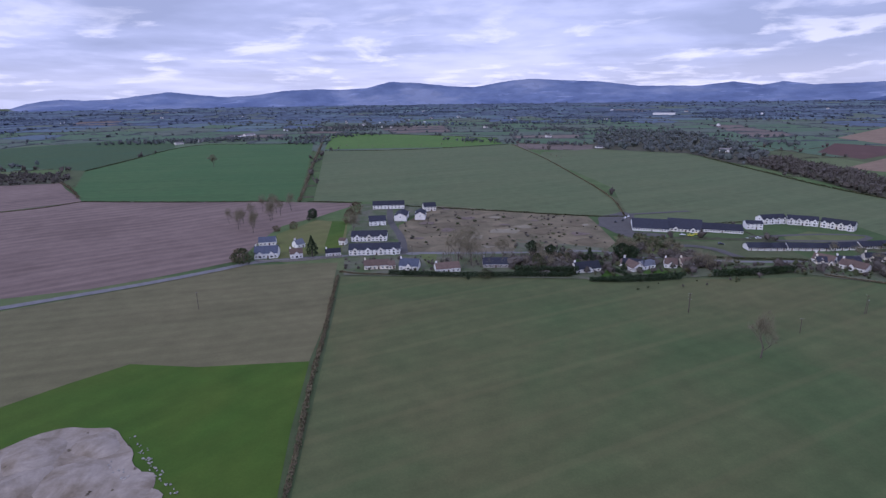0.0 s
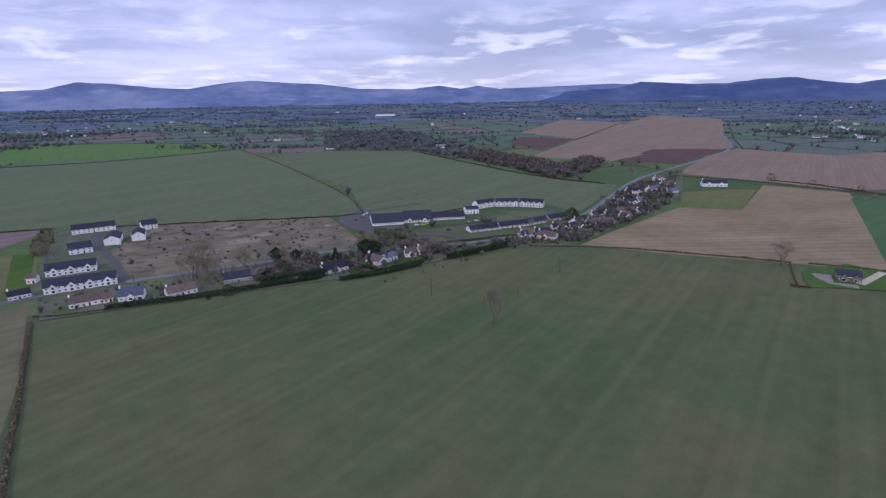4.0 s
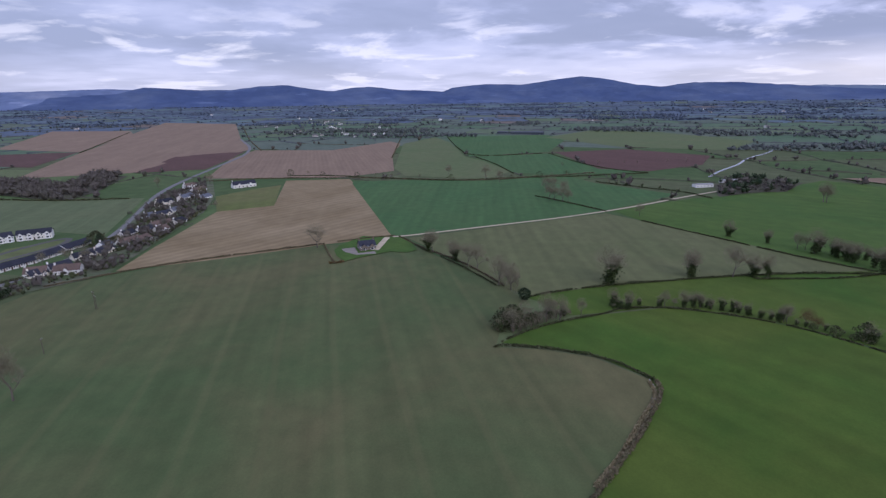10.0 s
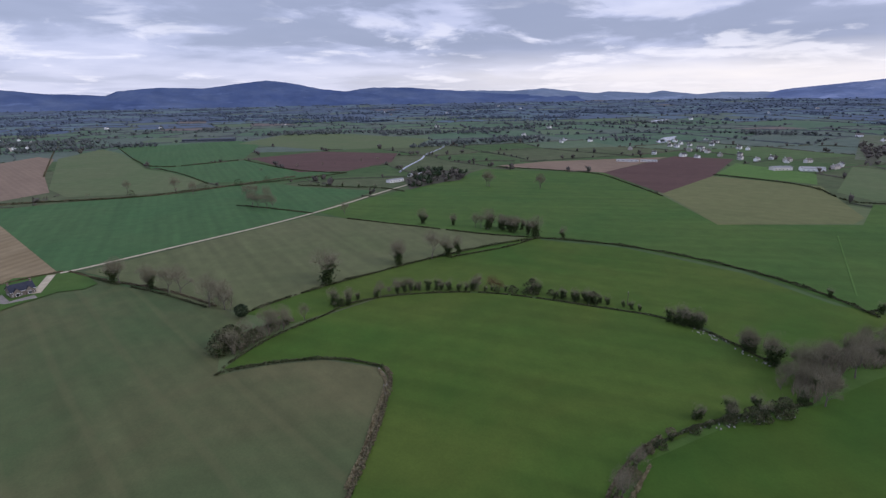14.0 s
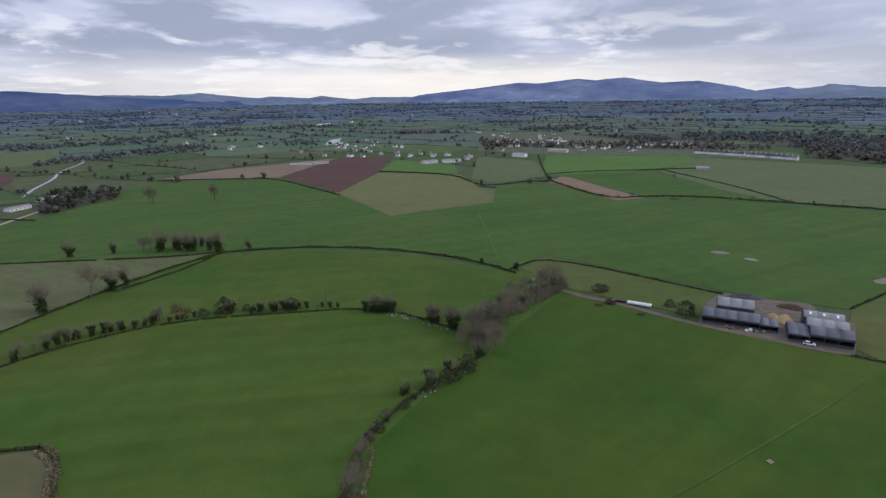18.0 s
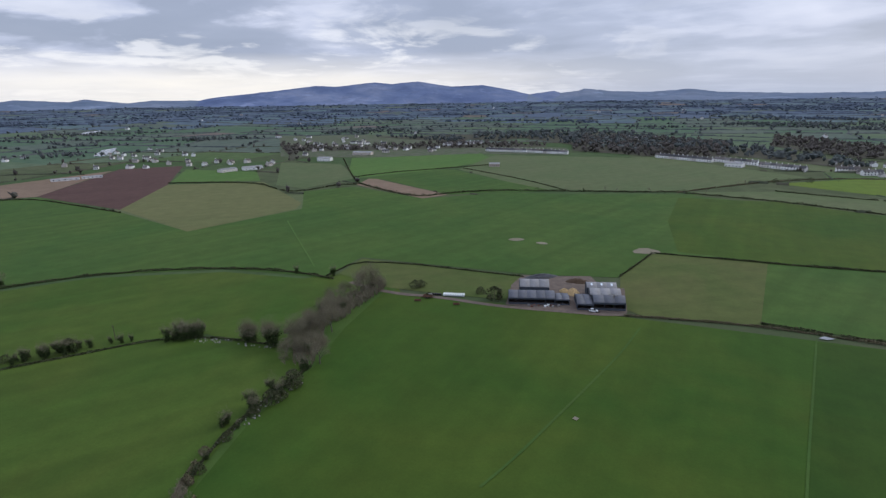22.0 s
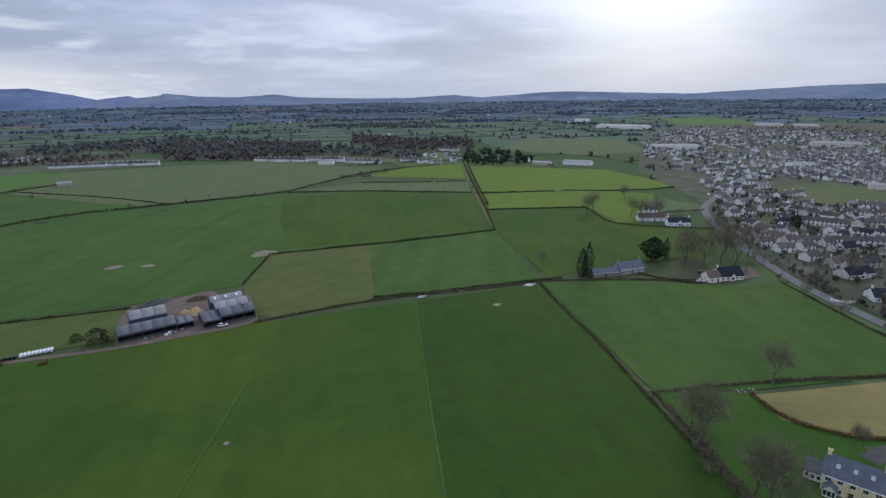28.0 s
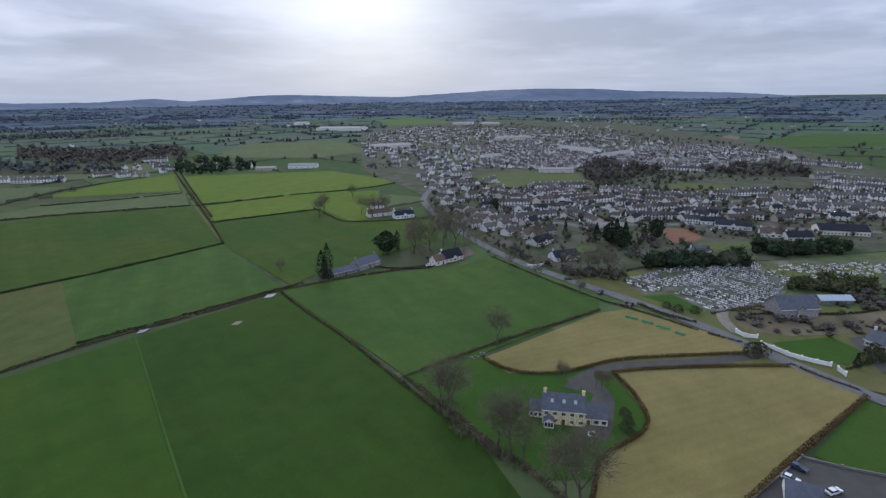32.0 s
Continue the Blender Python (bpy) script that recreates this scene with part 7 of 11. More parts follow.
for k in range(26):
    cy_ = -150.0 - 100.0 * (k + copse.random()) / 26
    tree(copse.choice(("bare", "bare", "olive", "ivy")), 147.5 + 4.0 * math.sin(cy_ * 0.05) + copse.uniform(-6, 6), cy_, copse.uniform(4.5, 8.0), 1.1)
thicket([(124.5, -88.3), (121.5, -80.1), (112.7, -70.5), (105.7, -61.5), (106.9, -59.7), (116.2, -69.6), (124.6, -80.4), (127.8, -88.7)], 90, 1.5, 3.5, "brown leafless bushes along a ditch")
thicket([(308.9, 55.6), (322.8, 48.3), (305.9, 41.0), (279.1, 41.8), (294.3, 54.3)], 60, 4, 8, "leafless trees at a field corner")
thicket([(240.1, 39.8), (253.3, 25.9), (262.6, 13.8), (254.2, 13.3), (244.0, 24.2), (228.5, 36.0)], 150, 2.5, 6, "leafless scrub along a hedge")
tree_row(['ivy_bush', 'ivy_bush', 'bush'], [(235.9, 37.1), (247.9, 26.0)], 3, 3, 6)
tree_row(['ivy', 'bare'], [(250.6, 25.9), (259.6, 14.0)], 5, 5, 8)
tree_row(['ivy_bush', 'bush'], [(272.3, -8.6), (276.5, -16.9), (279.2, -22.4)], 3.5, 3, 6)
tree_row(['ivy', 'ivy_bush', 'bare'], [(278.9, -28.7), (282.0, -44.3), (281.4, -58.5), (269.4, -86.5)], 3.2, 4, 7.5)
tree_row(['bush', 'ivy_bush'], [(269.3, -88.0), (260.0, -106.8), (241.5, -131.1), (214.1, -155.3)], 4.5, 2.5, 6)
tree_row(['ivy_bush'], [(201.7, -154.3), (191.5, -163.7)], 3, 5, 8)
tree_row(['ivy_bush', 'bush'], [(126.8, -90.2), (130.0, -106.9), (129.8, -120.4)], 5, 2.5, 5)
tree_row(['ivy_bush', 'bush'], [(129.8, -120.4), (128.4, -130.6), (128.2, -152.7)], 4, 4, 7)
tree("column", -163.7, -236.7, 16.9, 1.1)
tree("column", -165.5, -233.8, 21.1, 0.8)
tree("column", -232.4, -244.6, 13.6)
tree("column", -230.9, -249.3, 8.1)
tree("dome", -221.6, -244.2, 15.0)
tree("olive", -232.0, -229.4, 17.2, 1.2)
tree("olive", -242.7, -224.6, 19.8, 1.2)
tree("olive", -256.5, -224.7, 19.5)
tree("olive", -259.4, -217.1, 20.2)
tree("olive", -154.5, -264.1, 8.1)
tree("olive", -154.2, -111.0, 14.8, 1.1)
tree("olive", -103.2, -95.1, 18.3, 1.1)
tree("olive", -100.0, -69.4, 17.5, 1.1)
tree("olive", -99.6, -74.0, 15.4)
tree("olive", -98.8, -64.9, 13.1)
tree("olive", -92.3, -43.7, 21.2)
tree("olive", -91.4, -47.9, 17.0)
tree("olive", -105.2, -100.4, 13.9)
tree("slim", -145.3, -78.0, 6.4)
tree("slim", -146.6, -76.4, 5.9)
tree("slim", -148.7, -65.5, 6.4)
tree("slim", -148.9, -63.5, 5.9)
tree("slim", -149.4, -61.6, 5.9)
tree("slim", -108.2, -53.1, 8.8)
tree("bush", -138.0, -51.1, 2.8)
tree("bush", -134.3, -48.3, 2.8)
tree("bush", -131.0, -47.8, 2.8)
tree("bush", -129.0, -45.7, 2.3)
tree("bush", -207.7, -28.0, 5.7)
tree("bush", -210.8, -25.7, 5.1)
tree("bush", -225.9, 6.3, 5.9, 0.6)
tree("bush", -231.2, 9.4, 5.4)
tree("bush", -238.4, -57.3, 3.8)
tree("bush", -235.8, -64.0, 3.8)
tree("bush", -237.5, -69.8, 3.2)
tree("bush", -237.4, 8.4, 4.9)
tree("cone", -220.3, 4.0, 6.4)
tree("cone", -328.3, -170.2, 12.9, 0.7)
tree("cone", -327.1, -146.0, 14.3)
tree("cone", -335.2, -135.2, 16.9)
tree("cone", -335.8, -129.5, 16.0)
tree("cone", -353.9, -122.5, 11.4)
tree("cone", -166.5, -238.6, 12.7, 0.8)
tree("dome", -358.5, -116.3, 14.9, 0.8)
tree("dome", -330.1, -137.1, 15.1)
tree("dome", -323.9, -126.7, 12.3)
tree("dome", -365.0, -256.6, 13.2, 0.7)
tree("olive", -291.3, -331.5, 17.0)
tree("olive", -305.0, -331.8, 16.3)
tree("olive", -293.3, -348.0, 15.4)
tree("olive", -252.3, -246.7, 16.5)
tree("olive", -285.3, -256.6, 19.5)
tree("olive", -277.4, -239.0, 18.8)
tree("olive", -290.5, -171.4, 16.0)
tree("olive", -278.0, -176.9, 13.3)
tree("olive", -257.1, -119.5, 15.3)
tree("olive", -270.4, -118.7, 14.4)
tree("olive", -264.7, -109.4, 13.3)
tree("olive", -260.6, -131.6, 12.1)
tree("olive", -284.7, -229.0, 17.0)
tree("olive", -263.9, -369.4, 15.3)
tree("olive", -343.6, -416.7, 12.0, 1.2)
tree("olive", -281.8, -384.3, 15.0)
tree("olive", -316.4, -75.5, 9.3)
tree("olive", -314.9, -59.9, 10.8)
tree("olive", -421.1, -72.1, 12.7)
tree("olive", -417.2, -50.0, 9.6)
wood("conifer_belt", [(-288.0, -98.8), (-309.5, -99.6), (-325.9, -78.0), (-349.0, -61.0), (-326.3, -53.4), (-312.7, -71.4)], 60, 6, 10, ['conifer'], "dark belt of evergreen trees by the cemetery")
wood("conifer_belt", [(-357.1, -56.3), (-376.2, -56.6), (-415.1, -11.2), (-397.0, -7.2), (-363.4, -35.9)], 90, 5, 9, ['conifer'], "dark clipped belt of evergreen trees")
wood("conifer_belt", [(-298.3, -28.4), (-314.0, -29.2), (-328.6, -13.0), (-337.0, 8.3), (-321.6, 8.7), (-306.4, -11.1)], 80, 4, 7, ['hedge_green'], "dark shrubs behind the chapel")
wood("scrub_belt", [(-277.7, -6.5), (-309.8, -6.7), (-344.0, 17.4), (-304.8, 17.5)], 50, 2, 4, ['hedge_brown'], "brown scrub and brambles")
wood("tree_belt", [(-667, -320), (-769, -341), (-712, -252), (-718, -131), (-746, -65), (-825, -80), (-806, -162), (-661, -233), (-532.0, -235.3)], 90, 8, 13, ['wood_far'], "bare trees along a river")
wood("conifer_belt", [(-311, -738), (-377, -887), (-430, -880), (-434, -747), (-400, -691), (-345, -712)], 70, 10, 15, ['conifer'], "row of dark evergreen trees")
wood("tree_belt", [(-235, -1174), (-297, -1444), (-402, -1213), (-523, -1152), (-427, -952), (-306, -992)], 200, 9, 14, ['wood_far'], "bare parkland trees")
wood("tree_belt", [(660, -1286), (377, -1148), (398, -1410), (295, -1489), (114, -1562), (-93, -1322), (-226, -1055), (-309, -909), (-281, -831), (-197, -925), (-73, -1079), (17, -1004), (261, -1301), (300, -1231)], 420, 9, 15, ['wood_far'], "bare brown parkland wood")
wood("tree_belt", [(305, 1113), (404, 1452), (501, 1558), (660, 1449), (633, 1151), (558, 900), (461, 828), (452, 1003), (378, 1057)], 300, 10, 16, ['wood_far'], "bare brown wood beside the fields")
wood("tree_belt", [(473, 849), (470, 660), (457, 582), (457, 547), (516, 568), (627, 634), (634, 695), (539, 643), (555, 747), (547, 883)], 240, 8, 13, ['wood_far', 'wood_far'], "bare brown wood in a dip")
for k in range(15):
    tree("bare", -196.0 + 36.0 * copse.random() + 4 * (k % 3), 440.0 + 6.0 * k + copse.uniform(-4, 4), copse.uniform(12, 16), 0.7)
wood("scrub_belt", [(-40.9, 460.5), (-9.5, 538.9), (51.8, 515.3), (131.9, 482.5), (133.5, 450.8), (125.5, 391.9), (46.9, 379.9), (-24.6, 391.0)], 130, 0.6, 2.0, ['hedge_brown'], "brown scrub on the waste ground")
wood("scrub_belt", [(-40.9, 460.5), (-9.5, 538.9), (51.8, 515.3), (131.9, 482.5), (133.5, 450.8), (125.5, 391.9), (46.9, 379.9), (-24.6, 391.0)], 60, 0.8, 2.2, ['hedge_green'], "dark gorse on the waste ground")
wood("scrub_belt", [(127.0, 376.2), (132.3, 399.9), (146.9, 404.3), (177.3, 392.7), (169.5, 374.2), (138.7, 368.2)], 50, 3, 6, ['hedge_green'], "dark shrubs along the road")
wood("tree_belt", [(-649, 696), (-730, 787), (-664, 798), (-642, 839), (-547, 788), (-526, 733), (-597, 715)], 120, 5, 9, ['wood_far'], "bare scrubby trees by a farm")
wood("scrub_belt", [(41.6, 325.4), (48.2, 360.7), (82.3, 340.9), (86.4, 328.7), (65.2, 315.0)], 40, 3, 7, ['hedge_brown'], "brown garden shrubs")
wood("scrub_belt", [(141.9, 338.9), (155.9, 369.1), (176.4, 347.6), (169.1, 320.6)], 40, 3, 7, ['hedge_brown'], "brown shrubs between gardens")
wood("tree_belt", [(602.5, -126.8), (689, -139), (761, -188), (717, -241), (648.2, -202.1), (635.4, -162.4)], 70, 6, 10, ['wood_far', 'conifer'], "dark trees round the river farm")
wood("tree_belt", [(552, -767), (636, -910), (455, -982), (334, -1031), (178, -1093), (185, -1140), (403, -1171), (536, -1045), (767, -1033)], 160, 7, 11, ['wood_far'], "bare trees among village houses")
wood("tree_belt", [(122, -1028), (123, -1352), (-55, -1311), (-168, -1230), (-133, -966), (-19, -953)], 300, 9, 14, ['wood_far'], "bare wood behind the terraces")
tree("cone", -94.3, 364.4, 15.5, 1.3)
tree("cone", -124.2, 478.6, 7.7)
tree("dome", -122.2, 487.8, 10.0)
tree("scrub", -142.6, 441.2, 5.2)
tree("scrub", -84.8, 469.5, 12.7, 0.8)
tree("scrub", -85.4, 505.4, 12.4, 0.8)
tree("scrub", -130.7, 450.7, 6.3)
tree("scrub", -143.1, 356.9, 8.8, 1.2)
tree("bare", 8.9, 347.3, 20.0)
tree("bare", 17.7, 338.9, 18.1)
tree("bare", 18.1, 372.4, 17.0)
tree("bare", 40.1, 353.0, 14.7)
tree("bare", -76.4, 435.9, 14.8)
tree("bare", -178.3, 547.1, 12.5)
tree("dome", 61.4, 361.9, 10.9, 0.8)
tree("dome", 14.1, 311.4, 2.9)
tree("column", 72.6, 356.3, 9.2, 1.2)
tree("cone", 100.4, 355.4, 6.8)
tree("bush", 59.3, 329.1, 10.9, 0.7)
tree("bush", 24.7, 314.2, 5.9)
tree("bush", -138.8, 352.5, 10.3)
tree("bush", 83.2, 349.5, 4.9)
tree("bush", 46.2, 328.5, 3.9)
tree("bush", 313.7, 357.2, 11.6)
tree("dome", 119.7, 347.8, 11.8)
tree("dome", 124.6, 343.8, 10.9)
tree("column", 311.1, 351.1, 11.3, 1.5)
tree("column", 78.9, 352.2, 7.3, 1.3)
tree("cone", 112.4, 321.6, 7.7)
tree("dome", 73.8, 359.1, 8.2)
tree("cone", 97.5, 346.1, 9.7, 1.5)
tree("scrub", 85.8, 357.4, 5.8, 0.7)
tree("scrub", 77.6, 347.2, 5.6, 0.7)
tree("bare", 125.8, 360.7, 11.1, 1.2)
tree("bare", 124.6, 366.0, 10.3)
tree("bare", 130.0, 358.6, 10.2)
tree("bare", 156.4, 362.0, 9.6)
tree("bare", 159.7, 353.3, 9.5)
tree("bare", 162.6, 329.5, 10.7)
tree("bare", 168.2, 325.8, 9.9)
tree("bare", 110.9, 354.8, 6.6)
tree("bare", 64.4, 339.2, 9.4)
tree("bare", 67.7, 328.8, 7.6)
tree("bare", 65.1, 357.2, 9.8)
tree("bare", 168.0, 322.1, 8.1)
tree("bare", 180.0, 325.7, 7.5)
tree("bare", 267.4, 353.9, 7.8)
tree("bare", 275.5, 342.6, 8.7)
tree("bare", 278.5, 328.9, 8.5)
tree("bare", 583.8, 465.1, 12.7)
tree("bare", 551.5, 514.7, 11.2)
tree("bare", 318.3, 340.9, 8.1)
tree("bare", 503.1, 414.8, 11.2)
tree("bare", 452.1, 357.9, 7.5)
tree("bare", 693.3, 131.7, 15.1)
tree("bare", 708.8, 185.2, 12.5)
tree("bare", 663.3, 109.1, 13.0)
tree("bare", 611.9, 47.9, 14.6, 1.2)
tree("bare", 601.2, 40.4, 15.6)
tree("bare", 593.8, 29.3, 14.2)
tree_row(['bare'], [(-234, 1215), (-106, 1198), (19, 1234), (129, 1307)], 24, 6, 10)
tree_row(['ivy_bush', 'bare'], [(80.6, -581.9), (30.7, -592.4), (-13.9, -592.2), (-60.4, -607.6)], 16, 4, 8)
tree_row(['bush'], [(327.2, -574.5), (284.2, -548.1), (227.6, -508.4), (199.3, -541.4)], 9, 2, 3.5)
tree_row(['ivy_bush', 'bush'], [(193.4, -540.9), (152.4, -566.9), (104.9, -576.9)], 14, 3, 5)
tree_row(['bare', 'bare', 'bush'], [(676, 409), (681, 323), (670, 228), (666.8, 151.7), (716, 64), (741, -40)], 28, 5, 9)
tree_row(['ivy', 'bare'], [(678.8, -7.6), (653.6, -54.4), (621.8, -97.4)], 16, 6, 9)
tree_row(['bare'], [(824, 46), (891, -107), (907, -197)], 40, 6, 9)
tree_row(['bare', 'bush'], [(-111, -692), (-163, -702), (-220, -720), (-305, -763)], 30, 3, 6)
tree_row(['bare'], [(-251.3, -181.0), (-238.0, -144.7), (-226.6, -102.1)], 26, 7, 10)
tree_row(['bare', 'bush'], [(-40.2, -601.5), (-113.5, -683.5), (-192, -729)], 22, 3, 6)
tree_row(['bare'], [(-161.2, 600.5), (-186, 729), (-239, 1013), (-327, 1503)], 12, 7, 11)
tree_row(['bare'], [(150, 1258), (190, 1040), (206, 917)], 18, 6, 9)
tree_row(['bare', 'dome'], [(-320.4, -239.6), (-353.5, -245.9), (-304.2, -202.7), (-328.3, -198.2), (-359.4, -186.3), (-353.1, -164.4)], 18, 6, 9)

def gable_house(a, b, depth, eaves, rise_h, wall, roof, label, **more):
    """A block whose gable, not its long side, runs from a to b."""
    x, y, deg, L = fronted(a, b, depth)
    return house(x, y, deg + 90, depth, L, eaves, rise_h, wall, roof, label, **more)


# ---- roadside houses and the terraces ----
front_house((-68.6, 365.7), (-32.0, 367.5), 11, 4.2, 3.4, "render_white", "slate_dark", "long white two storey terrace with dark slate roof", storeys=2, windows=12, chimneys=0, front_gables=4, group='white terraces of the estate')
front_house((-72.8, 403.4), (-45.4, 404.6), 11, 4.2, 3.4, "render_white", "slate_dark", "white two storey terrace with dark slate roof", storeys=2, windows=9, chimneys=0, front_gables=3, group='white terraces of the estate')
front_house((-65.8, 455.7), (-51.4, 458.1), 15, 4.2, 3.4, "render_white", "slate_dark", "white two storey block with dark slate roof", storeys=2, windows=4, chimneys=0, group='white terraces of the estate')
front_house((-71.8, 527.3), (-40.3, 529.7), 11, 4.2, 3.4, "render_white", "slate_dark", "white two storey terrace with dark slate roof", storeys=2, windows=9, chimneys=0, group='white terraces of the estate')
gable_house((-45.6, 473.3), (-34.5, 472.7), 20, 5.0, 2.6, "render_white", "slate_dark", "white terrace end with dark slate roof", storeys=2, windows=3, chimneys=0, group='white terraces of the estate')
gable_house((-27.0, 477.4), (-17.7, 477.2), 18, 5.0, 2.6, "render_white", "slate_dark", "white house block with dark slate roof", storeys=2, windows=3, chimneys=0, group='white terraces of the estate')
front_house((-20.0, 516.5), (-8.3, 518.7), 11, 4.2, 3.4, "render_white", "slate_dark", "white house block with dark slate roof", storeys=2, windows=4, chimneys=0, group='white terraces of the estate')
front_house((-134.2, 360.5), (-118.5, 362.7), 12, 3.6, 4.2, "render_white", "slate_blue", "large white house with blue slate roof and gables", storeys=1, windows=6, chimneys=1, front_gables=2)
front_house((-142.1, 393.9), (-130.0, 396.6), 9, 3.0, 3.2, "render_white", "slate_blue", "white outbuilding with blue slate roof", windows=4, chimneys=0)
front_house((-108.3, 359.1), (-100.3, 362.0), 8, 3.6, 3.0, "render_white", "tile_brown", "white house with brown tiled roof", storeys=1, windows=3, front_gables=1)
front_house((-110.6, 386.3), (-106.0, 390.8), 8, 3.0, 3.0, "render_white", "slate_grey", "small grey roofed house", windows=2)
front_house((-84.4, 363.1), (-74.1, 365.7), 7, 2.8, 2.4, "render_white", "slate_dark", "long low white cottage with slate roof", windows=5, group='bungalows along the road')
front_house((-81.3, 394.9), (-76.4, 393.7), 6, 3.6, 1.6, "render_white", "tile_brown", "small pale outhouse with brown roof", windows=2, chimneys=0)
front_house((-52.7, 332.3), (-36.9, 334.2), 9, 2.8, 2.8, "pale_wall", "tile_brown", "pale bungalow with brown tiled roof", windows=6, group='bungalows along the road')
front_house((-36.8, 333.0), (-32.7, 334.3), 7, 2.6, 2.2, "pale_wall", "tile_brown", "pale garage with brown tiled roof", windows=2, chimneys=0)
front_house((-30.1, 331.5), (-17.6, 329.6), 9, 3.0, 3.8, "render_white", "slate_blue", "white dormer bungalow with a wide front gable", windows=4, front_gables=1, group='bungalows along the road')
front_house((-5.4, 323.5), (9.8, 326.6), 10, 2.8, 2.8, "render_white", "tile_brown", "white bungalow with brown tiled roof", windows=5, group='bungalows along the road')
front_house((25.0, 333.5), (41.3, 333.3), 11, 2.6, 3.0, "stone_wall", "slate_dark", "dark roofed bungalow behind a hedge", windows=5, group='bungalows along the road')
front_house((82.8, 319.9), (99.0, 323.3), 10, 2.6, 3.4, "render_white", "slate_dark", "dark roofed bungalow with a front gable", windows=5, front_gables=1, group='bungalows along the road')
front_house((114.4, 329.9), (126.0, 324.5), 10, 2.8, 3.0, "render_white", "slate_dark", "white bungalow with dark slate roof", windows=6, front_gables=1, group='bungalows along the road')
front_house((126.4, 324.4), (135.3, 328.8), 7, 2.8, 2.6, "render_white", "slate_grey", "white annexe with grey roof", windows=3, chimneys=0)
front_house((141.6, 329.2), (148.9, 327.1), 8, 2.8, 3.0, "render_white", "tile_brown", "white bungalow with brown roof", windows=4, front_gables=1, group='bungalows along the road')
front_house((152.7, 328.9), (160.3, 328.9), 8, 2.8, 3.0, "pale_wall", "tile_brown", "pale bungalow with brown roof", windows=4, group='bungalows along the road')
front_house((113.6, 335.1), (118.3, 321.1), 9, 2.6, 3.0, "render_white", "tile_brown", "white bungalow beside a tall hedge", windows=4, group='bungalows along the road')
front_house((126.6, 328.7), (134.9, 327.5), 7, 2.6, 2.2, "render_white", "slate_grey", "white annexe with grey roof", windows=3, chimneys=0)
front_house((241.7, 337.5), (249.0, 328.1), 9, 2.8, 3.2, "render_white", "tile_brown", "white gabled bungalow with brown roof", windows=4, front_gables=1, group='bungalows along the road')
front_house((250.3, 325.1), (257.7, 312.1), 9, 2.8, 3.0, "render_white", "tile_brown", "white bungalow with brown roof", windows=4, front_gables=1, group='bungalows along the road')
front_house((155.0, 429.3), (182.0, 421.6), 28, 2.3, 5.2, "render_white", "slate_dark", "long white single storey wing with dark roof", windows=14, chimneys=0, group='low wings of the care home')
front_house((182.4, 427.0), (206.4, 417.0), 30, 2.3, 5.4, "render_white", "slate_dark", "wide white wing with a large dark roof", windows=10, chimneys=0, front_gables=2, group='low wings of the care home')
front_house((206.8, 422.7), (237.2, 412.5), 14, 2.3, 3.8, "render_white", "slate_dark", "long white single storey wing with dark roof", windows=16, chimneys=0, group='low wings of the care home')
front_house((248.2, 428.6), (260.5, 426.1), 9, 4.6, 2.0, "render_white", "slate_dark", "plain white two storey house", storeys=2, windows=4, chimneys=0)
front_house((270.5, 443.4), (292.3, 446.2), 10, 4.5, 3.0, "render_white", "slate_dark", "white two storey row with many gables", storeys=2, windows=8, chimneys=0, front_gables=4, group='white gabled houses of the crescent')
front_house((291.1, 443.6), (310.7, 433.4), 10, 4.5, 3.0, "render_white", "slate_dark", "white two storey row with many gables", storeys=2, windows=9, chimneys=0, front_gables=4, group='white gabled houses of the crescent')
front_house((311.4, 432.5), (326.7, 415.1), 10, 4.5, 3.0, "render_white", "slate_dark", "white two storey row with many gables", storeys=2, windows=9, chimneys=0, front_gables=4, group='white gabled houses of the crescent')
row_of((216.0, 366.3), (242.2, 364.2), 9, 6, 2.3, 2.6, "render_white", "slate_dark", "low white terraced cottage with dark roof", "low white pensioner terrace", storeys=1, windows=3, chimneys=0)
row_of((243.8, 365.0), (270.9, 362.0), 9, 6, 2.3, 2.6, "render_white", "slate_dark", "low white terraced cottage with dark roof", "low white pensioner terrace", storeys=1, windows=3, chimneys=0)
row_of((272.7, 362.8), (293.8, 364.4), 9, 4, 2.3, 2.6, "render_white", "slate_dark", "low white terraced cottage with dark roof", "low white pensioner terrace", storeys=1, windows=3, chimneys=0)
row_of((295.8, 365.2), (318.8, 366.9), 9, 4, 2.3, 2.6, "render_white", "slate_dark", "low white terraced cottage with dark roof", "low white pensioner terrace", storeys=1, windows=3, chimneys=0)
front_house((447.1, 420.8), (463.6, 416.4), 8.5, 4.2, 2.7, "pale_wall", "slate_dark", "pale house with dark roof beside the lane", storeys=2, windows=4, front_gables=2, group='houses beside the lane')
front_house((406.1, 385.4), (420.2, 381.5), 8.5, 2.3, 2.7, "pale_wall", "slate_dark", "pale house with dark roof beside the lane", storeys=1, windows=4, front_gables=2, group='houses beside the lane')
front_house((370.2, 357.5), (386.7, 352.5), 8.5, 2.3, 2.7, "rubble", "tile_brown", "stone house with brown roof beside the lane", storeys=1, windows=4, front_gables=1, group='houses beside the lane')
front_house((351.7, 353.0), (362.7, 350.4), 8.5, 2.3, 2.7, "render_white", "slate_dark", "white house with dark roof beside the lane", storeys=1, windows=4, front_gables=0, group='houses beside the lane')
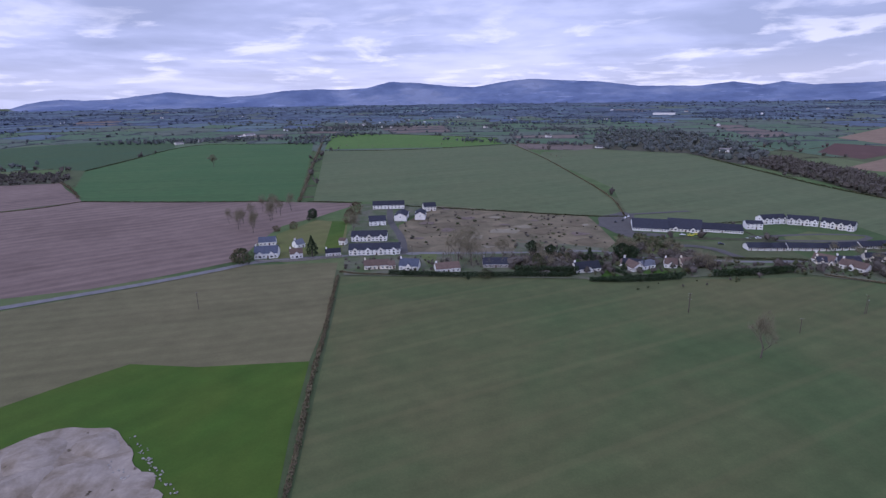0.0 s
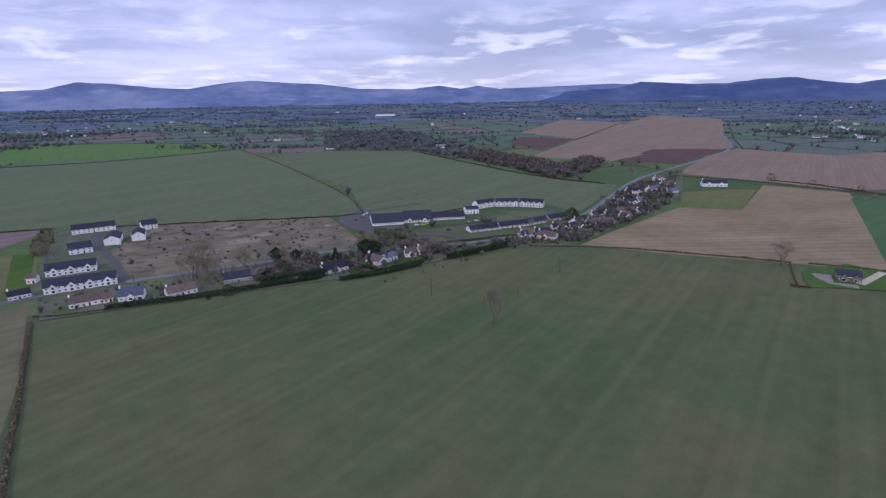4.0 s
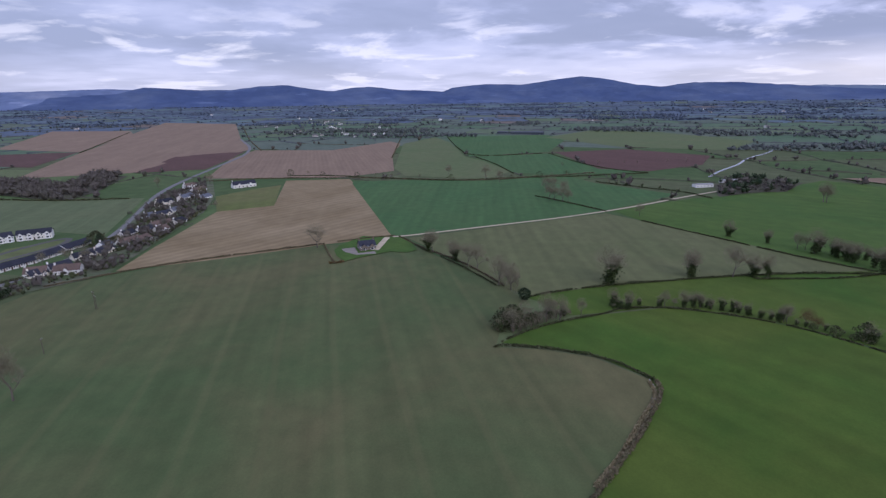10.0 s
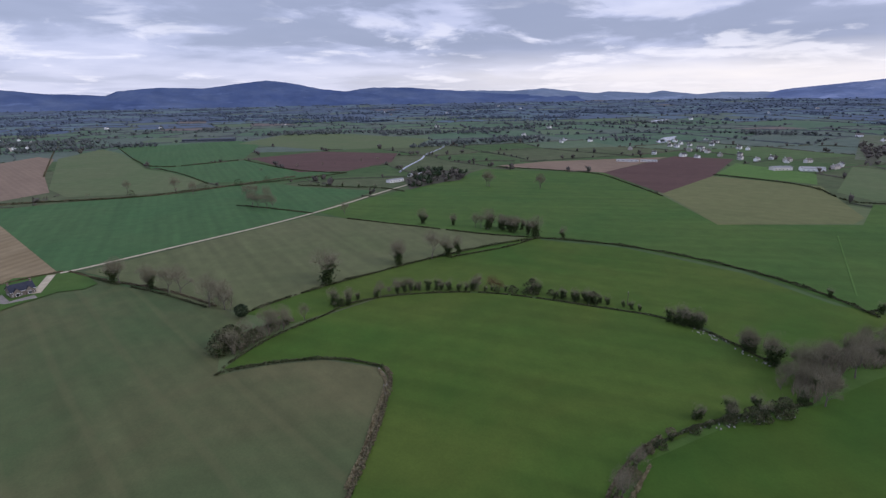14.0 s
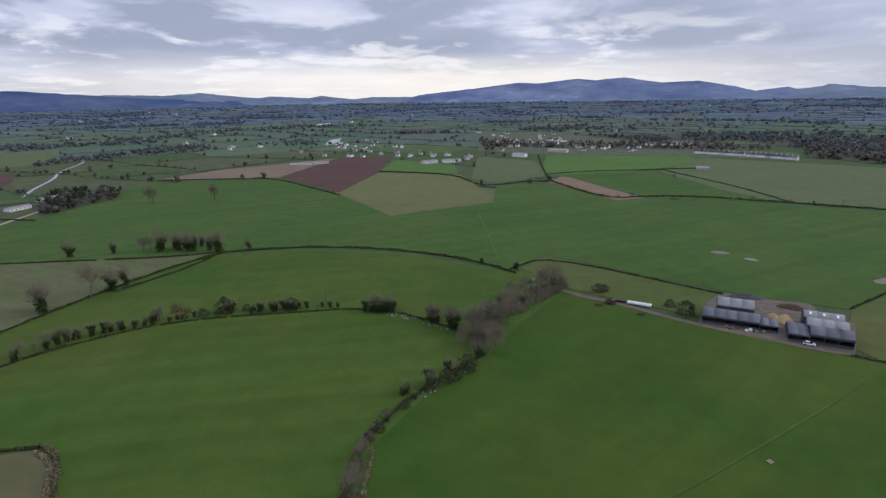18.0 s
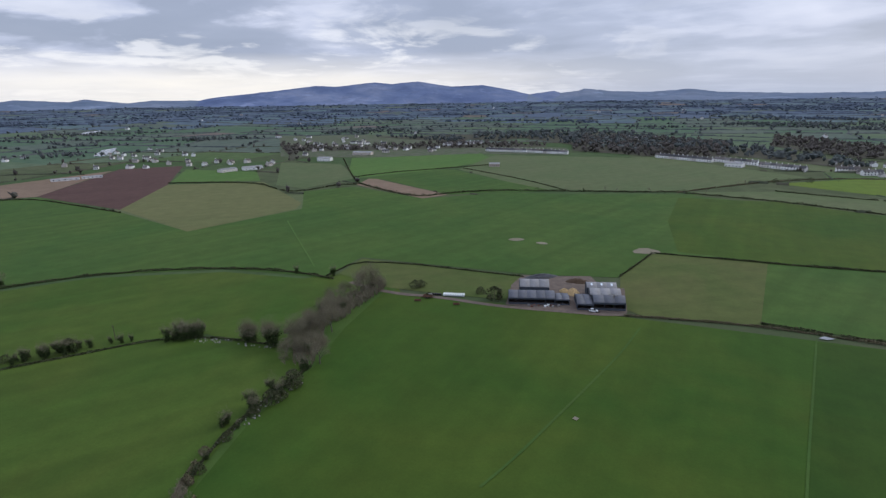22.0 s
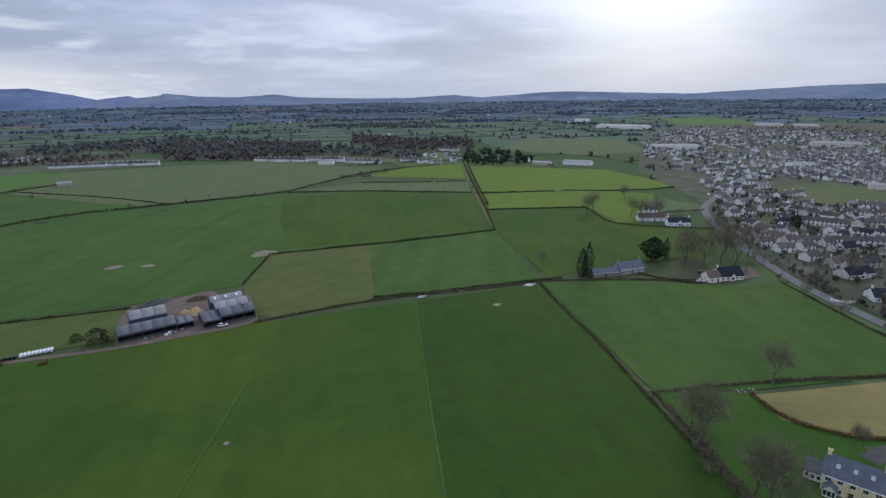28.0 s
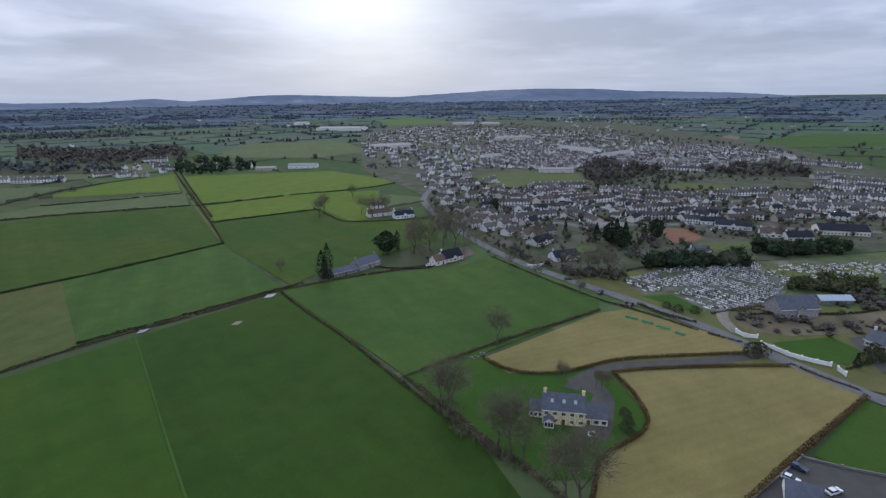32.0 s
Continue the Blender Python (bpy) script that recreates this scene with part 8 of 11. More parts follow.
front_house((477.6, 416.4), (496.1, 417.8), 8.5, 4.2, 2.7, "render_white", "slate_grey", "white house with grey roof beside the lane", storeys=2, windows=4, front_gables=0, group='houses beside the lane')
front_house((527.3, 441.8), (549, 443), 8.5, 2.3, 2.7, "render_white", "tile_brown", "white house with brown roof beside the lane", storeys=1, windows=4, front_gables=1, group='houses beside the lane')
front_house((315.8, 337.0), (331.6, 333.4), 8.5, 2.3, 2.7, "render_white", "tile_brown", "white house with brown roof beside the lane", storeys=1, windows=4, front_gables=1, group='houses beside the lane')
front_house((292.0, 332.4), (306.6, 332.3), 8.5, 2.3, 2.7, "pale_wall", "slate_dark", "pale house with dark roof beside the lane", storeys=1, windows=4, front_gables=2, group='houses beside the lane')
front_house((278.2, 338.8), (291.0, 333.9), 8.5, 2.3, 2.7, "pale_wall", "slate_dark", "pale house with dark roof beside the lane", storeys=1, windows=4, front_gables=2, group='houses beside the lane')
front_house((255.1, 331.6), (268.1, 328.3), 8.5, 2.3, 2.7, "render_white", "slate_dark", "white house with dark roof beside the lane", storeys=1, windows=4, front_gables=0, group='houses beside the lane')
front_house((398.8, 390.6), (407.3, 389.0), 8.5, 2.3, 2.7, "render_white", "slate_grey", "white house with grey roof beside the lane", storeys=1, windows=4, front_gables=0, group='houses beside the lane')
front_house((425.7, 384.7), (434.1, 384.1), 8.5, 2.3, 2.7, "render_white", "slate_grey", "white house with grey roof beside the lane", storeys=1, windows=4, front_gables=0, group='houses beside the lane')
front_house((384.9, 345.7), (397.2, 347.0), 8.5, 2.3, 2.7, "render_white", "slate_dark", "white house with dark roof beside the lane", storeys=1, windows=4, front_gables=0, group='houses beside the lane')
front_house((357.5, 340.5), (367.6, 339.0), 8.5, 2.3, 2.7, "render_white", "tile_brown", "white house with brown roof beside the lane", storeys=1, windows=4, front_gables=1, group='houses beside the lane')
front_house((328.4, 330.3), (338.9, 330.7), 8.5, 2.3, 2.7, "rubble", "tile_brown", "stone house with brown roof beside the lane", storeys=1, windows=4, front_gables=1, group='houses beside the lane')
front_house((338.2, 355.6), (349.9, 355.6), 8.5, 2.3, 2.7, "render_white", "slate_dark", "white house with dark roof beside the lane", storeys=1, windows=4, front_gables=0, group='houses beside the lane')
front_house((308.1, 344.3), (316.0, 344.2), 8.5, 2.3, 2.7, "render_white", "slate_grey", "white house with grey roof beside the lane", storeys=1, windows=4, front_gables=0, group='houses beside the lane')
front_house((545, 468), (559, 465), 8.5, 4.2, 2.7, "render_white", "tile_brown", "white house with brown roof beside the lane", storeys=2, windows=4, front_gables=1, group='houses beside the lane')
front_house((491.2, 403.4), (506.0, 403.1), 8.5, 2.3, 2.7, "render_white", "slate_grey", "white house with grey roof beside the lane", storeys=1, windows=4, front_gables=0, group='houses beside the lane')
front_house((241.4, 331.2), (251.4, 328.3), 8.5, 2.3, 2.7, "pale_wall", "slate_dark", "pale house with dark roof beside the lane", storeys=1, windows=4, front_gables=2, group='houses beside the lane')
front_house((561.8, 415.3), (584, 399), 10, 4.0, 3.6, "render_white", "slate_dark", "large white house with steep dark roof", storeys=1, windows=6, front_gables=2)
front_house((341.1, 158.3), (347.9, 148.9), 9, 3.4, 3.0, "stone_brown", "slate_dark", "brown stone farmhouse with two front gables", storeys=1, windows=4, front_gables=2, chimneys=2)
front_house((-661, 1343), (-649, 1357), 9, 4, 3, "render_white", "slate_dark", "white farmhouse with dark roof", windows=3, deep=False)
front_house((-593, 1485), (-589, 1522), 9, 4.5, 3, "render_white", "slate_dark", "white farm building with dark roof", windows=3, deep=False)
front_house((-586, 1541), (-581, 1581), 9, 4.5, 3, "render_white", "slate_dark", "white farm building with dark roof", windows=3, deep=False)
front_house((-581, 1602), (-566, 1643), 9, 4.5, 3, "render_white", "slate_dark", "white farm building with dark roof", windows=3, deep=False)
front_house((-634, 1420), (-626, 1453), 9, 4.5, 3, "render_white", "slate_dark", "white farm building with dark roof", windows=3, deep=False)
front_house((-522, 1806), (-508, 1831), 9, 4.5, 3, "render_white", "slate_dark", "white farm building with dark roof", windows=3, deep=False)
front_house((518, 1018), (535, 1009), 9, 5, 3, "render_white", "slate_dark", "white farmhouse before a wood", windows=4, storeys=2, deep=False)
front_house((317, 1124), (335, 1126), 9, 3, 3, "render_white", "slate_dark", "white cottage beside a wood", windows=4, deep=False)
wood("scrub_belt", [(-240.9, -43.4), (-254.8, -41.7), (-269.0, -28.9), (-262.9, -24.5), (-258.1, -11.0), (-278.2, 9.9), (-279.5, 21.3), (-260.2, 10.4), (-234.3, -18.4)], 60, 1, 3.2, ['hedge_brown'], "brown brambles round the chapel")
wood("garden_shrubs", [(-337.1, -307.4), (-395.9, -370.3), (-473.6, -426.2), (-566.9, -372.9), (-696, -276), (-708, -83), (-686.6, 16.7), (-466.9, 17.2), (-330.3, -75.9), (-270.3, -136.5), (-279.2, -186.5)], 1000, 2.0, 7.0, ['wood_far'], "bare trees and shrubs in town gardens")
wood("garden_shrubs", [(-337.1, -307.4), (-395.9, -370.3), (-473.6, -426.2), (-566.9, -372.9), (-696, -276), (-708, -83), (-686.6, 16.7), (-466.9, 17.2), (-330.3, -75.9), (-270.3, -136.5), (-279.2, -186.5)], 900, 1.5, 4.0, ['hedge_green'], "dark garden hedges and shrubs")
wood("garden_shrubs", [(-503, -569), (-964, -1070), (-1258, -1205), (-1548, -1009), (-1414, -565), (-1087, -151), (-863, -23), (-670, -266), (-538.6, -415.1)], 1300, 4, 8, ['wood_hazy'], "bare trees among the far town")
wood("garden_shrubs", [(41.6, 325.4), (56.3, 404.4), (108.8, 380.0), (199.4, 343.4), (286.2, 334.1), (472.2, 460.7), (599, 493), (432.7, 357.8), (270.0, 297.1), (232.5, 309.9), (112.2, 287.8)], 90, 1.5, 4.5, ['hedge_brown'], "brown shrubs in roadside gardens")
wood("garden_shrubs", [(41.6, 325.4), (56.3, 404.4), (108.8, 380.0), (199.4, 343.4), (286.2, 334.1), (472.2, 460.7), (599, 493), (432.7, 357.8), (270.0, 297.1), (232.5, 309.9), (112.2, 287.8)], 200, 1.2, 3.5, ['hedge_green'], "dark green shrubs in roadside gardens")
wood("garden_shrubs", [(-64.3, 324.3), (-70.7, 356.5), (-58.4, 358.7), (108.7, 362.4), (95.7, 315.9)], 130, 1.5, 4, ['hedge_brown'], "brown shrubs behind bungalows")
wood("garden_shrubs", [(-256.3, -184.4), (-337.1, -307.4), (-307.2, -257.6), (-279.2, -186.5), (-258.6, -134.2), (-280.1, -105.8), (-261.3, -98.4), (-249.5, -129.5)], 120, 1.5, 5, ['hedge_brown'], "brown shrubs along the town road")
wood("garden_shrubs", [(45.5, 324.2), (65.8, 376.9), (105.6, 370.4), (125.1, 380.4), (152.9, 362.6), (197.8, 340.9), (283.6, 331.2), (457.3, 446.5), (604, 486), (441.8, 361.3), (272.2, 299.5), (234.4, 312.3), (170.2, 319.1), (148.8, 315.4), (94.7, 313.7)], 420, 1.5, 5.5, ['hedge_brown'], "brown leafless shrubs and small trees in gardens")
wood("garden_shrubs", [(45.5, 324.2), (65.8, 376.9), (105.6, 370.4), (125.1, 380.4), (152.9, 362.6), (197.8, 340.9), (283.6, 331.2), (457.3, 446.5), (604, 486), (441.8, 361.3), (272.2, 299.5), (234.4, 312.3), (170.2, 319.1), (148.8, 315.4), (94.7, 313.7)], 420, 1.2, 4.5, ['hedge_green'], "dark evergreen shrubs in gardens")
wood("garden_shrubs", [(45.5, 324.2), (65.8, 376.9), (105.6, 370.4), (125.1, 380.4), (152.9, 362.6), (197.8, 340.9), (283.6, 331.2), (457.3, 446.5), (604, 486), (441.8, 361.3), (272.2, 299.5), (234.4, 312.3), (170.2, 319.1), (148.8, 315.4), (94.7, 313.7)], 300, 4, 8, ['wood_far'], "bare garden trees between the houses")
thicket([(59.0, 346.3), (68.4, 388.3), (74.7, 351.0), (84.1, 338.4), (79.0, 329.6), (63.9, 327.9)], 110, 3, 8, "leafless garden trees beside a tall hedge")
thicket([(118.4, 358.2), (131.3, 392.2), (144.4, 384.9), (181.0, 341.3), (182.3, 322.6), (156.8, 318.8), (147.2, 350.4), (131.2, 353.4)], 130, 3, 8, "leafless garden trees between bungalows")
thicket([(-6.0, 332.6), (2.3, 383.6), (56.3, 356.0), (88.7, 355.3), (82.3, 329.8), (30.1, 332.4)], 170, 3, 9, "leafless garden trees along the road")
sheet("garden_lawn", "lawn", [(85.3, 346.5), (94.2, 349.0), (94.1, 339.0), (85.1, 334.5)], "green mown garden lawn", "lawn")
sheet("garden_lawn", "lawn", [(95.6, 312.5), (103.5, 326.4), (111.7, 306.9), (94.0, 304.5)], "green mown garden lawn", "lawn")
sheet("garden_lawn", "lawn", [(121.5, 321.4), (135.4, 325.1), (148.7, 317.2), (127.5, 314.9)], "green mown garden lawn", "lawn")
sheet("garden_lawn", "lawn", [(172.6, 319.8), (183.7, 324.9), (190.3, 322.1), (176.9, 313.9)], "green mown garden lawn", "lawn")
hedge("hedge_green", [(323.3, 360.6), (366.5, 367.4)], 2.2, 2.2, 0, trim=True)
hedge("hedge_green", [(325.2, 342.4), (355.5, 335.1)], 2.2, 2.2, 0, trim=True)
hedge("hedge_green", [(386.7, 387.1), (412.2, 371.2)], 2.2, 2.2, 0, trim=True)
hedge("hedge_green", [(422.3, 413.1), (451.4, 389.0)], 2.2, 2.2, 0, trim=True)
hedge("hedge_green", [(302.4, 331.3), (328.2, 323.3)], 2.2, 2.2, 0, trim=True)
hedge("hedge_green", [(342.1, 326.2), (409.7, 353.9)], 2.2, 2.2, 0, trim=True)
hedge("hedge_green", [(271.5, 317.7), (294.4, 316.2)], 2.2, 2.2, 0, trim=True)
thicket([(-220.8, -222.5), (-243.8, -243.5), (-292.4, -228.5), (-265.1, -202.8), (-245.9, -198.1), (-250.4, -209.4), (-231.0, -215.7)], 110, 3, 8, "leafless trees round a bungalow", "twigs_olive")
thicket([(-256.3, -184.4), (-331.8, -302.7), (-341.2, -297.7), (-281.5, -188.0), (-260.5, -135.2), (-280.1, -105.8), (-256.9, -96.7), (-247.7, -128.6)], 200, 3, 8, "leafless roadside trees and bushes", "twigs_olive")
thicket([(-104.0, -101.9), (-113.0, -101.8), (-101.0, -85.5), (-97.4, -72.6), (-97.2, -61.2), (-92.3, -60.0), (-93.3, -69.8), (-95.5, -87.8)], 120, 2, 5, "leafless hedge trees beside a lawn", "twigs_olive")

# ---- houses by the town road ----
front_house((-184.9, -229.5), (-201.4, -228.9), 9, 3.4, 3.0, "rubble", "slate_grey", "grey stone farmhouse with slate roof", storeys=1, windows=5, chimneys=2)
front_house((-168.4, -232.5), (-183.4, -229.1), 7, 2.6, 1.8, "rubble", "slate_grey", "low grey stone shed", windows=3, chimneys=0)
front_house((-227.7, -198.9), (-241.5, -195.9), 10, 2.6, 4.2, "pale_wall", "slate_dark", "dormer bungalow with dark roof", windows=5, front_gables=1, chimneys=1)
front_house((-220.3, -200.2), (-227.2, -198.1), 8, 2.8, 2.8, "pale_wall", "tile_brown", "pale side wing with brown roof", windows=2, chimneys=0)
front_house((-297.0, -309.8), (-312.3, -302.7), 8, 3.2, 3.0, "white_paint", "slate_dark", "bright white cottage with gable", windows=4, front_gables=1, chimneys=2)
front_house((-288.2, -333.3), (-306.6, -324.7), 8, 3.0, 3.0, "render_white", "tile_brown", "white farm cottage with brown roof", windows=4)
front_house((-292.6, -172.2), (-310.0, -169.7), 10, 2.8, 3.2, "render_white", "slate_dark", "white bungalow with dark roof", windows=5, front_gables=1)
front_house((-305.6, -188.2), (-318.0, -188.5), 8, 3.4, 3.2, "render_white", "tile_brown", "white gabled house with brown roof", windows=3, front_gables=1)
front_house((-270.1, -146.2), (-283.9, -137.6), 10, 2.8, 3.2, "render_white", "slate_dark", "white bungalow with long garden wall", windows=5, front_gables=1)
front_house((-340.7, -205.6), (-351.1, -204.1), 8, 4, 3.2, "render_white", "slate_dark", "white gabled house with brown roof", windows=3, storeys=2)
front_house((-350.2, -154.2), (-367.1, -139.8), 14, 5.0, 1.0, "concrete", "concrete", "flat grey roofed hall", windows=4, chimneys=0)
front_house((-329.5, -82.9), (-342.1, -76.3), 8, 3, 2.8, "render_white", "slate_grey", "white house among trees", windows=3, front_gables=1)
front_house((-244.7, 5.1), (-237.7, 17.7), 9, 3.0, 3.4, "render_white", "slate_grey", "white dormer bungalow with grey slate roof", windows=7, front_gables=0, chimneys=2)
front_house((-254.0, -25.5), (-266.6, -12.3), 11, 4.6, 4.6, "stone_wall", "slate_grey", "grey stone chapel with slate roof", windows=5, front_gables=1, chimneys=0, category='chapel', name='chapel')
front_house((-285.5, -13.3), (-294.8, -1.2), 7, 2.4, 1.4, "concrete", "roof_glass", "long low shed with pale sheet roof", windows=3, chimneys=0, category='shed', name='shed')
front_house((-440.5, -29.2), (-453.5, -1.0), 16, 3.4, 3.4, "pale_wall", "slate_dark", "long low school with dark roof", windows=14, chimneys=0, category='school', name='school')
front_house((-417.1, -92.2), (-423.5, -68.9), 12, 3.4, 3.0, "render_white", "slate_dark", "white building with dark roof", windows=8, front_gables=1, chimneys=0)
front_house((-409.2, -60.8), (-414.3, -46.2), 10, 3, 3, "render_white", "tile_brown", "white bungalow with brown roof", windows=6, front_gables=1)
front_house((-407.0, -43.5), (-417.0, -30.0), 10, 3, 3, "render_white", "slate_dark", "white bungalow with dark roof", windows=5)
front_house((-424.2, -104.1), (-431.6, -87.7), 10, 3, 2.6, "render_white", "slate_dark", "white bungalow with dark roof", windows=5)
row_of((-328.3, -235.3), (-382.4, -205.9), 7.5, 9, 4.1, 2.2, "town_wall", "town_roof", "two storey terraced house with grey roof", "houses of the town")
row_of((-404.7, -209.6), (-372.8, -168.0), 7.5, 8, 4.1, 2.2, "town_wall", "town_roof", "two storey terraced house with grey roof", "houses of the town")
row_of((-428.7, -317.8), (-427.7, -266.5), 7.5, 8, 4.1, 2.2, "town_wall", "town_roof", "two storey terraced house with grey roof", "houses of the town")
row_of((-452.5, -278.4), (-490.1, -247.3), 7.5, 8, 4.1, 2.2, "town_wall", "town_roof", "two storey terraced house with grey roof", "houses of the town")
row_of((-428.8, -245.5), (-470.3, -216.4), 7.5, 8, 4.1, 2.2, "town_wall", "town_roof", "two storey terraced house with grey roof", "houses of the town")
row_of((-386.0, -286.9), (-410.5, -248.1), 7.5, 8, 4.1, 2.2, "town_wall", "town_roof", "two storey terraced house with grey roof", "houses of the town")
row_of((-391.0, -232.6), (-413.2, -214.0), 7.5, 4, 4.1, 2.2, "town_wall", "town_roof", "two storey terraced house with grey roof", "houses of the town")
row_of((-435.0, -218.4), (-478.7, -194.5), 7.5, 7, 4.1, 2.2, "town_wall", "town_roof", "two storey terraced house with grey roof", "houses of the town")
row_of((-461.6, -190.1), (-461.7, -146.5), 7.5, 8, 4.1, 2.2, "town_wall", "town_roof", "two storey terraced house with grey roof", "houses of the town")
row_of((-504.1, -205.0), (-512.9, -166.2), 7.5, 7, 4.1, 2.2, "town_wall", "town_roof", "two storey terraced house with grey roof", "houses of the town")
row_of((-409.8, -157.4), (-430.0, -122.7), 7.5, 8, 4.1, 2.2, "town_wall", "town_roof", "two storey terraced house with grey roof", "houses of the town")
row_of((-438.4, -162.7), (-469.6, -135.6), 7.5, 7, 4.1, 2.2, "town_wall", "town_roof", "two storey terraced house with grey roof", "houses of the town")
row_of((-451.5, -129.2), (-470.2, -99.5), 7.5, 7, 4.1, 2.2, "town_wall", "town_roof", "two storey terraced house with grey roof", "houses of the town")
row_of((-521.9, -163.7), (-515.4, -133.2), 7.5, 5, 4.1, 2.2, "town_wall", "town_roof", "two storey terraced house with grey roof", "houses of the town")
row_of((-551.8, -126.6), (-592.3, -85.0), 7.5, 9, 4.1, 2.2, "town_wall", "town_roof", "two storey terraced house with grey roof", "houses of the town")
row_of((-582.0, -78.5), (-604.5, -36.6), 7.5, 8, 4.1, 2.2, "town_wall", "town_roof", "two storey terraced house with grey roof", "houses of the town", front_gables=1)
row_of((-605.1, -35.7), (-628.6, 16.8), 7.5, 10, 4.1, 2.2, "town_wall", "town_roof", "two storey terraced house with grey roof", "houses of the town", front_gables=1)
row_of((-524.0, -63.9), (-544.4, -31.4), 7.5, 7, 4.1, 2.2, "town_wall", "town_roof", "two storey terraced house with grey roof", "houses of the town", front_gables=1)
row_of((-545.5, -29.9), (-581.6, 24.3), 7.5, 11, 4.1, 2.2, "town_wall", "town_roof", "two storey terraced house with grey roof", "houses of the town", front_gables=1)
row_of((-672.9, -57.3), (-666.9, -23.0), 7.5, 6, 4.1, 2.2, "town_wall", "town_roof", "two storey terraced house with grey roof", "houses of the town")
row_of((-680.4, -21.4), (-673.3, 25.2), 7.5, 8, 4.1, 2.2, "town_wall", "town_roof", "two storey terraced house with grey roof", "houses of the town")
row_of((-464.2, -59.0), (-476.1, -49.3), 7.5, 2, 4.1, 2.2, "town_wall", "town_roof", "two storey terraced house with grey roof", "houses of the town")
row_of((-731, -63), (-755, -44), 7.5, 4, 4.1, 2.2, "town_wall", "town_roof", "two storey terraced house with grey roof", "houses of the town")
row_of((-722, -47), (-718, 2), 7.5, 8, 4.1, 2.2, "town_wall", "town_roof", "two storey terraced house with grey roof", "houses of the town")
row_of((-474.7, -351.0), (-512.6, -353.6), 7.5, 3, 4.1, 2.2, "town_wall", "town_roof", "two storey terraced house with grey roof", "houses of the town")
row_of((-489.1, -297.1), (-530.2, -250.7), 7.5, 9, 4.1, 2.2, "town_wall", "town_roof", "two storey terraced house with grey roof", "houses of the town")
row_of((-515.8, -228.0), (-523.0, -189.2), 7.5, 6, 4.1, 2.2, "town_wall", "town_roof", "two storey terraced house with grey roof", "houses of the town")
row_of((-422.5, -116.1), (-426.2, -104.6), 7.5, 3, 4.1, 2.2, "town_wall", "town_roof", "two storey terraced house with grey roof", "houses of the town")
row_of((-480.2, -173.3), (-492.6, -146.6), 7.5, 5, 4.1, 2.2, "town_wall", "town_roof", "two storey terraced house with grey roof", "houses of the town")
row_of((-442.8, -88.3), (-457.2, -75.2), 7.5, 3, 4.1, 2.2, "town_wall", "town_roof", "two storey terraced house with grey roof", "houses of the town")
row_of((-466.9, -89.4), (-489.1, -77.1), 7.5, 3, 4.1, 2.2, "town_wall", "town_roof", "two storey terraced house with grey roof", "houses of the town")
row_of((-881, -103), (-859, -28), 7.5, 14, 4.1, 2.2, "town_wall", "town_roof", "two storey terraced house with grey roof", "houses of the town")
row_of((-994, -211), (-959, -139), 7.5, 10, 4.1, 2.2, "town_wall", "town_roof", "two storey terraced house with grey roof", "houses of the town")
row_of((-1027, -158), (-931, -113), 7.5, 5, 4.1, 2.2, "town_wall", "town_roof", "two storey terraced house with grey roof", "houses of the town")
row_of((-716, -245), (-728, -178), 7.5, 9, 4.1, 2.2, "town_wall", "town_roof", "two storey terraced house with grey roof", "houses of the town")
front_house((-350.4, -289.0), (-349.2, -278.6), 7.5, 3.9, 2.3, "town_wall", "town_roof", "detached house with brown or grey roof", storeys=2, windows=3, deep=False, group='houses of the town')
front_house((-342.5, -272.2), (-340.0, -260.7), 7.5, 3.9, 2.3, "town_wall", "town_roof", "detached house with brown or grey roof", storeys=2, windows=3, deep=False, group='houses of the town')
front_house((-329.9, -253.3), (-328.8, -241.2), 7.5, 3.9, 2.3, "town_wall", "town_roof", "detached house with brown or grey roof", storeys=2, windows=3, deep=False, group='houses of the town')
front_house((-319.6, -267.5), (-315.8, -255.7), 7.5, 3.9, 2.3, "town_wall", "town_roof", "detached house with brown or grey roof", storeys=2, windows=3, deep=False, group='houses of the town')
front_house((-309.0, -239.4), (-318.7, -235.6), 7.5, 3.9, 2.3, "town_wall", "town_roof", "detached house with brown or grey roof", storeys=2, windows=3, deep=False, group='houses of the town')
front_house((-387.5, -343.7), (-383.2, -329.2), 7.5, 3.9, 2.3, "town_wall", "town_roof", "detached house with brown or grey roof", storeys=2, windows=3, deep=False, group='houses of the town')
front_house((-365.5, -311.1), (-375.5, -311.0), 7.5, 3.9, 2.3, "town_wall", "town_roof", "detached house with brown or grey roof", storeys=2, windows=3, deep=False, group='houses of the town')
front_house((-381.7, -311.8), (-390.5, -309.0), 7.5, 3.9, 2.3, "town_wall", "town_roof", "detached house with brown or grey roof", storeys=2, windows=3, deep=False, group='houses of the town')
front_house((-407.1, -316.0), (-416.9, -312.7), 7.5, 3.9, 2.3, "town_wall", "town_roof", "detached house with brown or grey roof", storeys=2, windows=3, deep=False, group='houses of the town')
front_house((-305.4, -223.5), (-316.1, -220.6), 7.5, 3.9, 2.3, "town_wall", "town_roof", "detached house with brown or grey roof", storeys=2, windows=3, deep=False, group='houses of the town')
front_house((-323.2, -220.1), (-331.6, -217.9), 7.5, 3.9, 2.3, "town_wall", "town_roof", "detached house with brown or grey roof", storeys=2, windows=3, deep=False, group='houses of the town')
front_house((-427.4, -386.0), (-424.5, -371.2), 7.5, 3.9, 2.3, "town_wall", "town_roof", "detached house with brown or grey roof", storeys=2, windows=3, deep=False, group='houses of the town')
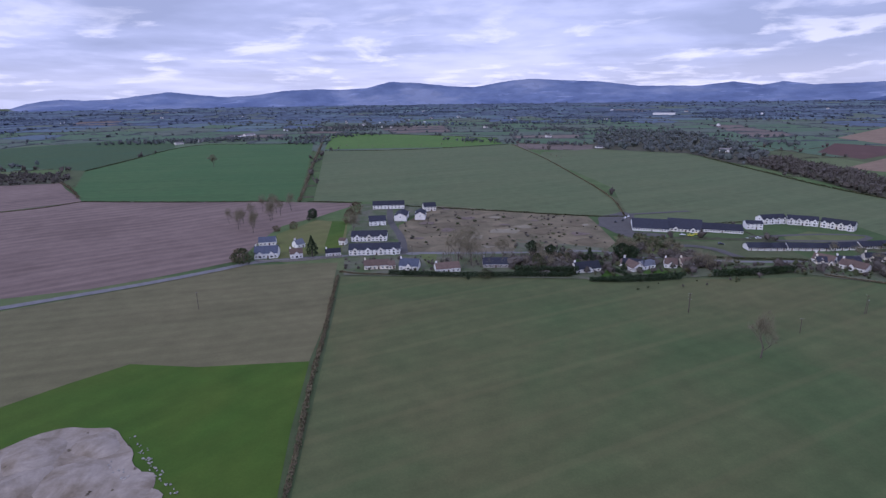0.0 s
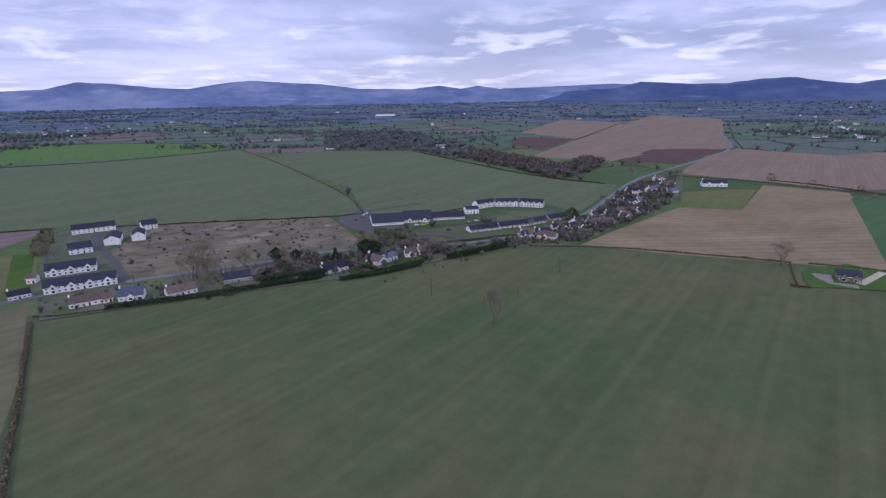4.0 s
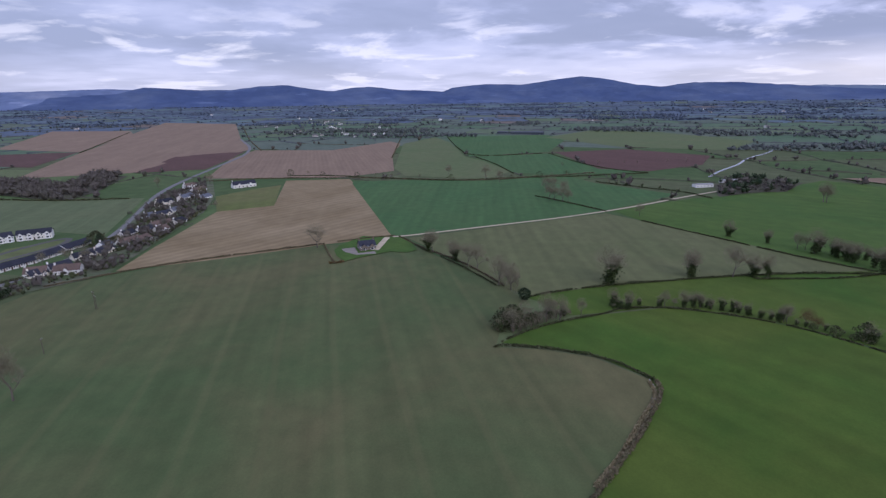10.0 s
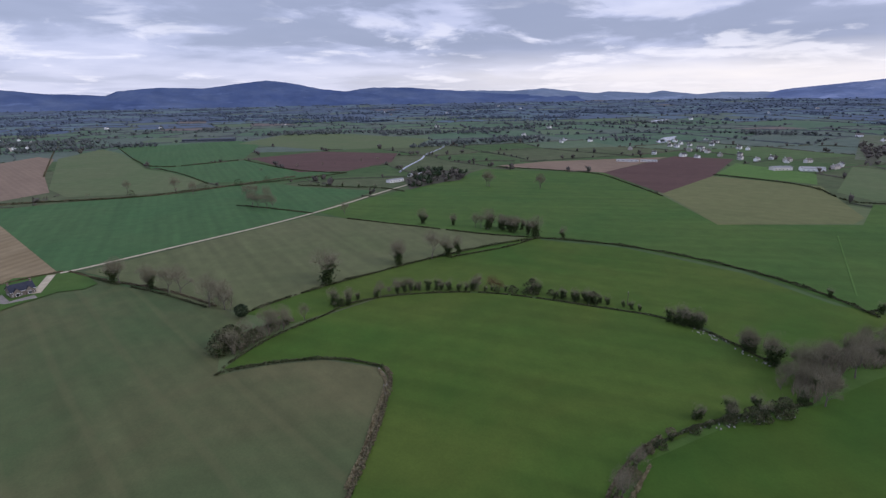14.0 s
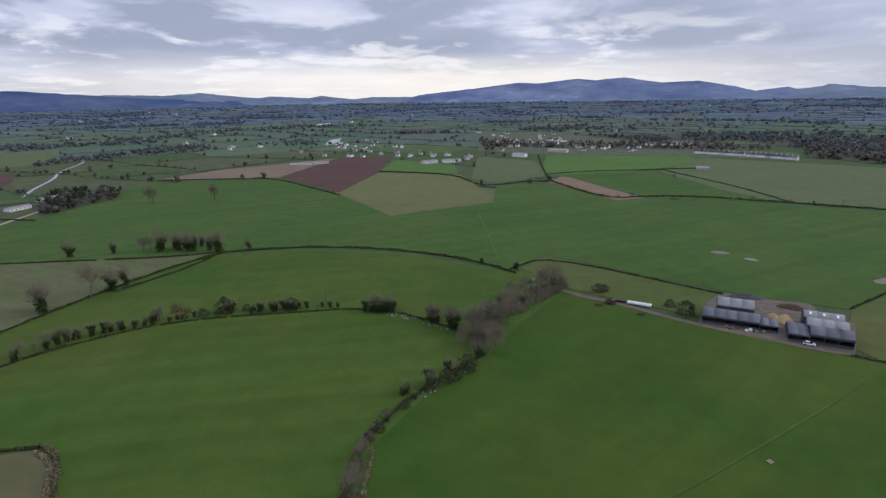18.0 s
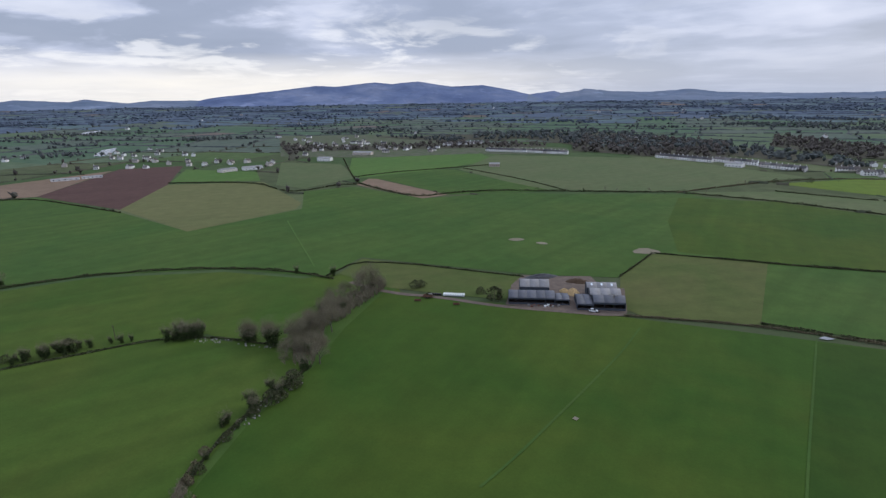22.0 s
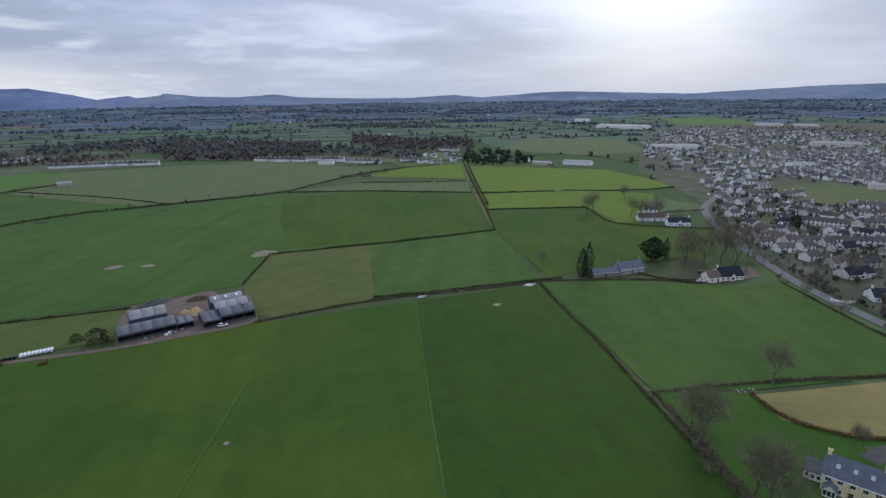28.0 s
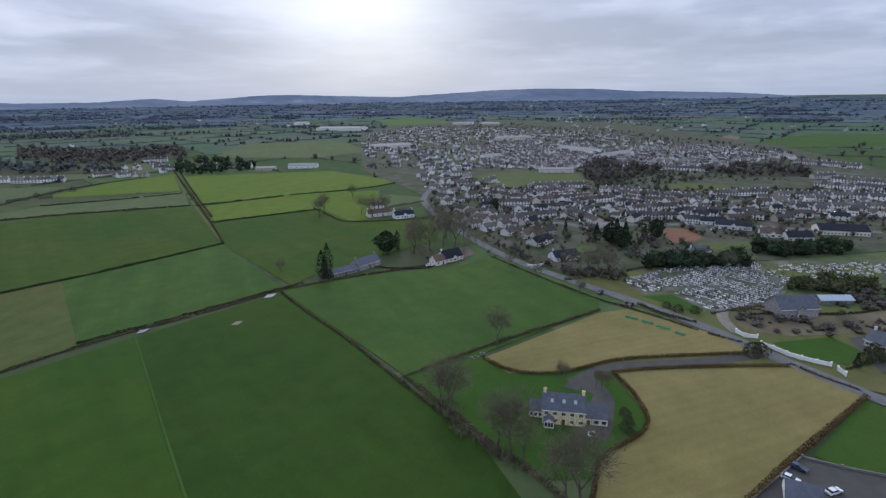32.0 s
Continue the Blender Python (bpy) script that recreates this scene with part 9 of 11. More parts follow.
front_house((-407.8, -353.3), (-420.7, -352.4), 7.5, 3.9, 2.3, "town_wall", "town_roof", "detached house with brown or grey roof", storeys=2, windows=3, deep=False, group='houses of the town')
front_house((-304.2, -202.7), (-314.8, -202.2), 7.5, 3.9, 2.3, "town_wall", "town_roof", "detached house with brown or grey roof", storeys=2, windows=3, deep=False, group='houses of the town')
front_house((-350.7, -249.7), (-358.9, -249.6), 7.5, 3.9, 2.3, "town_wall", "town_roof", "detached house with brown or grey roof", storeys=2, windows=3, deep=False, group='houses of the town')
front_house((-345.6, -221.5), (-353.0, -218.1), 7.5, 3.9, 2.3, "town_wall", "town_roof", "detached house with brown or grey roof", storeys=2, windows=3, deep=False, group='houses of the town')
front_house((-319.9, -181.5), (-331.9, -178.9), 7.5, 3.9, 2.3, "town_wall", "town_roof", "detached house with brown or grey roof", storeys=2, windows=3, deep=False, group='houses of the town')
front_house((-414.6, -343.7), (-427.5, -342.6), 7.5, 3.9, 2.3, "town_wall", "town_roof", "detached house with brown or grey roof", storeys=2, windows=3, deep=False, group='houses of the town')
front_house((-442.0, -346.1), (-456.6, -344.0), 7.5, 3.9, 2.3, "town_wall", "town_roof", "detached house with brown or grey roof", storeys=2, windows=3, deep=False, group='houses of the town')
front_house((-461.0, -406.5), (-475.4, -408.0), 7.5, 3.9, 2.3, "town_wall", "town_roof", "detached house with brown or grey roof", storeys=2, windows=3, deep=False, group='houses of the town')
front_house((-502.3, -424.9), (-518.5, -427.0), 7.5, 3.9, 2.3, "town_wall", "town_roof", "detached house with brown or grey roof", storeys=2, windows=3, deep=False, group='houses of the town')
front_house((-458.4, -374.7), (-473.3, -374.0), 7.5, 3.9, 2.3, "town_wall", "town_roof", "detached house with brown or grey roof", storeys=2, windows=3, deep=False, group='houses of the town')
front_house((-504.0, -397.6), (-517.2, -394.6), 7.5, 3.9, 2.3, "town_wall", "town_roof", "detached house with brown or grey roof", storeys=2, windows=3, deep=False, group='houses of the town')
front_house((-485.1, -450.4), (-502.3, -451.2), 7.5, 3.9, 2.3, "town_wall", "town_roof", "detached house with brown or grey roof", storeys=2, windows=3, deep=False, group='houses of the town')
front_house((-302.8, -315.8), (-313.9, -311.7), 7.5, 3.9, 2.3, "town_wall", "town_roof", "detached house with brown or grey roof", storeys=2, windows=3, deep=False, group='houses of the town')
front_house((-312.5, -354.2), (-322.2, -349.4), 7.5, 3.9, 2.3, "town_wall", "town_roof", "detached house with brown or grey roof", storeys=2, windows=3, deep=False, group='houses of the town')
front_house((-401, -690), (-421, -671), 12, 4, 1.44, "town_wall", "steel_roof", "long white factory shed", windows=5, chimneys=0, deep=False, category='shed', name='shed', storeys=1, door=False)
front_house((-442, -671), (-470, -641), 18, 4.5, 2.16, "town_wall", "steel_roof", "pale factory with several roofs", windows=5, chimneys=0, deep=False, category='shed', name='shed', storeys=1, door=False)
front_house((-863, -463), (-834, -385), 30, 7, 3.0, "town_wall", "steel_roof", "large pale roofed warehouse", windows=5, chimneys=0, deep=False, category='shed', name='shed', storeys=1, door=False)
front_house((-602.1, -347.9), (-626.2, -311.9), 15, 5, 1.7999999999999998, "town_wall", "steel_roof", "long pale school building", windows=5, chimneys=0, deep=False, category='shed', name='shed', storeys=1, door=False)
front_house((-676, -486), (-703, -472), 20, 7, 2.4, "town_wall", "steel_roof", "pale grey market hall", windows=5, chimneys=0, deep=False, category='shed', name='shed', storeys=1, door=False)
front_house((-709, -777), (-775, -734), 40, 6, 3.0, "town_wall", "steel_roof", "wide grey warehouse in the town", windows=5, chimneys=0, deep=False, category='shed', name='shed', storeys=1, door=False)
front_house((-1416, -1146), (-1445, -1086), 40, 7, 3.0, "town_wall", "steel_roof", "white warehouse on the edge of town", windows=5, chimneys=0, deep=False, category='shed', name='shed', storeys=1, door=False)
front_house((-1433, -1043), (-1458, -989), 40, 7, 3.0, "town_wall", "steel_roof", "white warehouse on the edge of town", windows=5, chimneys=0, deep=False, category='shed', name='shed', storeys=1, door=False)
front_house((-1154, -1661), (-1175, -1623), 40, 8, 3.0, "town_wall", "steel_roof", "white warehouse on the edge of town", windows=5, chimneys=0, deep=False, category='shed', name='shed', storeys=1, door=False)
front_house((-1010, -1345), (-1078, -1219), 60, 8, 3.0, "town_wall", "steel_roof", "white factory on the edge of town", windows=5, chimneys=0, deep=False, category='shed', name='shed', storeys=1, door=False)
front_house((-990, -677), (-1040, -620), 30, 7, 3.0, "town_wall", "steel_roof", "pale roofed store in the town", windows=5, chimneys=0, deep=False, category='shed', name='shed', storeys=1, door=False)
front_house((-798, -335), (-862, -324), 20, 7, 2.4, "town_wall", "steel_roof", "blue and white store", windows=5, chimneys=0, deep=False, category='shed', name='shed', storeys=1, door=False)
front_house((213, -768), (198, -772), 12, 4, 1.44, "town_wall", "steel_roof", "open cattle shed in a field", windows=5, chimneys=0, deep=False, category='shed', name='shed', storeys=1, door=False)
front_house((-111, -843), (-131, -833), 14, 5, 1.68, "town_wall", "steel_roof", "white shed beside the field", windows=5, chimneys=0, deep=False, category='shed', name='shed', storeys=1, door=False)
front_house((660.9, -115.1), (670.0, -135.0), 8, 3, 0.96, "town_wall", "steel_roof", "grey farm shed by the river", windows=5, chimneys=0, deep=False, category='shed', name='shed', storeys=1, door=False)
front_house((701, -151), (707, -170), 8, 3, 0.96, "town_wall", "steel_roof", "grey farm shed by the river", windows=5, chimneys=0, deep=False, category='shed', name='shed', storeys=1, door=False)
front_house((739, -490), (718, -514), 9, 2.2, 1.08, "town_wall", "steel_roof", "long white polytunnels among fields", windows=5, chimneys=0, deep=False, category='shed', name='shed', storeys=1, door=False)
front_house((720, -520), (707, -540), 9, 2.2, 1.08, "town_wall", "steel_roof", "long white polytunnels among fields", windows=5, chimneys=0, deep=False, category='shed', name='shed', storeys=1, door=False)
front_house((1482, 242), (1473, 212), 14, 6, 1.68, "steel_dark", "steel_dark", "white farm building with dark roof", windows=5, chimneys=0, deep=False, category='shed', name='shed', storeys=1, door=False)
front_house((1470, 205), (1460, 118), 20, 6, 2.4, "steel_dark", "steel_dark", "long dark farm shed", windows=5, chimneys=0, deep=False, category='shed', name='shed', storeys=1, door=False)
front_house((554, -646), (538, -669), 12, 4, 1.44, "town_wall", "steel_roof", "white roofed farm shed", windows=5, chimneys=0, deep=False, category='shed', name='shed', storeys=1, door=False)
front_house((569, -617), (563, -642), 12, 4, 1.44, "town_wall", "steel_roof", "white farm house among fields", windows=5, chimneys=0, deep=False, category='shed', name='shed', storeys=1, door=False)
front_house((511, -776), (489, -780), 14, 5, 1.68, "town_wall", "steel_roof", "white farm shed among fields", windows=5, chimneys=0, deep=False, category='shed', name='shed', storeys=1, door=False)
front_house((497, -874), (462, -877), 14, 5, 1.68, "town_wall", "steel_roof", "white farm shed among fields", windows=5, chimneys=0, deep=False, category='shed', name='shed', storeys=1, door=False)
front_house((963, 2535), (1052, 2500), 40, 8, 3.0, "town_wall", "steel_roof", "long white polytunnel among fields", windows=5, chimneys=0, deep=False, category='shed', name='shed', storeys=1, door=False)

# ---- far rows and villages ----
row_of((388, -1074), (322, -1142), 7, 10, 4.6, 2.6, "render_white", "town_roof", "pale two storey terraced house", "pale terraces beyond the fields")
row_of((275, -985), (197, -976), 7, 10, 4.6, 2.6, "render_white", "town_roof", "pale two storey terraced house", "pale terraces beyond the fields")
row_of((195, -977), (121, -960), 7, 10, 4.6, 2.6, "render_white", "town_roof", "pale two storey terraced house", "pale terraces beyond the fields")
row_of((85, -1318), (13, -1300), 7, 8, 4.6, 2.6, "render_white", "town_roof", "pale two storey terraced house", "pale terraces beyond the fields")
row_of((11, -1286), (-46, -1307), 7, 6, 4.6, 2.6, "render_white", "town_roof", "pale two storey terraced house", "pale terraces beyond the fields")
row_of((-22, -940), (-99, -886), 7, 12, 4.6, 2.6, "render_white", "town_roof", "pale two storey terraced house", "pale terraces beyond the fields")
row_of((-104, -902), (-155, -862), 7, 8, 4.6, 2.6, "render_white", "town_roof", "pale two storey terraced house", "pale terraces beyond the fields")
row_of((-154, -847), (-200, -805), 7, 8, 4.6, 2.6, "render_white", "town_roof", "pale two storey terraced house", "pale terraces beyond the fields")
row_of((-237, -814), (-262, -811), 7, 4, 4.6, 2.6, "render_white", "town_roof", "pale two storey terraced house", "pale terraces beyond the fields")
row_of((-257, -784), (-279, -788), 7, 3, 4.6, 2.6, "render_white", "town_roof", "pale two storey terraced house", "pale terraces beyond the fields")
row_of((-319, -826), (-338, -788), 7, 5, 4.6, 2.6, "render_white", "town_roof", "pale two storey terraced house", "pale terraces beyond the fields")
row_of((-353, -950), (-383, -926), 7, 4, 4.6, 2.6, "render_white", "town_roof", "pale two storey terraced house", "pale terraces beyond the fields")
row_of((-365, -793), (-414, -723), 7, 8, 4.6, 2.6, "render_white", "town_roof", "pale two storey terraced house", "pale terraces beyond the fields")
scatter([(-964, -1070), (-1258, -1205), (-1359, -886), (-1268, -506), (-1056, -262), (-800, -292), (-671, -313), (-582, -448), (-525, -535), (-661, -756)], 640, 21)
scatter([(-839, -627), (-1025, -479), (-708, -258), (-671, -313), (-605, -435)], 260, 84)
scatter([(-990, -373), (-1071, -237), (-947, -130), (-732, -172), (-708, -258)], 190, 73)
scatter([(-543, -508), (-633, -486), (-464, -367), (-427, -386)], 26, 36)
scatter([(-463, -335), (-525, -245), (-393, -173), (-334, -222), (-357, -260)], 36, 14)
scatter([(-516, -228), (-554, -118), (-453, -91), (-389, -162)], 30, 6)
scatter([(-554, -118), (-642, 17), (-544, 17), (-470, -50), (-464, -93)], 30, 27)
scatter([(896, -1213), (632, -1306), (448, -914), (576, -839)], 34, 12)
scatter([(519, -1010), (369, -1068), (333, -962), (449, -892)], 12, 81)
scatter([(-215, -804), (-251, -893), (-359, -897), (-303, -742)], 14, 7)
scatter([(1786, 1226), (2007, 999), (1519, 459), (1343, 589), (1276, 803)], 22, 9)
scatter([(991, -765), (626, -818), (544, -707), (749, -592)], 18, 14)
scatter([(-1998, -1083), (-2075, -877), (-1720, -480), (-1417, -421), (-1368, -657)], 40, 12)
scatter([(1231, -546), (941, -946), (626, -689), (709, -619), (1000, -501)], 16, 28)
scatter([(2320, 1334), (2215, 937), (1386, 668), (1400, 817)], 14, 55)
scatter([(-560, 2425), (320, 2704), (483, 2179), (-160, 1824)], 14, 85)
# ---- single things ----
def block(top, x, y, L, W, eaves, rise_h, wall, roof, windows, name="wing", door=False):
    """A lower wing of a house, with its own roof and windows."""
    wv, wf, rv, rf = gabled(L, W, eaves, rise_h, 0.25)
    wing = part(name, mesh_of(name, wv, wf, [wall]), top, pose(x, y, 0))
    part("roof", mesh_of("roof", rv, rf, [roof]), wing)
    for i in range(windows):
        wx = -L / 2 + L * (i + 0.5) / windows
        if door and i == 0:
            part("door", boxes_mesh("door", [(-0.5, 0.5, -0.06, 0.02, 0, 2.05)], "door_dark"), wing, pose(wx, -W / 2, 0))
        else:
            window(wing, wx, -W / 2, 1.45, min(1.5, L / windows * 0.6), 1.15, 0, False)
    return wing


def cream_house(a, b):
    W = 8.6
    x, y, deg, L = fronted(a, b, W)
    top = house(x, y, deg, L, W, 5.2, 3.7, "cream_wall", "slate_grey", "large cream two storey house with slate roof and wings", 2, 5, 2)
    L = round(L * 2) / 2
    block(top, L / 2 + 3.5, 0.6, 7.0, 7.0, 2.8, 3.0, "pale_wall", "slate_grey", 3, "wing", True)
    block(top, -L / 2 - 2.0, 1.6, 4.0, 6.0, 2.7, 2.4, "white_paint", "slate_grey", 3, "sun_room")
    # porch with its gable to the front
    pv, pf, rv, rf = gabled(2.4, 3.0, 2.5, 1.3, 0.25)
    porch = part("porch", mesh_of("porch", pv, pf, ["pale_wall"]), top, pose(-L / 2 + 2.1, -W / 2 - 1.2, 0, 0, 0, 90))
    part("roof", mesh_of("roof", rv, rf, ["slate_grey"]), porch)
    for k in (-0.9, 0, 0.9):
        window(porch, -1.2, -k, 1.5, 0.75, 1.5, -90, False)
    slope = math.degrees(math.atan2(3.7, W / 2))
    for sx in (-L * 0.28, 0.0, L * 0.27):
        part("skylight", boxes_mesh("skylight", [(-0.45, 0.45, -0.6, 0.6, 0, 0.12)], "roof_glass"), top, pose(sx, -W / 4, 5.2 + 3.7 / 2 + 0.22, slope, 0, 0), "roof window")
    # flagged terrace and a round bench by the wing
    ter = boxes_mesh("terrace", [(-L / 2 - 4.5, L / 2 + 7, -W / 2 - 2.2, -W / 2 - 0.05, -0.2, 0.12)], "gravel")
    tagged(new("terrace", ter), "flagged terrace along the cream house", "terrace", kind="structure").matrix_basis = on_land(x, y, deg)
    c, s = math.cos(radians(deg)), math.sin(radians(deg))
    verts, faces = [], []
    for i in range(10):
        t0, t1 = i * 0.5, i * 0.5 + 0.42
        tube(verts, faces, (1.3 * math.cos(t0), 1.3 * math.sin(t0), 0.4), (1.3 * math.cos(t1), 1.3 * math.sin(t1), 0.4), 0.18, 0.18, 6)
        tube(verts, faces, (1.3 * math.cos(t0), 1.3 * math.sin(t0), 0), (1.3 * math.cos(t0), 1.3 * math.sin(t0), 0.4), 0.08, 0.08, 5)
    bx, by = L / 2 + 2.0, -W / 2 - 3.5
    ob = new("curved_bench", mesh_of("curved_bench", verts, faces, ["white_paint"]))
    ob.matrix_basis = on_land(x + c * bx - s * by, y + s * bx + c * by, deg, 0.1)
    tagged(ob, "white curved garden bench on a paved yard", "bench")


def arch_roof(L, W, eaves, top_h, over=0.3, n=12):
    """A barrel roof sheet with thickness, its ribs across."""
    verts, faces = [], []
    for x in (-L / 2 - over, L / 2 + over):
        for lift in (0.0, 0.1):
            for i in range(n + 1):
                t = -1 + 2 * i / n
                verts.append((x, t * (W / 2 + over), eaves + top_h * (1 - t * t) + lift))
    m = n + 1
    for i in range(n):
        faces += [(m + i, 3 * m + i, 3 * m + i + 1, m + i + 1), (i + 1, 2 * m + i + 1, 2 * m + i, i), (i, m + i, m + i + 1, i + 1), (2 * m + i + 1, 3 * m + i + 1, 3 * m + i, 2 * m + i)]
    for i in (0, n):
        faces.append((i, 2 * m + i, 3 * m + i, m + i))
    return verts, faces


def barn(x, y, deg, L, W, eaves, top_h, roof, wall, label, lights=0, open_front=True, arch=True):
    """A steel barn: posts, side sheets, a barrel roof in strips and clear roof sheets."""
    top = empty("barn", on_land(x, y, deg), label, "barn", "farm barns")
    bays = max(2, round(L / 4.8))
    for i in range(bays + 1):
        for s in (-1, 1):
            px = -L / 2 + L * i / bays
            part("post", boxes_mesh("post", [(-0.11, 0.11, -0.11, 0.11, -0.2, eaves + 0.05)], "steel_dark"), top, pose(px * 0.99, s * (W / 2 - 0.15), 0))
    part("back_wall", boxes_mesh("back_wall", [(-L / 2, L / 2, W / 2 - 0.06, W / 2, -0.2, eaves)], wall), top)
    if not open_front:
        part("front_wall", boxes_mesh("front_wall", [(-L / 2, L / 2, -W / 2, -W / 2 + 0.06, -0.2, eaves * 0.98)], wall), top)
    else:
        part("front_rail", boxes_mesh("front_rail", [(-L / 2, L / 2, -W / 2, -W / 2 + 0.06, -0.2, eaves * 0.35), (-L / 2, L / 2, -W / 2 + 0.01, -W / 2 + 0.05, eaves * 0.82, eaves)], wall), top)
    for s in (-1, 1):
        n = 10
        v = [(0, -W / 2, -0.2), (0, W / 2, -0.2)] + [(0, W / 2 * (1 - 2 * i / n), eaves + (top_h * (1 - (1 - 2 * i / n) ** 2))) for i in range(n + 1)]
        part("end_wall", mesh_of("end_wall", v, [tuple(range(len(v)))], [wall]), top, pose(s * (L / 2 - 0.03), 0, 0))
    per = L / bays
    for i in range(bays):
        v, f = arch_roof(per - 0.04, W, eaves, top_h, 0.02 if 0 < i < bays - 1 else 0.06)
        part("roof_sheet", mesh_of("roof_sheet", v, f, [roof], smooth=True), top, pose(-L / 2 + per * (i + 0.5), 0, 0.06))
        if i < lights:
            part("clear_sheet", boxes_mesh("clear_sheet", [(-0.45, 0.45, -0.8, 0.8, 0, 0.05)], "skylight"), top, pose(-L / 2 + per * (i + 0.5), -W * 0.24, eaves + top_h * 0.80 + 0.14, math.degrees(math.atan2(top_h * 0.96, W / 2)), 0, 0), "clear roof sheet")
    return top


def heap(name, mat, x, y, rx, ry, h, label, category, seed=1):
    n, verts, faces = 20, [(0, 0, h)], []
    for j in range(1, 9):
        for i in range(n):
            a, r = 2 * math.pi * i / n, j / 8
            k = 1 + 0.25 * noise.noise((math.cos(a) * 1.3, math.sin(a) * 1.3, seed))
            z = h * (1 - r * r) ** 1.2 * (1 + 0.5 * noise.noise((r * 4 * math.cos(a), r * 4 * math.sin(a), seed + 5)))
            verts.append((rx * r * k * math.cos(a), ry * r * k * math.sin(a), z - (0.15 if j == 8 else 0)))
    for i in range(n):
        faces.append((0, 1 + i, 1 + (i + 1) % n))
    for j in range(7):
        for i in range(n):
            a, b = 1 + j * n, 1 + (j + 1) * n
            faces.append((a + i, b + i, b + (i + 1) % n, a + (i + 1) % n))
    ob = new(name, mesh_of(name, verts, faces, [mat], smooth=True))
    ob.matrix_basis = on_land(x, y, seed * 37, 0.3)
    return tagged(ob, label, category)


def farm(a, b, c, d, lean, straw, muck, clamp):
    """The farmyard: two groups of barns with a yard between."""
    x, y, deg, L = fronted(a, b, 10)
    ux, uy = math.cos(radians(deg)), math.sin(radians(deg))

    def at(dx, dy):
        return x + ux * dx - uy * dy, y + uy * dx + ux * dy
    barn(x, y, deg, L, 10, 3.6, 2.0, "steel_mid", "steel_dark", "long low barn with grey barrel roof", 0)
    barn(*at(2.0, 11.0), deg, L * 0.66, 9.5, 5.4, 2.6, "steel_roof", "steel_dark", "high barn with pale grey barrel roof", 0, False)
    barn(*at(L / 2 + 3.6, -0.5), deg, 7.0, 9.0, 3.2, 0.5, "steel_mid", "steel_dark", "low dark lean-to beside the barn", 0)
    x2, y2, deg2, L2 = fronted(c, d, 9)
    vx, vy = math.cos(radians(deg2)), math.sin(radians(deg2))
    barn(x2, y2, deg2, L2, 9, 4.2, 2.0, "steel_mid", "steel_dark", "barn with grey barrel roof and dark front", 0)
    barn(x2 - vy * 9.2 - vx * 0.5, y2 + vx * 9.2 - vy * 0.5, deg2, L2, 9, 4.6, 1.8, "steel_roof", "steel_dark", "middle barn with grey barrel roof", 0, False)
    barn(x2 - vy * 17.5 - vx * 1.0, y2 + vx * 17.5 - vy * 1.0, deg2, L2, 7.4, 5.0, 1.8, "steel_roof", "steel_dark", "rear barn with clear roof sheets", 4, False)
    barn(x2 - vx * (L2 / 2 + 4.0) - vy * 2.0, y2 - vy * (L2 / 2 + 4.0) + vx * 2.0, deg2, 7.6, 14, 3.4, 0.7, "steel_mid", "steel_dark", "dark lean-to roof on the barn", 0)
    heap("straw_mound", "straw_heap", *straw, 6.0, 3.5, 2.4, "heap of loose yellow straw in the yard", "straw", 3)
    heap("straw_mound", "straw_heap", straw[0] + 5, straw[1] - 1, 3.0, 2.5, 1.6, "heap of loose yellow straw in the yard", "straw", 4)
    heap("muck_heap", "muck", *muck, 8.0, 3.5, 1.8, "dark brown dung heap behind the barns", "dung heap", 5)
    heap("silage_clamp", "silage_black", *clamp, 12.0, 5.0, 1.6, "silage clamp under black plastic", "silage", 6)
    rng = random.Random(5)
    for _ in range(14):
        k = rng.uniform(-L * 0.25, L * 0.6)
        px, py = at(k, -6.5 - rng.uniform(0, 2.0))
        s = rng.uniform(0.5, 1.3)
        ob = new("crate", boxes_mesh("crate", [(-s / 2, s / 2, -s / 3, s / 3, 0, s * 0.7), (-s / 2 - 0.04, s / 2 + 0.04, -s / 3 - 0.04, s / 3 + 0.04, s * 0.7, s * 0.76)], rng.choice(["wrap_white", "rust", "steel_roof", "concrete"])))
        ob.matrix_basis = on_land(px, py, rng.uniform(0, 180), 0.31)
        tagged(ob, "odd crate among clutter by the barn", "crate", "clutter by the barn")


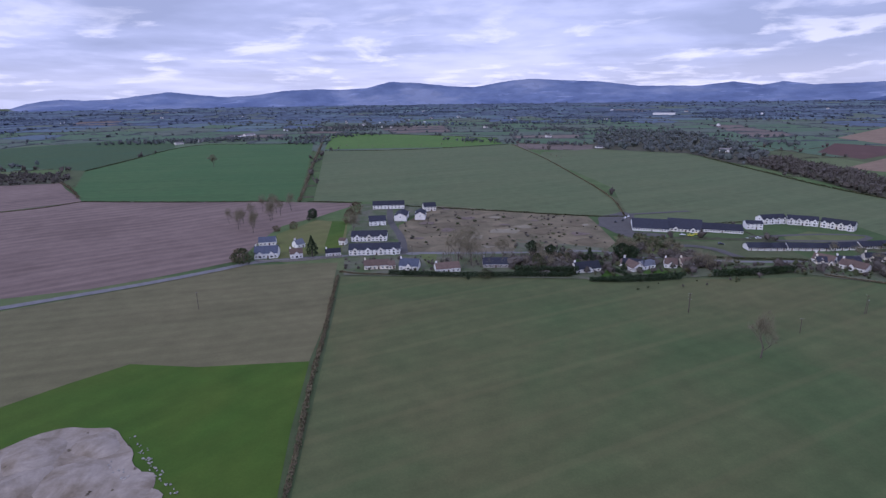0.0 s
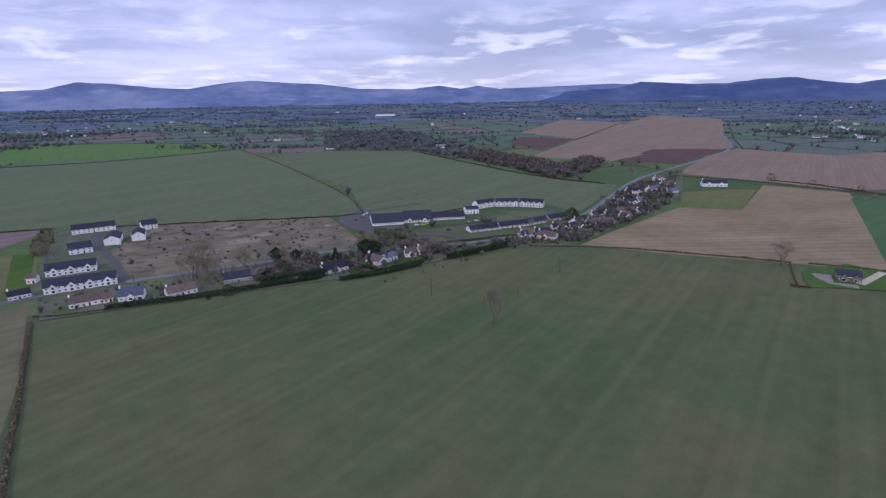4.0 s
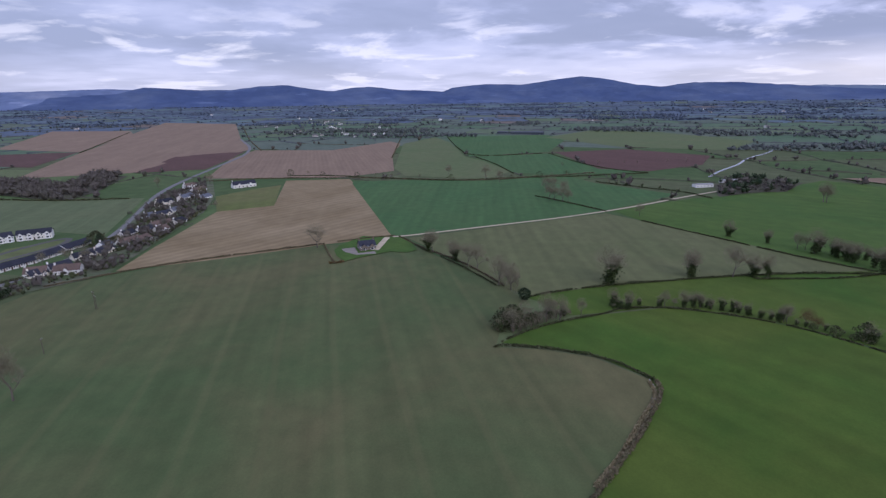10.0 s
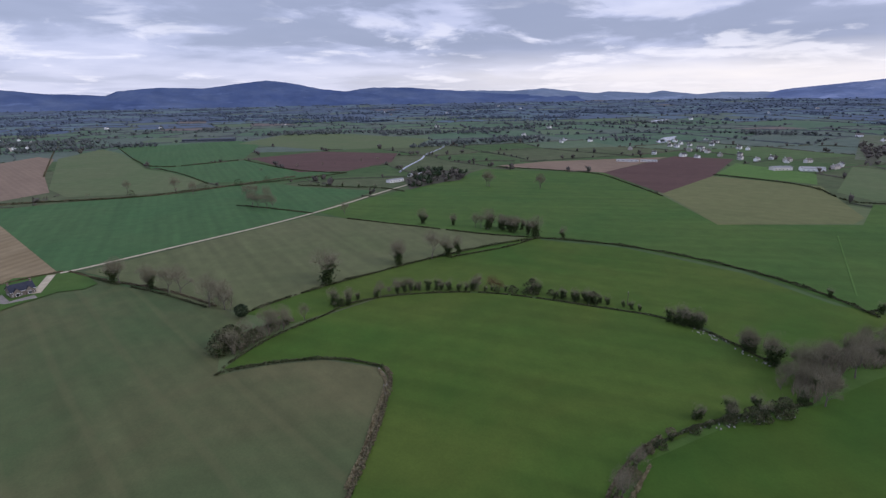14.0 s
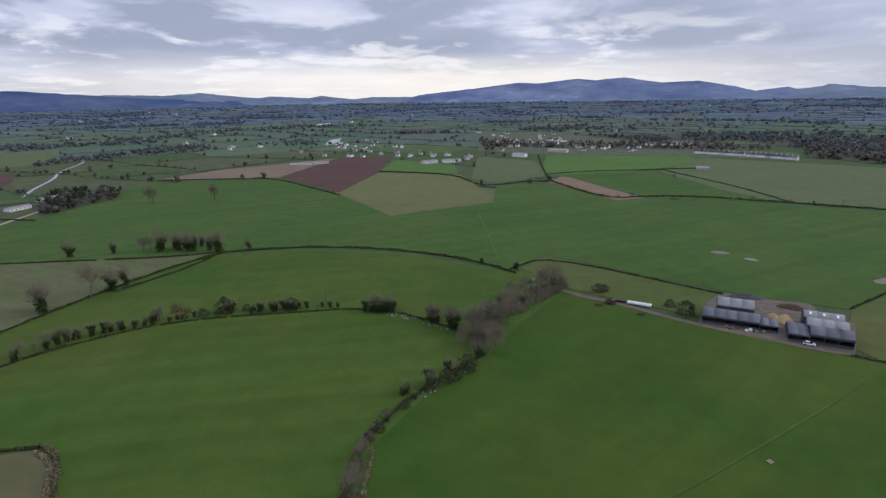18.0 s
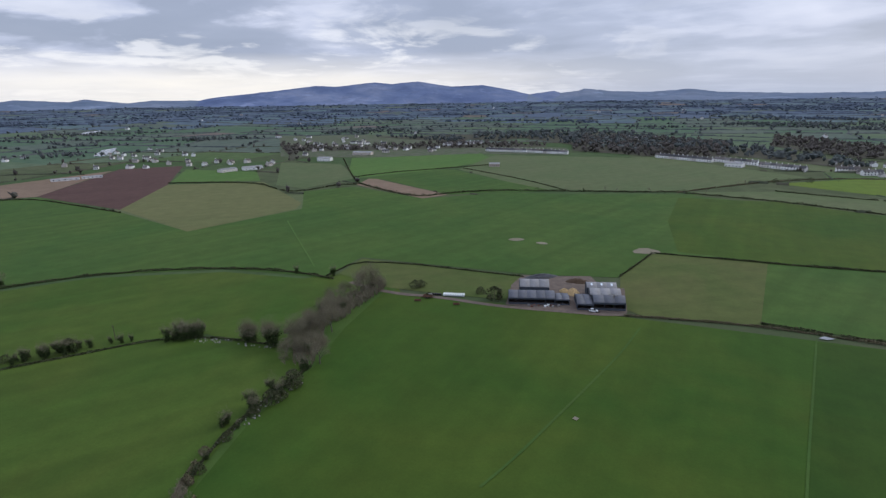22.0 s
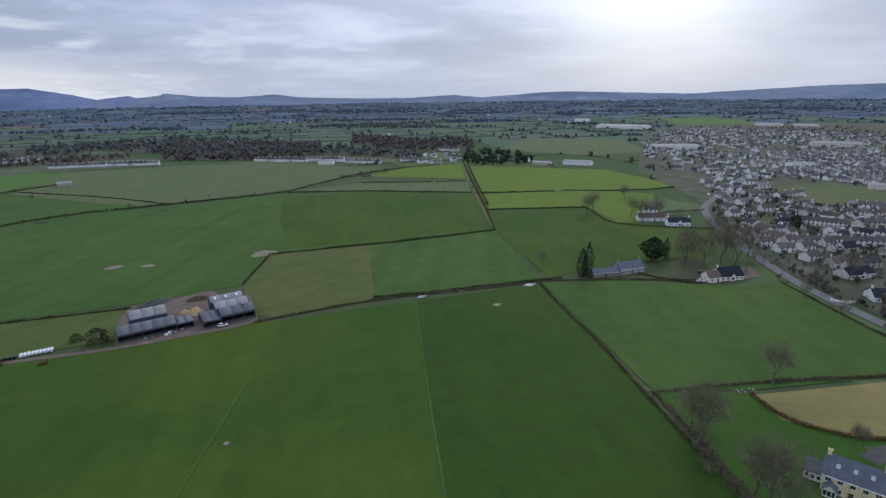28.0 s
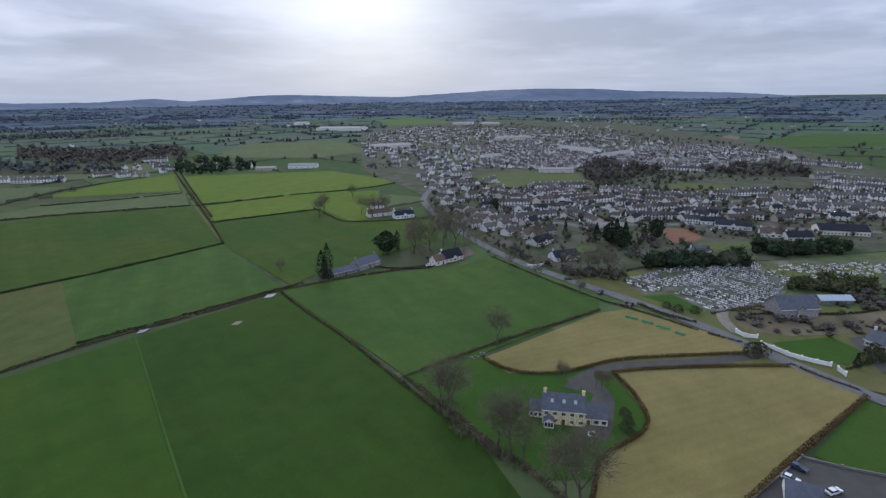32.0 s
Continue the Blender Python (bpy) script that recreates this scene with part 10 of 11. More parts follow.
def bales(a, b):
    """Two rows of wrapped round bales lying side by side."""
    verts, faces = [], []
    n = 14
    for k, (xx, r) in enumerate(((-0.6, 0.48), (-0.52, 0.62), (0.52, 0.62), (0.6, 0.48))):
        for i in range(n):
            t = 2 * math.pi * i / n
            verts.append((xx, r * math.cos(t), 0.6 + r * math.sin(t)))
    for k in range(3):
        for i in range(n):
            faces.append((k * n + i, k * n + (i + 1) % n, (k + 1) * n + (i + 1) % n, (k + 1) * n + i))
    faces += [tuple(range(n))[::-1], tuple(range(3 * n, 4 * n))]
    me = mesh_of("bale", verts, faces, ["wrap_white"], smooth=True)
    dx, dy = b[0] - a[0], b[1] - a[1]
    L = math.hypot(dx, dy)
    deg = math.degrees(math.atan2(dy, dx))
    for i in range(int(L / 1.3)):
        for j in range(2):
            ob = new("bale", me)
            k = i * 1.3
            ob.matrix_basis = on_land(a[0] + dx / L * k - dy / L * j * 1.35, a[1] + dy / L * k + dx / L * j * 1.35, deg + 90, 0.25 + 1.15 * 0)
            tagged(ob, "round silage bale in white wrap", "bale", "wrapped bales")
    for i in range(6):
        ob = new("bale", me)
        ob.matrix_basis = on_land(a[0] - dx / L * (2 + i * 1.3), a[1] - dy / L * (2 + i * 1.3), deg + 90, 0.25)
        ob.data = me if i > 3 else DARK_BALE(me)
        tagged(ob, "round silage bale in dark wrap" if i <= 3 else "round silage bale in white wrap", "bale", "wrapped bales")


def DARK_BALE(me):
    if "dark" not in WINDOWS:
        d = me.copy()
        d.materials[0] = MATS["silage_black"]
        WINDOWS["dark"] = d
    return WINDOWS["dark"]


def wheel(parent, x, y, r, w=0.22):
    verts, faces = [], []
    tube(verts, faces, (x, y - w / 2, r), (x, y + w / 2, r), r, r, 12)
    faces += [tuple(range(12))[::-1], tuple(range(12, 24))]
    part("wheel", mesh_of("wheel", verts, faces, ["tyre"]), parent)


def trailer(x, y, deg):
    top = empty("farm_trailer", on_land(x, y, deg, 0.25), "rusty red farm trailer on the grass", "trailer")
    part("bed", boxes_mesh("bed", [(-2.4, 2.4, -1.1, 1.1, 0.8, 0.95), (-2.4, 2.4, -1.1, -1.04, 0.95, 1.6), (-2.4, 2.4, 1.04, 1.1, 0.95, 1.6), (-2.4, -2.34, -1.04, 1.04, 0.95, 1.6), (2.34, 2.4, -1.04, 1.04, 0.95, 1.6)], "rust"), top)
    part("drawbar", boxes_mesh("drawbar", [(2.4, 4.0, -0.08, 0.08, 0.6, 0.8)], "rust"), top)
    for wx in (-0.7, 0.7):
        for s in (-1, 1):
            wheel(top, wx, s * 1.2, 0.45)


def feeder(x, y, deg):
    top = empty("cattle_feeder", on_land(x, y, deg, 0.25), "low metal cattle feeder on the grass", "feeder")
    part("trough", boxes_mesh("trough", [(-1.6, 1.6, -0.6, 0.6, 0.3, 0.4), (-1.6, 1.6, -0.6, -0.54, 0.4, 0.8), (-1.6, 1.6, 0.54, 0.6, 0.4, 0.8)], "rust"), top)
    for wx in (-1.5, 1.5):
        for s in (-1, 1):
            part("leg", boxes_mesh("leg", [(wx - 0.05, wx + 0.05, s * 0.55 - 0.05, s * 0.55 + 0.05, -0.1, 1.2)], "rust"), top)


def cemetery(poly, thin=1.0):
    """Graves in rows: a kerbed plot with a headstone each; the farther ones joined."""
    rng = random.Random(int(thin * 9))
    cx, cy = sum(p[0] for p in poly) / len(poly), sum(p[1] for p in poly) / len(poly)
    turn = math.degrees(math.atan2(cy, cx)) + 62
    c, s = math.cos(radians(turn)), math.sin(radians(turn))
    stones_ = []
    for i in range(-60, 61):
        for j in range(-40, 41):
            u, v = i * 1.45 + (0.9 if (i // 9) % 2 else 0), j * 3.1
            if i % 11 == 0 or (j % 7 == 0 and (i // 11) % 2) or noise.noise((i * 0.11, j * 0.16, 4)) > 0.33 or rng.random() > 0.88 * thin:
                continue
            x, y = cx + c * u - s * v + rng.gauss(0, 0.1), cy + s * u + c * v + rng.gauss(0, 0.1)
            if inside(x, y, poly):
                stones_.append((x, y))
    stones_.sort(key=lambda p: math.hypot(*p))
    head = []
    for k in range(4):
        w, h = (0.8, 0.95, 1.1, 0.7)[k], (1.0, 1.2, 0.9, 1.5)[k]
        n = 6
        out = [(-w / 2, 0), (w / 2, 0), (w / 2, h * 0.75)] + [(w / 2 * math.cos(math.pi * i / n), h * 0.75 + h * 0.25 * math.sin(math.pi * i / n)) for i in range(1, n)] + [(-w / 2, h * 0.75)]
        verts = [(x, -0.07, z) for x, z in out] + [(x, 0.07, z) for x, z in out]
        m = len(out)
        faces = [tuple(range(m)), tuple(range(2 * m - 1, m - 1, -1))] + [(i, m + i, m + (i + 1) % m, (i + 1) % m) for i in range(m)]
        head.append(mesh_of("headstone", verts, faces, ["grave_stone"]))
    kerb = boxes_mesh("kerb", [(-0.55, 0.55, -2.1, -1.95, 0, 0.22), (-0.55, -0.42, -1.95, 0, 0, 0.22), (0.42, 0.55, -1.95, 0, 0, 0.22), (-0.42, 0.42, -1.95, 0, 0, 0.12)], "grave_stone")
    cv, cf = [], []
    for k, (x, y) in enumerate(stones_):
        deg = turn + 90 + rng.gauss(0, 3)
        if k < (170 if thin > 0.5 else 60):
            top = empty("grave", on_land(x, y, deg, 0.33), "kerbed grave with a stone headstone", "grave", "graves of the cemetery")
            part("headstone", head[rng.randrange(4)], top)
            part("kerb", kerb, top)
        else:
            m = on_land(x, y, deg, 0.33)
            for me in (head[rng.randrange(4)], kerb):
                b = len(cv)
                cv += [tuple(m @ v.co) for v in me.vertices]
                cf += [tuple(b + i for i in p.vertices) for p in me.polygons]
    m2 = Mat("grave_mix%d" % int(thin * 9), 0.5)
    m2.color(m2.ramp(m2.island(), [(0.0, (0.04, 0.04, 0.05)), (0.3, (0.16, 0.16, 0.16)), (0.5, (0.42, 0.42, 0.41)), (1.0, (0.80, 0.80, 0.79))]))
    if cv:
        tagged(new("gravestones", mesh_of("gravestones", cv, cf, [m2.m.name])), "rows of white and grey gravestones", "graves", kind="stuff")


def spoil_mound(spots):
    """Several low tips of dumped soil that run into one another, with weeds on them."""
    rng = random.Random(2)
    for k, (x, y, r, h) in enumerate(spots):
        heap("spoil_mound", "spoil", x, y, r, r * 0.75, h, "pale heap of dumped soil and rubble", "soil heap", 8 + k)
        for _ in range(5):
            tree("scrub", x + rng.gauss(0, 0.5) * r, y + rng.gauss(0, 0.5) * r, rng.uniform(0.4, 0.9))


def utility_pole(x, y, h):
    top = empty("utility_pole", on_land(x, y, random.Random(int(x)).uniform(0, 180)), "weathered wooden utility pole in a field", "pole", "utility poles")
    verts, faces = [], []
    tube(verts, faces, (0, 0, -0.4), (0, 0, h), 0.16, 0.11, 8)
    part("shaft", mesh_of("shaft", verts, faces, ["pole_wood"]), top)
    part("crossarm", boxes_mesh("crossarm", [(-0.9, 0.9, -0.16, -0.06, h - 0.5, h - 0.36)], "pole_wood"), top)
    for k in (-0.8, 0, 0.8):
        v, f = [], []
        tube(v, f, (k, -0.11, h - 0.36), (k, -0.11, h - 0.12), 0.06, 0.04, 6)
        part("insulator", mesh_of("insulator", v, f, ["white_paint"]), top)


def white_wall(points, high=1.25, mat="white_paint", label="white rendered entrance wall with piers"):
    top = empty("garden_wall", on_land(*points[0]), label, "wall")
    ox, oy = points[0]
    for (ax, ay), (bx, by) in zip(points, points[1:]):
        L = math.hypot(bx - ax, by - ay)
        deg = math.degrees(math.atan2(by - ay, bx - ax))
        m = pose(ax - ox, ay - oy, 0.5, 0, 0, deg)
        pan = part("wall_panel", boxes_mesh("wall_panel", [(0.25, L - 0.25, -0.12, 0.12, -0.6, high)], mat), top, m)
        part("coping", boxes_mesh("coping", [(0.2, L - 0.2, -0.17, 0.17, high, high + 0.08)], mat), pan)
    for px, py in points:
        part("pier", boxes_mesh("pier", [(-0.28, 0.28, -0.28, 0.28, -0.6, high + 0.35), (-0.34, 0.34, -0.34, 0.34, high + 0.35, high + 0.45)], mat), top, pose(px - ox, py - oy, 0.5))


CARS = {}


def car(x, y, deg, paint):
    words = {"car_white": "white", "car_blue": "dark blue", "car_dark": "dark", "car_yellow": "bright yellow"}[paint]
    m = on_land(x, y, deg, 0.34)
    if paint in CARS:
        return copy_thing(CARS[paint], m)
    top = CARS[paint] = empty("car", m, words + " parked car on tarmac", "car", "parked cars")
    prof = [(-2.15, 0.35), (-2.2, 0.75), (-2.05, 0.98), (-1.0, 1.02), (-0.2, 1.0), (1.2, 0.95), (2.1, 0.78), (2.2, 0.4)]
    cab = [(-1.95, 0.98), (-1.5, 1.42), (0.1, 1.46), (1.05, 0.95)]

    def slab(pr, w0, w1):
        m_ = len(pr)
        v = [(px, -w0 if pz < 1.1 else -w1, pz) for px, pz in pr] + [(px, w0 if pz < 1.1 else w1, pz) for px, pz in pr]
        f = [tuple(range(m_ - 1, -1, -1)), tuple(range(m_, 2 * m_))] + [(i, (i + 1) % m_, m_ + (i + 1) % m_, m_ + i)[::-1] for i in range(m_)]
        return v, f
    v, f = slab(prof, 0.88, 0.88)
    body = mesh_of("body", v, f, [paint])
    part("body", body, top)
    v, f = slab(cab, 0.82, 0.66)
    part("windows", mesh_of("windows", v, f, ["dark_glass"]), top)
    v, f = slab([(-1.5, 1.40), (-1.42, 1.47), (0.05, 1.50), (0.16, 1.42)], 0.68, 0.68)
    part("roof", mesh_of("roof", v, f, [paint]), top)
    for wx in (-1.35, 1.35):
        for s in (-1, 1):
            wheel(top, wx, s * 0.8, 0.32, 0.2)
    for s in (-1, 1):
        part("headlight", boxes_mesh("headlight", [(2.05, 2.2, s * 0.65 - 0.16, s * 0.65 + 0.16, 0.62, 0.76)], "skylight"), top)
    return top


def net_strip(a, b):
    dx, dy = b[0] - a[0], b[1] - a[1]
    L = math.hypot(dx, dy)
    top = empty("crop_net", on_land(*a, math.degrees(math.atan2(dy, dx)), 0.28), "low green netting frame on dry grass", "net", "green net frames")
    v, f = arch_roof(L, 1.6, 0.05, 0.7, 0)
    part("net", mesh_of("net", [(x + L / 2, y, z) for x, y, z in v], f, ["green_net"]), top)
    for k in range(4):
        part("hoop", boxes_mesh("hoop", [(-0.03, 0.03, -0.85, -0.8, -0.1, 0.2), (-0.03, 0.03, 0.8, 0.85, -0.1, 0.2)], "white_paint"), top, pose(L * (k + 0.5) / 4, 0, 0))


def stones(points, n):
    """Loose pale stones of a tumbled wall along a line."""
    rng = random.Random(n + int(points[0][0]))
    line = smooth_line(points, 0.5)
    for _ in range(n):
        x, y = rng.choice(line)
        verts, faces = [], []
        r = rng.uniform(0.22, 0.5)
        for j, (z, k) in enumerate(((0, 0.9), (0.35, 1.0), (0.75, 0.7), (0.95, 0.25))):
            for i in range(7):
                a = 2 * math.pi * i / 7
                q = k * rng.uniform(0.8, 1.15)
                verts.append((r * q * math.cos(a), r * q * 0.75 * math.sin(a), r * z))
        for j in range(3):
            for i in range(7):
                faces.append((j * 7 + i, j * 7 + (i + 1) % 7, (j + 1) * 7 + (i + 1) % 7, (j + 1) * 7 + i))
        faces.append(tuple(range(21, 28)))
        ob = new("stone", mesh_of("stone", verts, faces, ["rubble"]))
        ob.matrix_basis = on_land(x + rng.gauss(0, 0.7), y + rng.gauss(0, 0.7), rng.uniform(0, 360), 0.2)
        tagged(ob, "loose pale field stone beside a hedge", "stone", "loose stones")



# ---- cream house ----
cream_house((-117.6, -69.3), (-123.7, -58.1))

# ---- farm ----
farm((69.1, -242.4), (46.6, -247.7), (27.8, -246.5), (12.9, -249.6), (44.8, -251.4), (39.4, -267.4), (39.1, -286.2), (60.7, -287.9))
bales((104.3, -244.2), (91.7, -246.3))
trailer(111.4, -238.6, 15)
feeder(114.9, -232.9, 12)
feeder(94.1, -233.7, 12)

# ---- cemetery ----
cemetery([(-263.0, -100.7), (-304.1, -84.7), (-338.6, -49.8), (-299.4, -31.0), (-273.1, -31.9), (-245.7, -51.2), (-260.1, -74.2), (-252.2, -85.9)])
cemetery([(-334.7, -47.6), (-384.3, 7.1), (-359.3, 15.0), (-330.1, -15.6), (-307.5, -30.4)], thin=0.6)

# ---- spoil heap, poles, walls, cars ----
spoil_mound([(-131.5, 145.4, 12, 1.6), (-115.1, 150.8, 9, 1.3), (-111.7, 134.6, 12, 1.2), (-128.5, 130.1, 12, 1.8), (-92.0, 129.6, 8, 0.8)])
utility_pole(-132.9, 268.1, 10.0)
utility_pole(124.6, 255.4, 10.0)
utility_pole(211.7, 251.2, 10.0)
utility_pole(125.4, 257.4, 10.0)
utility_pole(125.2, 256.4, 7.5)
utility_pole(212.6, 251.3, 7.5)
utility_pole(18.7, -250.8, 7.5)
utility_pole(225.5, -149.6, 7.5)
utility_pole(-22.7, 354.8, 10.0)
utility_pole(165.3, 229.8, 7.5)
white_wall([(-219.7, -27.0), (-218.2, -22.4), (-216.0, -17.5), (-215.1, -12.5), (-215.0, -7.6), (-215.6, -3.3)])
white_wall([(-226.4, -37.6), (-223.9, -33.6), (-225.8, -29.4)])
white_wall([(-213.6, -1.1), (-210.4, 1.5)])
white_wall([(-297.3, -140.2), (-304.1, -137.6), (-288.8, -121.4)], 0.9, 'concrete', 'grey concrete garden wall')
white_wall([(-252.7, -155.8), (-254.7, -151.7), (-265.3, -147.8)], 0.9, 'render_white', 'low white roadside wall')
white_wall([(-131.1, 354.0), (-109.2, 353.4), (-92.8, 356.6), (-72.9, 362.9)], 1.0, 'concrete', 'grey roadside wall')
white_wall([(-121.0, -11.6), (-135.6, -7.7), (-148.0, -4.3), (-149.8, 4.8), (-152.7, 14.2), (-153.6, 23.4)], 0.4, 'concrete', 'low kerb wall of the parking yard')
car(-135.5, -5.3, -276, 'car_white')
car(-141.9, -4.4, -276, 'car_blue')
car(-228.7, -87.0, 0, 'car_dark')
car(-229.0, -84.3, 0, 'car_dark')
car(-236.1, -102.8, 0, 'car_dark')
car(-240.7, -115.0, 0, 'car_dark')
car(-217.1, -202.6, -207, 'car_white')
car(-229.2, -213.2, -207, 'car_dark')
car(74.1, 373.9, -11, 'car_white')
car(27.6, -244.3, -174, 'car_white')
car(193.7, 408.3, -5, 'car_yellow')
car(199.8, 411.3, -6, 'car_yellow')
car(188.1, 410.4, -15, 'car_white')
car(150.0, 457.6, 62, 'car_dark')
car(163.4, 473.8, 61, 'car_white')
car(168.4, 479.2, 61, 'car_white')
car(158.2, 463.3, 61, 'car_dark')
car(231.4, 394.7, -0, 'car_white')
car(204.5, 382.2, -18, 'car_dark')
car(240.9, 397.4, -1, 'car_white')
car(-136.8, 4.0, 148, 'car_white')
car(-341.3, -237.6, 107, 'car_dark')
car(-350.1, -232.5, 67, 'car_dark')
car(-359.1, -227.2, 113, 'car_blue')
car(-369.6, -220.0, 109, 'car_white')
car(-378.8, -214.5, 47, 'car_blue')
car(-377.4, -188.0, 35, 'car_dark')
car(-370.6, -177.4, 97, 'car_blue')
car(-405.1, -150.0, 71, 'car_blue')
car(-411.0, -138.6, 42, 'car_dark')
car(-416.8, -127.3, 156, 'car_dark')
car(-436.8, -120.3, 133, 'car_blue')
car(-448.9, -110.6, 29, 'car_white')
car(-512.3, -60.2, 54, 'car_white')
car(-517.7, -52.7, 148, 'car_white')
car(-523.1, -41.3, 85, 'car_dark')
car(-531.1, -26.4, 129, 'car_blue')
car(-541.6, -11.9, 71, 'car_blue')
car(-446.7, -73.3, 174, 'car_blue')
car(-431.4, -81.8, 158, 'car_dark')
car(-410.3, -92.5, 6, 'car_white')
car(-415.1, -74.6, 39, 'car_blue')
car(-440.2, -60.8, 140, 'car_blue')
car(-380.6, -276.6, 76, 'car_dark')
car(-388.3, -257.2, 103, 'car_blue')
car(-414.8, -237.6, 105, 'car_blue')
car(-454.2, -200.6, 123, 'car_dark')
car(-439.5, -153.4, 154, 'car_white')
car(-407.8, -353.3, 126, 'car_dark')
car(-489.1, -403.5, 174, 'car_dark')
car(-369.7, -328.6, 128, 'car_white')
car(-452.9, -382.6, 114, 'car_dark')

# ---- small things ----
sheet("house_lawn", "grass_mid", [(380.8, 172.7), (381.9, 153.0), (382.4, 142.5), (375.2, 133.1), (352.9, 119.8), (344.9, 124.8), (344.2, 137.6), (336.1, 144.3), (327.6, 151.9), (316.1, 159.0), (327.4, 169.8), (338.6, 176.9), (351.5, 178.9)], "green mown lawn round a stone farmhouse", "lawn")
sheet("house_yard", "gravel", [(343.0, 173.6), (348.8, 165.6), (335.6, 157.2), (343.1, 148.1), (337.2, 144.7), (331.7, 157.5), (336.7, 167.8)], "pale gravel terrace before a stone farmhouse", "ground")
road("driveway", "track", [(345.3, 148.3), (359.0, 149.9), (380.5, 152.6)], 4.5, "pale gravel drive from the farm track")
net_strip((-214.5, -80.6), (-214.5, -75.4))
net_strip((-214.0, -72.9), (-213.7, -68.3))
net_strip((-212.5, -65.9), (-212.2, -60.5))
net_strip((-210.8, -57.7), (-210.4, -53.6))
stones([(-106.0, 155.1), (-94.1, 143.3), (-85.3, 134.2), (-76.3, 127.5)], 46)
stones([(-105.4, 140.9), (-95.5, 134.4), (-88.1, 128.4)], 30)
stones([(129.8, -102.8), (130.1, -118.0), (129.9, -135.4)], 30)
stones([(200.1, -19.1), (194.1, -21.4), (182.0, -18.2)], 24)
stones([(192.3, -158.9), (177.1, -162.7), (155.0, -164.4)], 22)
stones([(127.8, -111.6), (128.2, -119.6), (127.3, -126.4), (126.3, -142.5)], 20)
stones([(-138.6, -112.5), (-143.4, -111.8), (-146.0, -110.9)], 12)
stones([(193.7, -161.0), (184.2, -163.4), (177.4, -165.1)], 16)
stones([(-211.8, -15.4), (-208.1, -6.1)], 8)
front_house((-124.3, -5.0), (-125.9, 2.3), 8, 2.6, 2.6, "render_white", "slate_grey", "small outbuilding with grey roof beside a yard", windows=2, chimneys=0, name="outbuilding", category="outbuilding")
# ---- the far patchwork of fields ----
def far_mat(name, c, d):
    m = Mat(name, 1.0, spec=0.05)
    col = m.mix(m.ramp(m.noise(0.006, 5, 0.6), [(0.35, 0.0), (0.65, 1.0)]), c, d)
    m.color(m.mix(0.5, col, m.ramp(m.noise(0.05, 5, 0.65), [(0.3, 0.3), (0.7, 0.7)]), "OVERLAY"))


far_mat("near_green", (0.054, 0.088, 0.034), (0.070, 0.098, 0.042))
far_mat("near_dull", (0.066, 0.086, 0.040), (0.088, 0.098, 0.052))
far_mat("near_light", (0.070, 0.110, 0.042), (0.088, 0.118, 0.050))
# outer rings: distance haze is mixed into these field colours as added blue
far_mat("hazy_green", (0.072, 0.116, 0.070), (0.088, 0.128, 0.080))
far_mat("hazy_dull", (0.086, 0.112, 0.086), (0.106, 0.124, 0.096))
far_mat("hazy_light", (0.086, 0.124, 0.070), (0.104, 0.132, 0.080))
far_mat("hazy_brown", (0.125, 0.102, 0.088), (0.150, 0.122, 0.104))
far_mat("hazy_blue", (0.082, 0.112, 0.138), (0.102, 0.134, 0.158))
far_mat("hazy_teal", (0.088, 0.126, 0.130), (0.106, 0.144, 0.144))
far_mat("hazy_slate", (0.074, 0.098, 0.136), (0.092, 0.116, 0.152))
# hedge and tree colour with the blue of distance haze painted in
leaf_mat("hazy_hedge", (0.066, 0.086, 0.116), (0.078, 0.098, 0.130), (0.090, 0.110, 0.138))


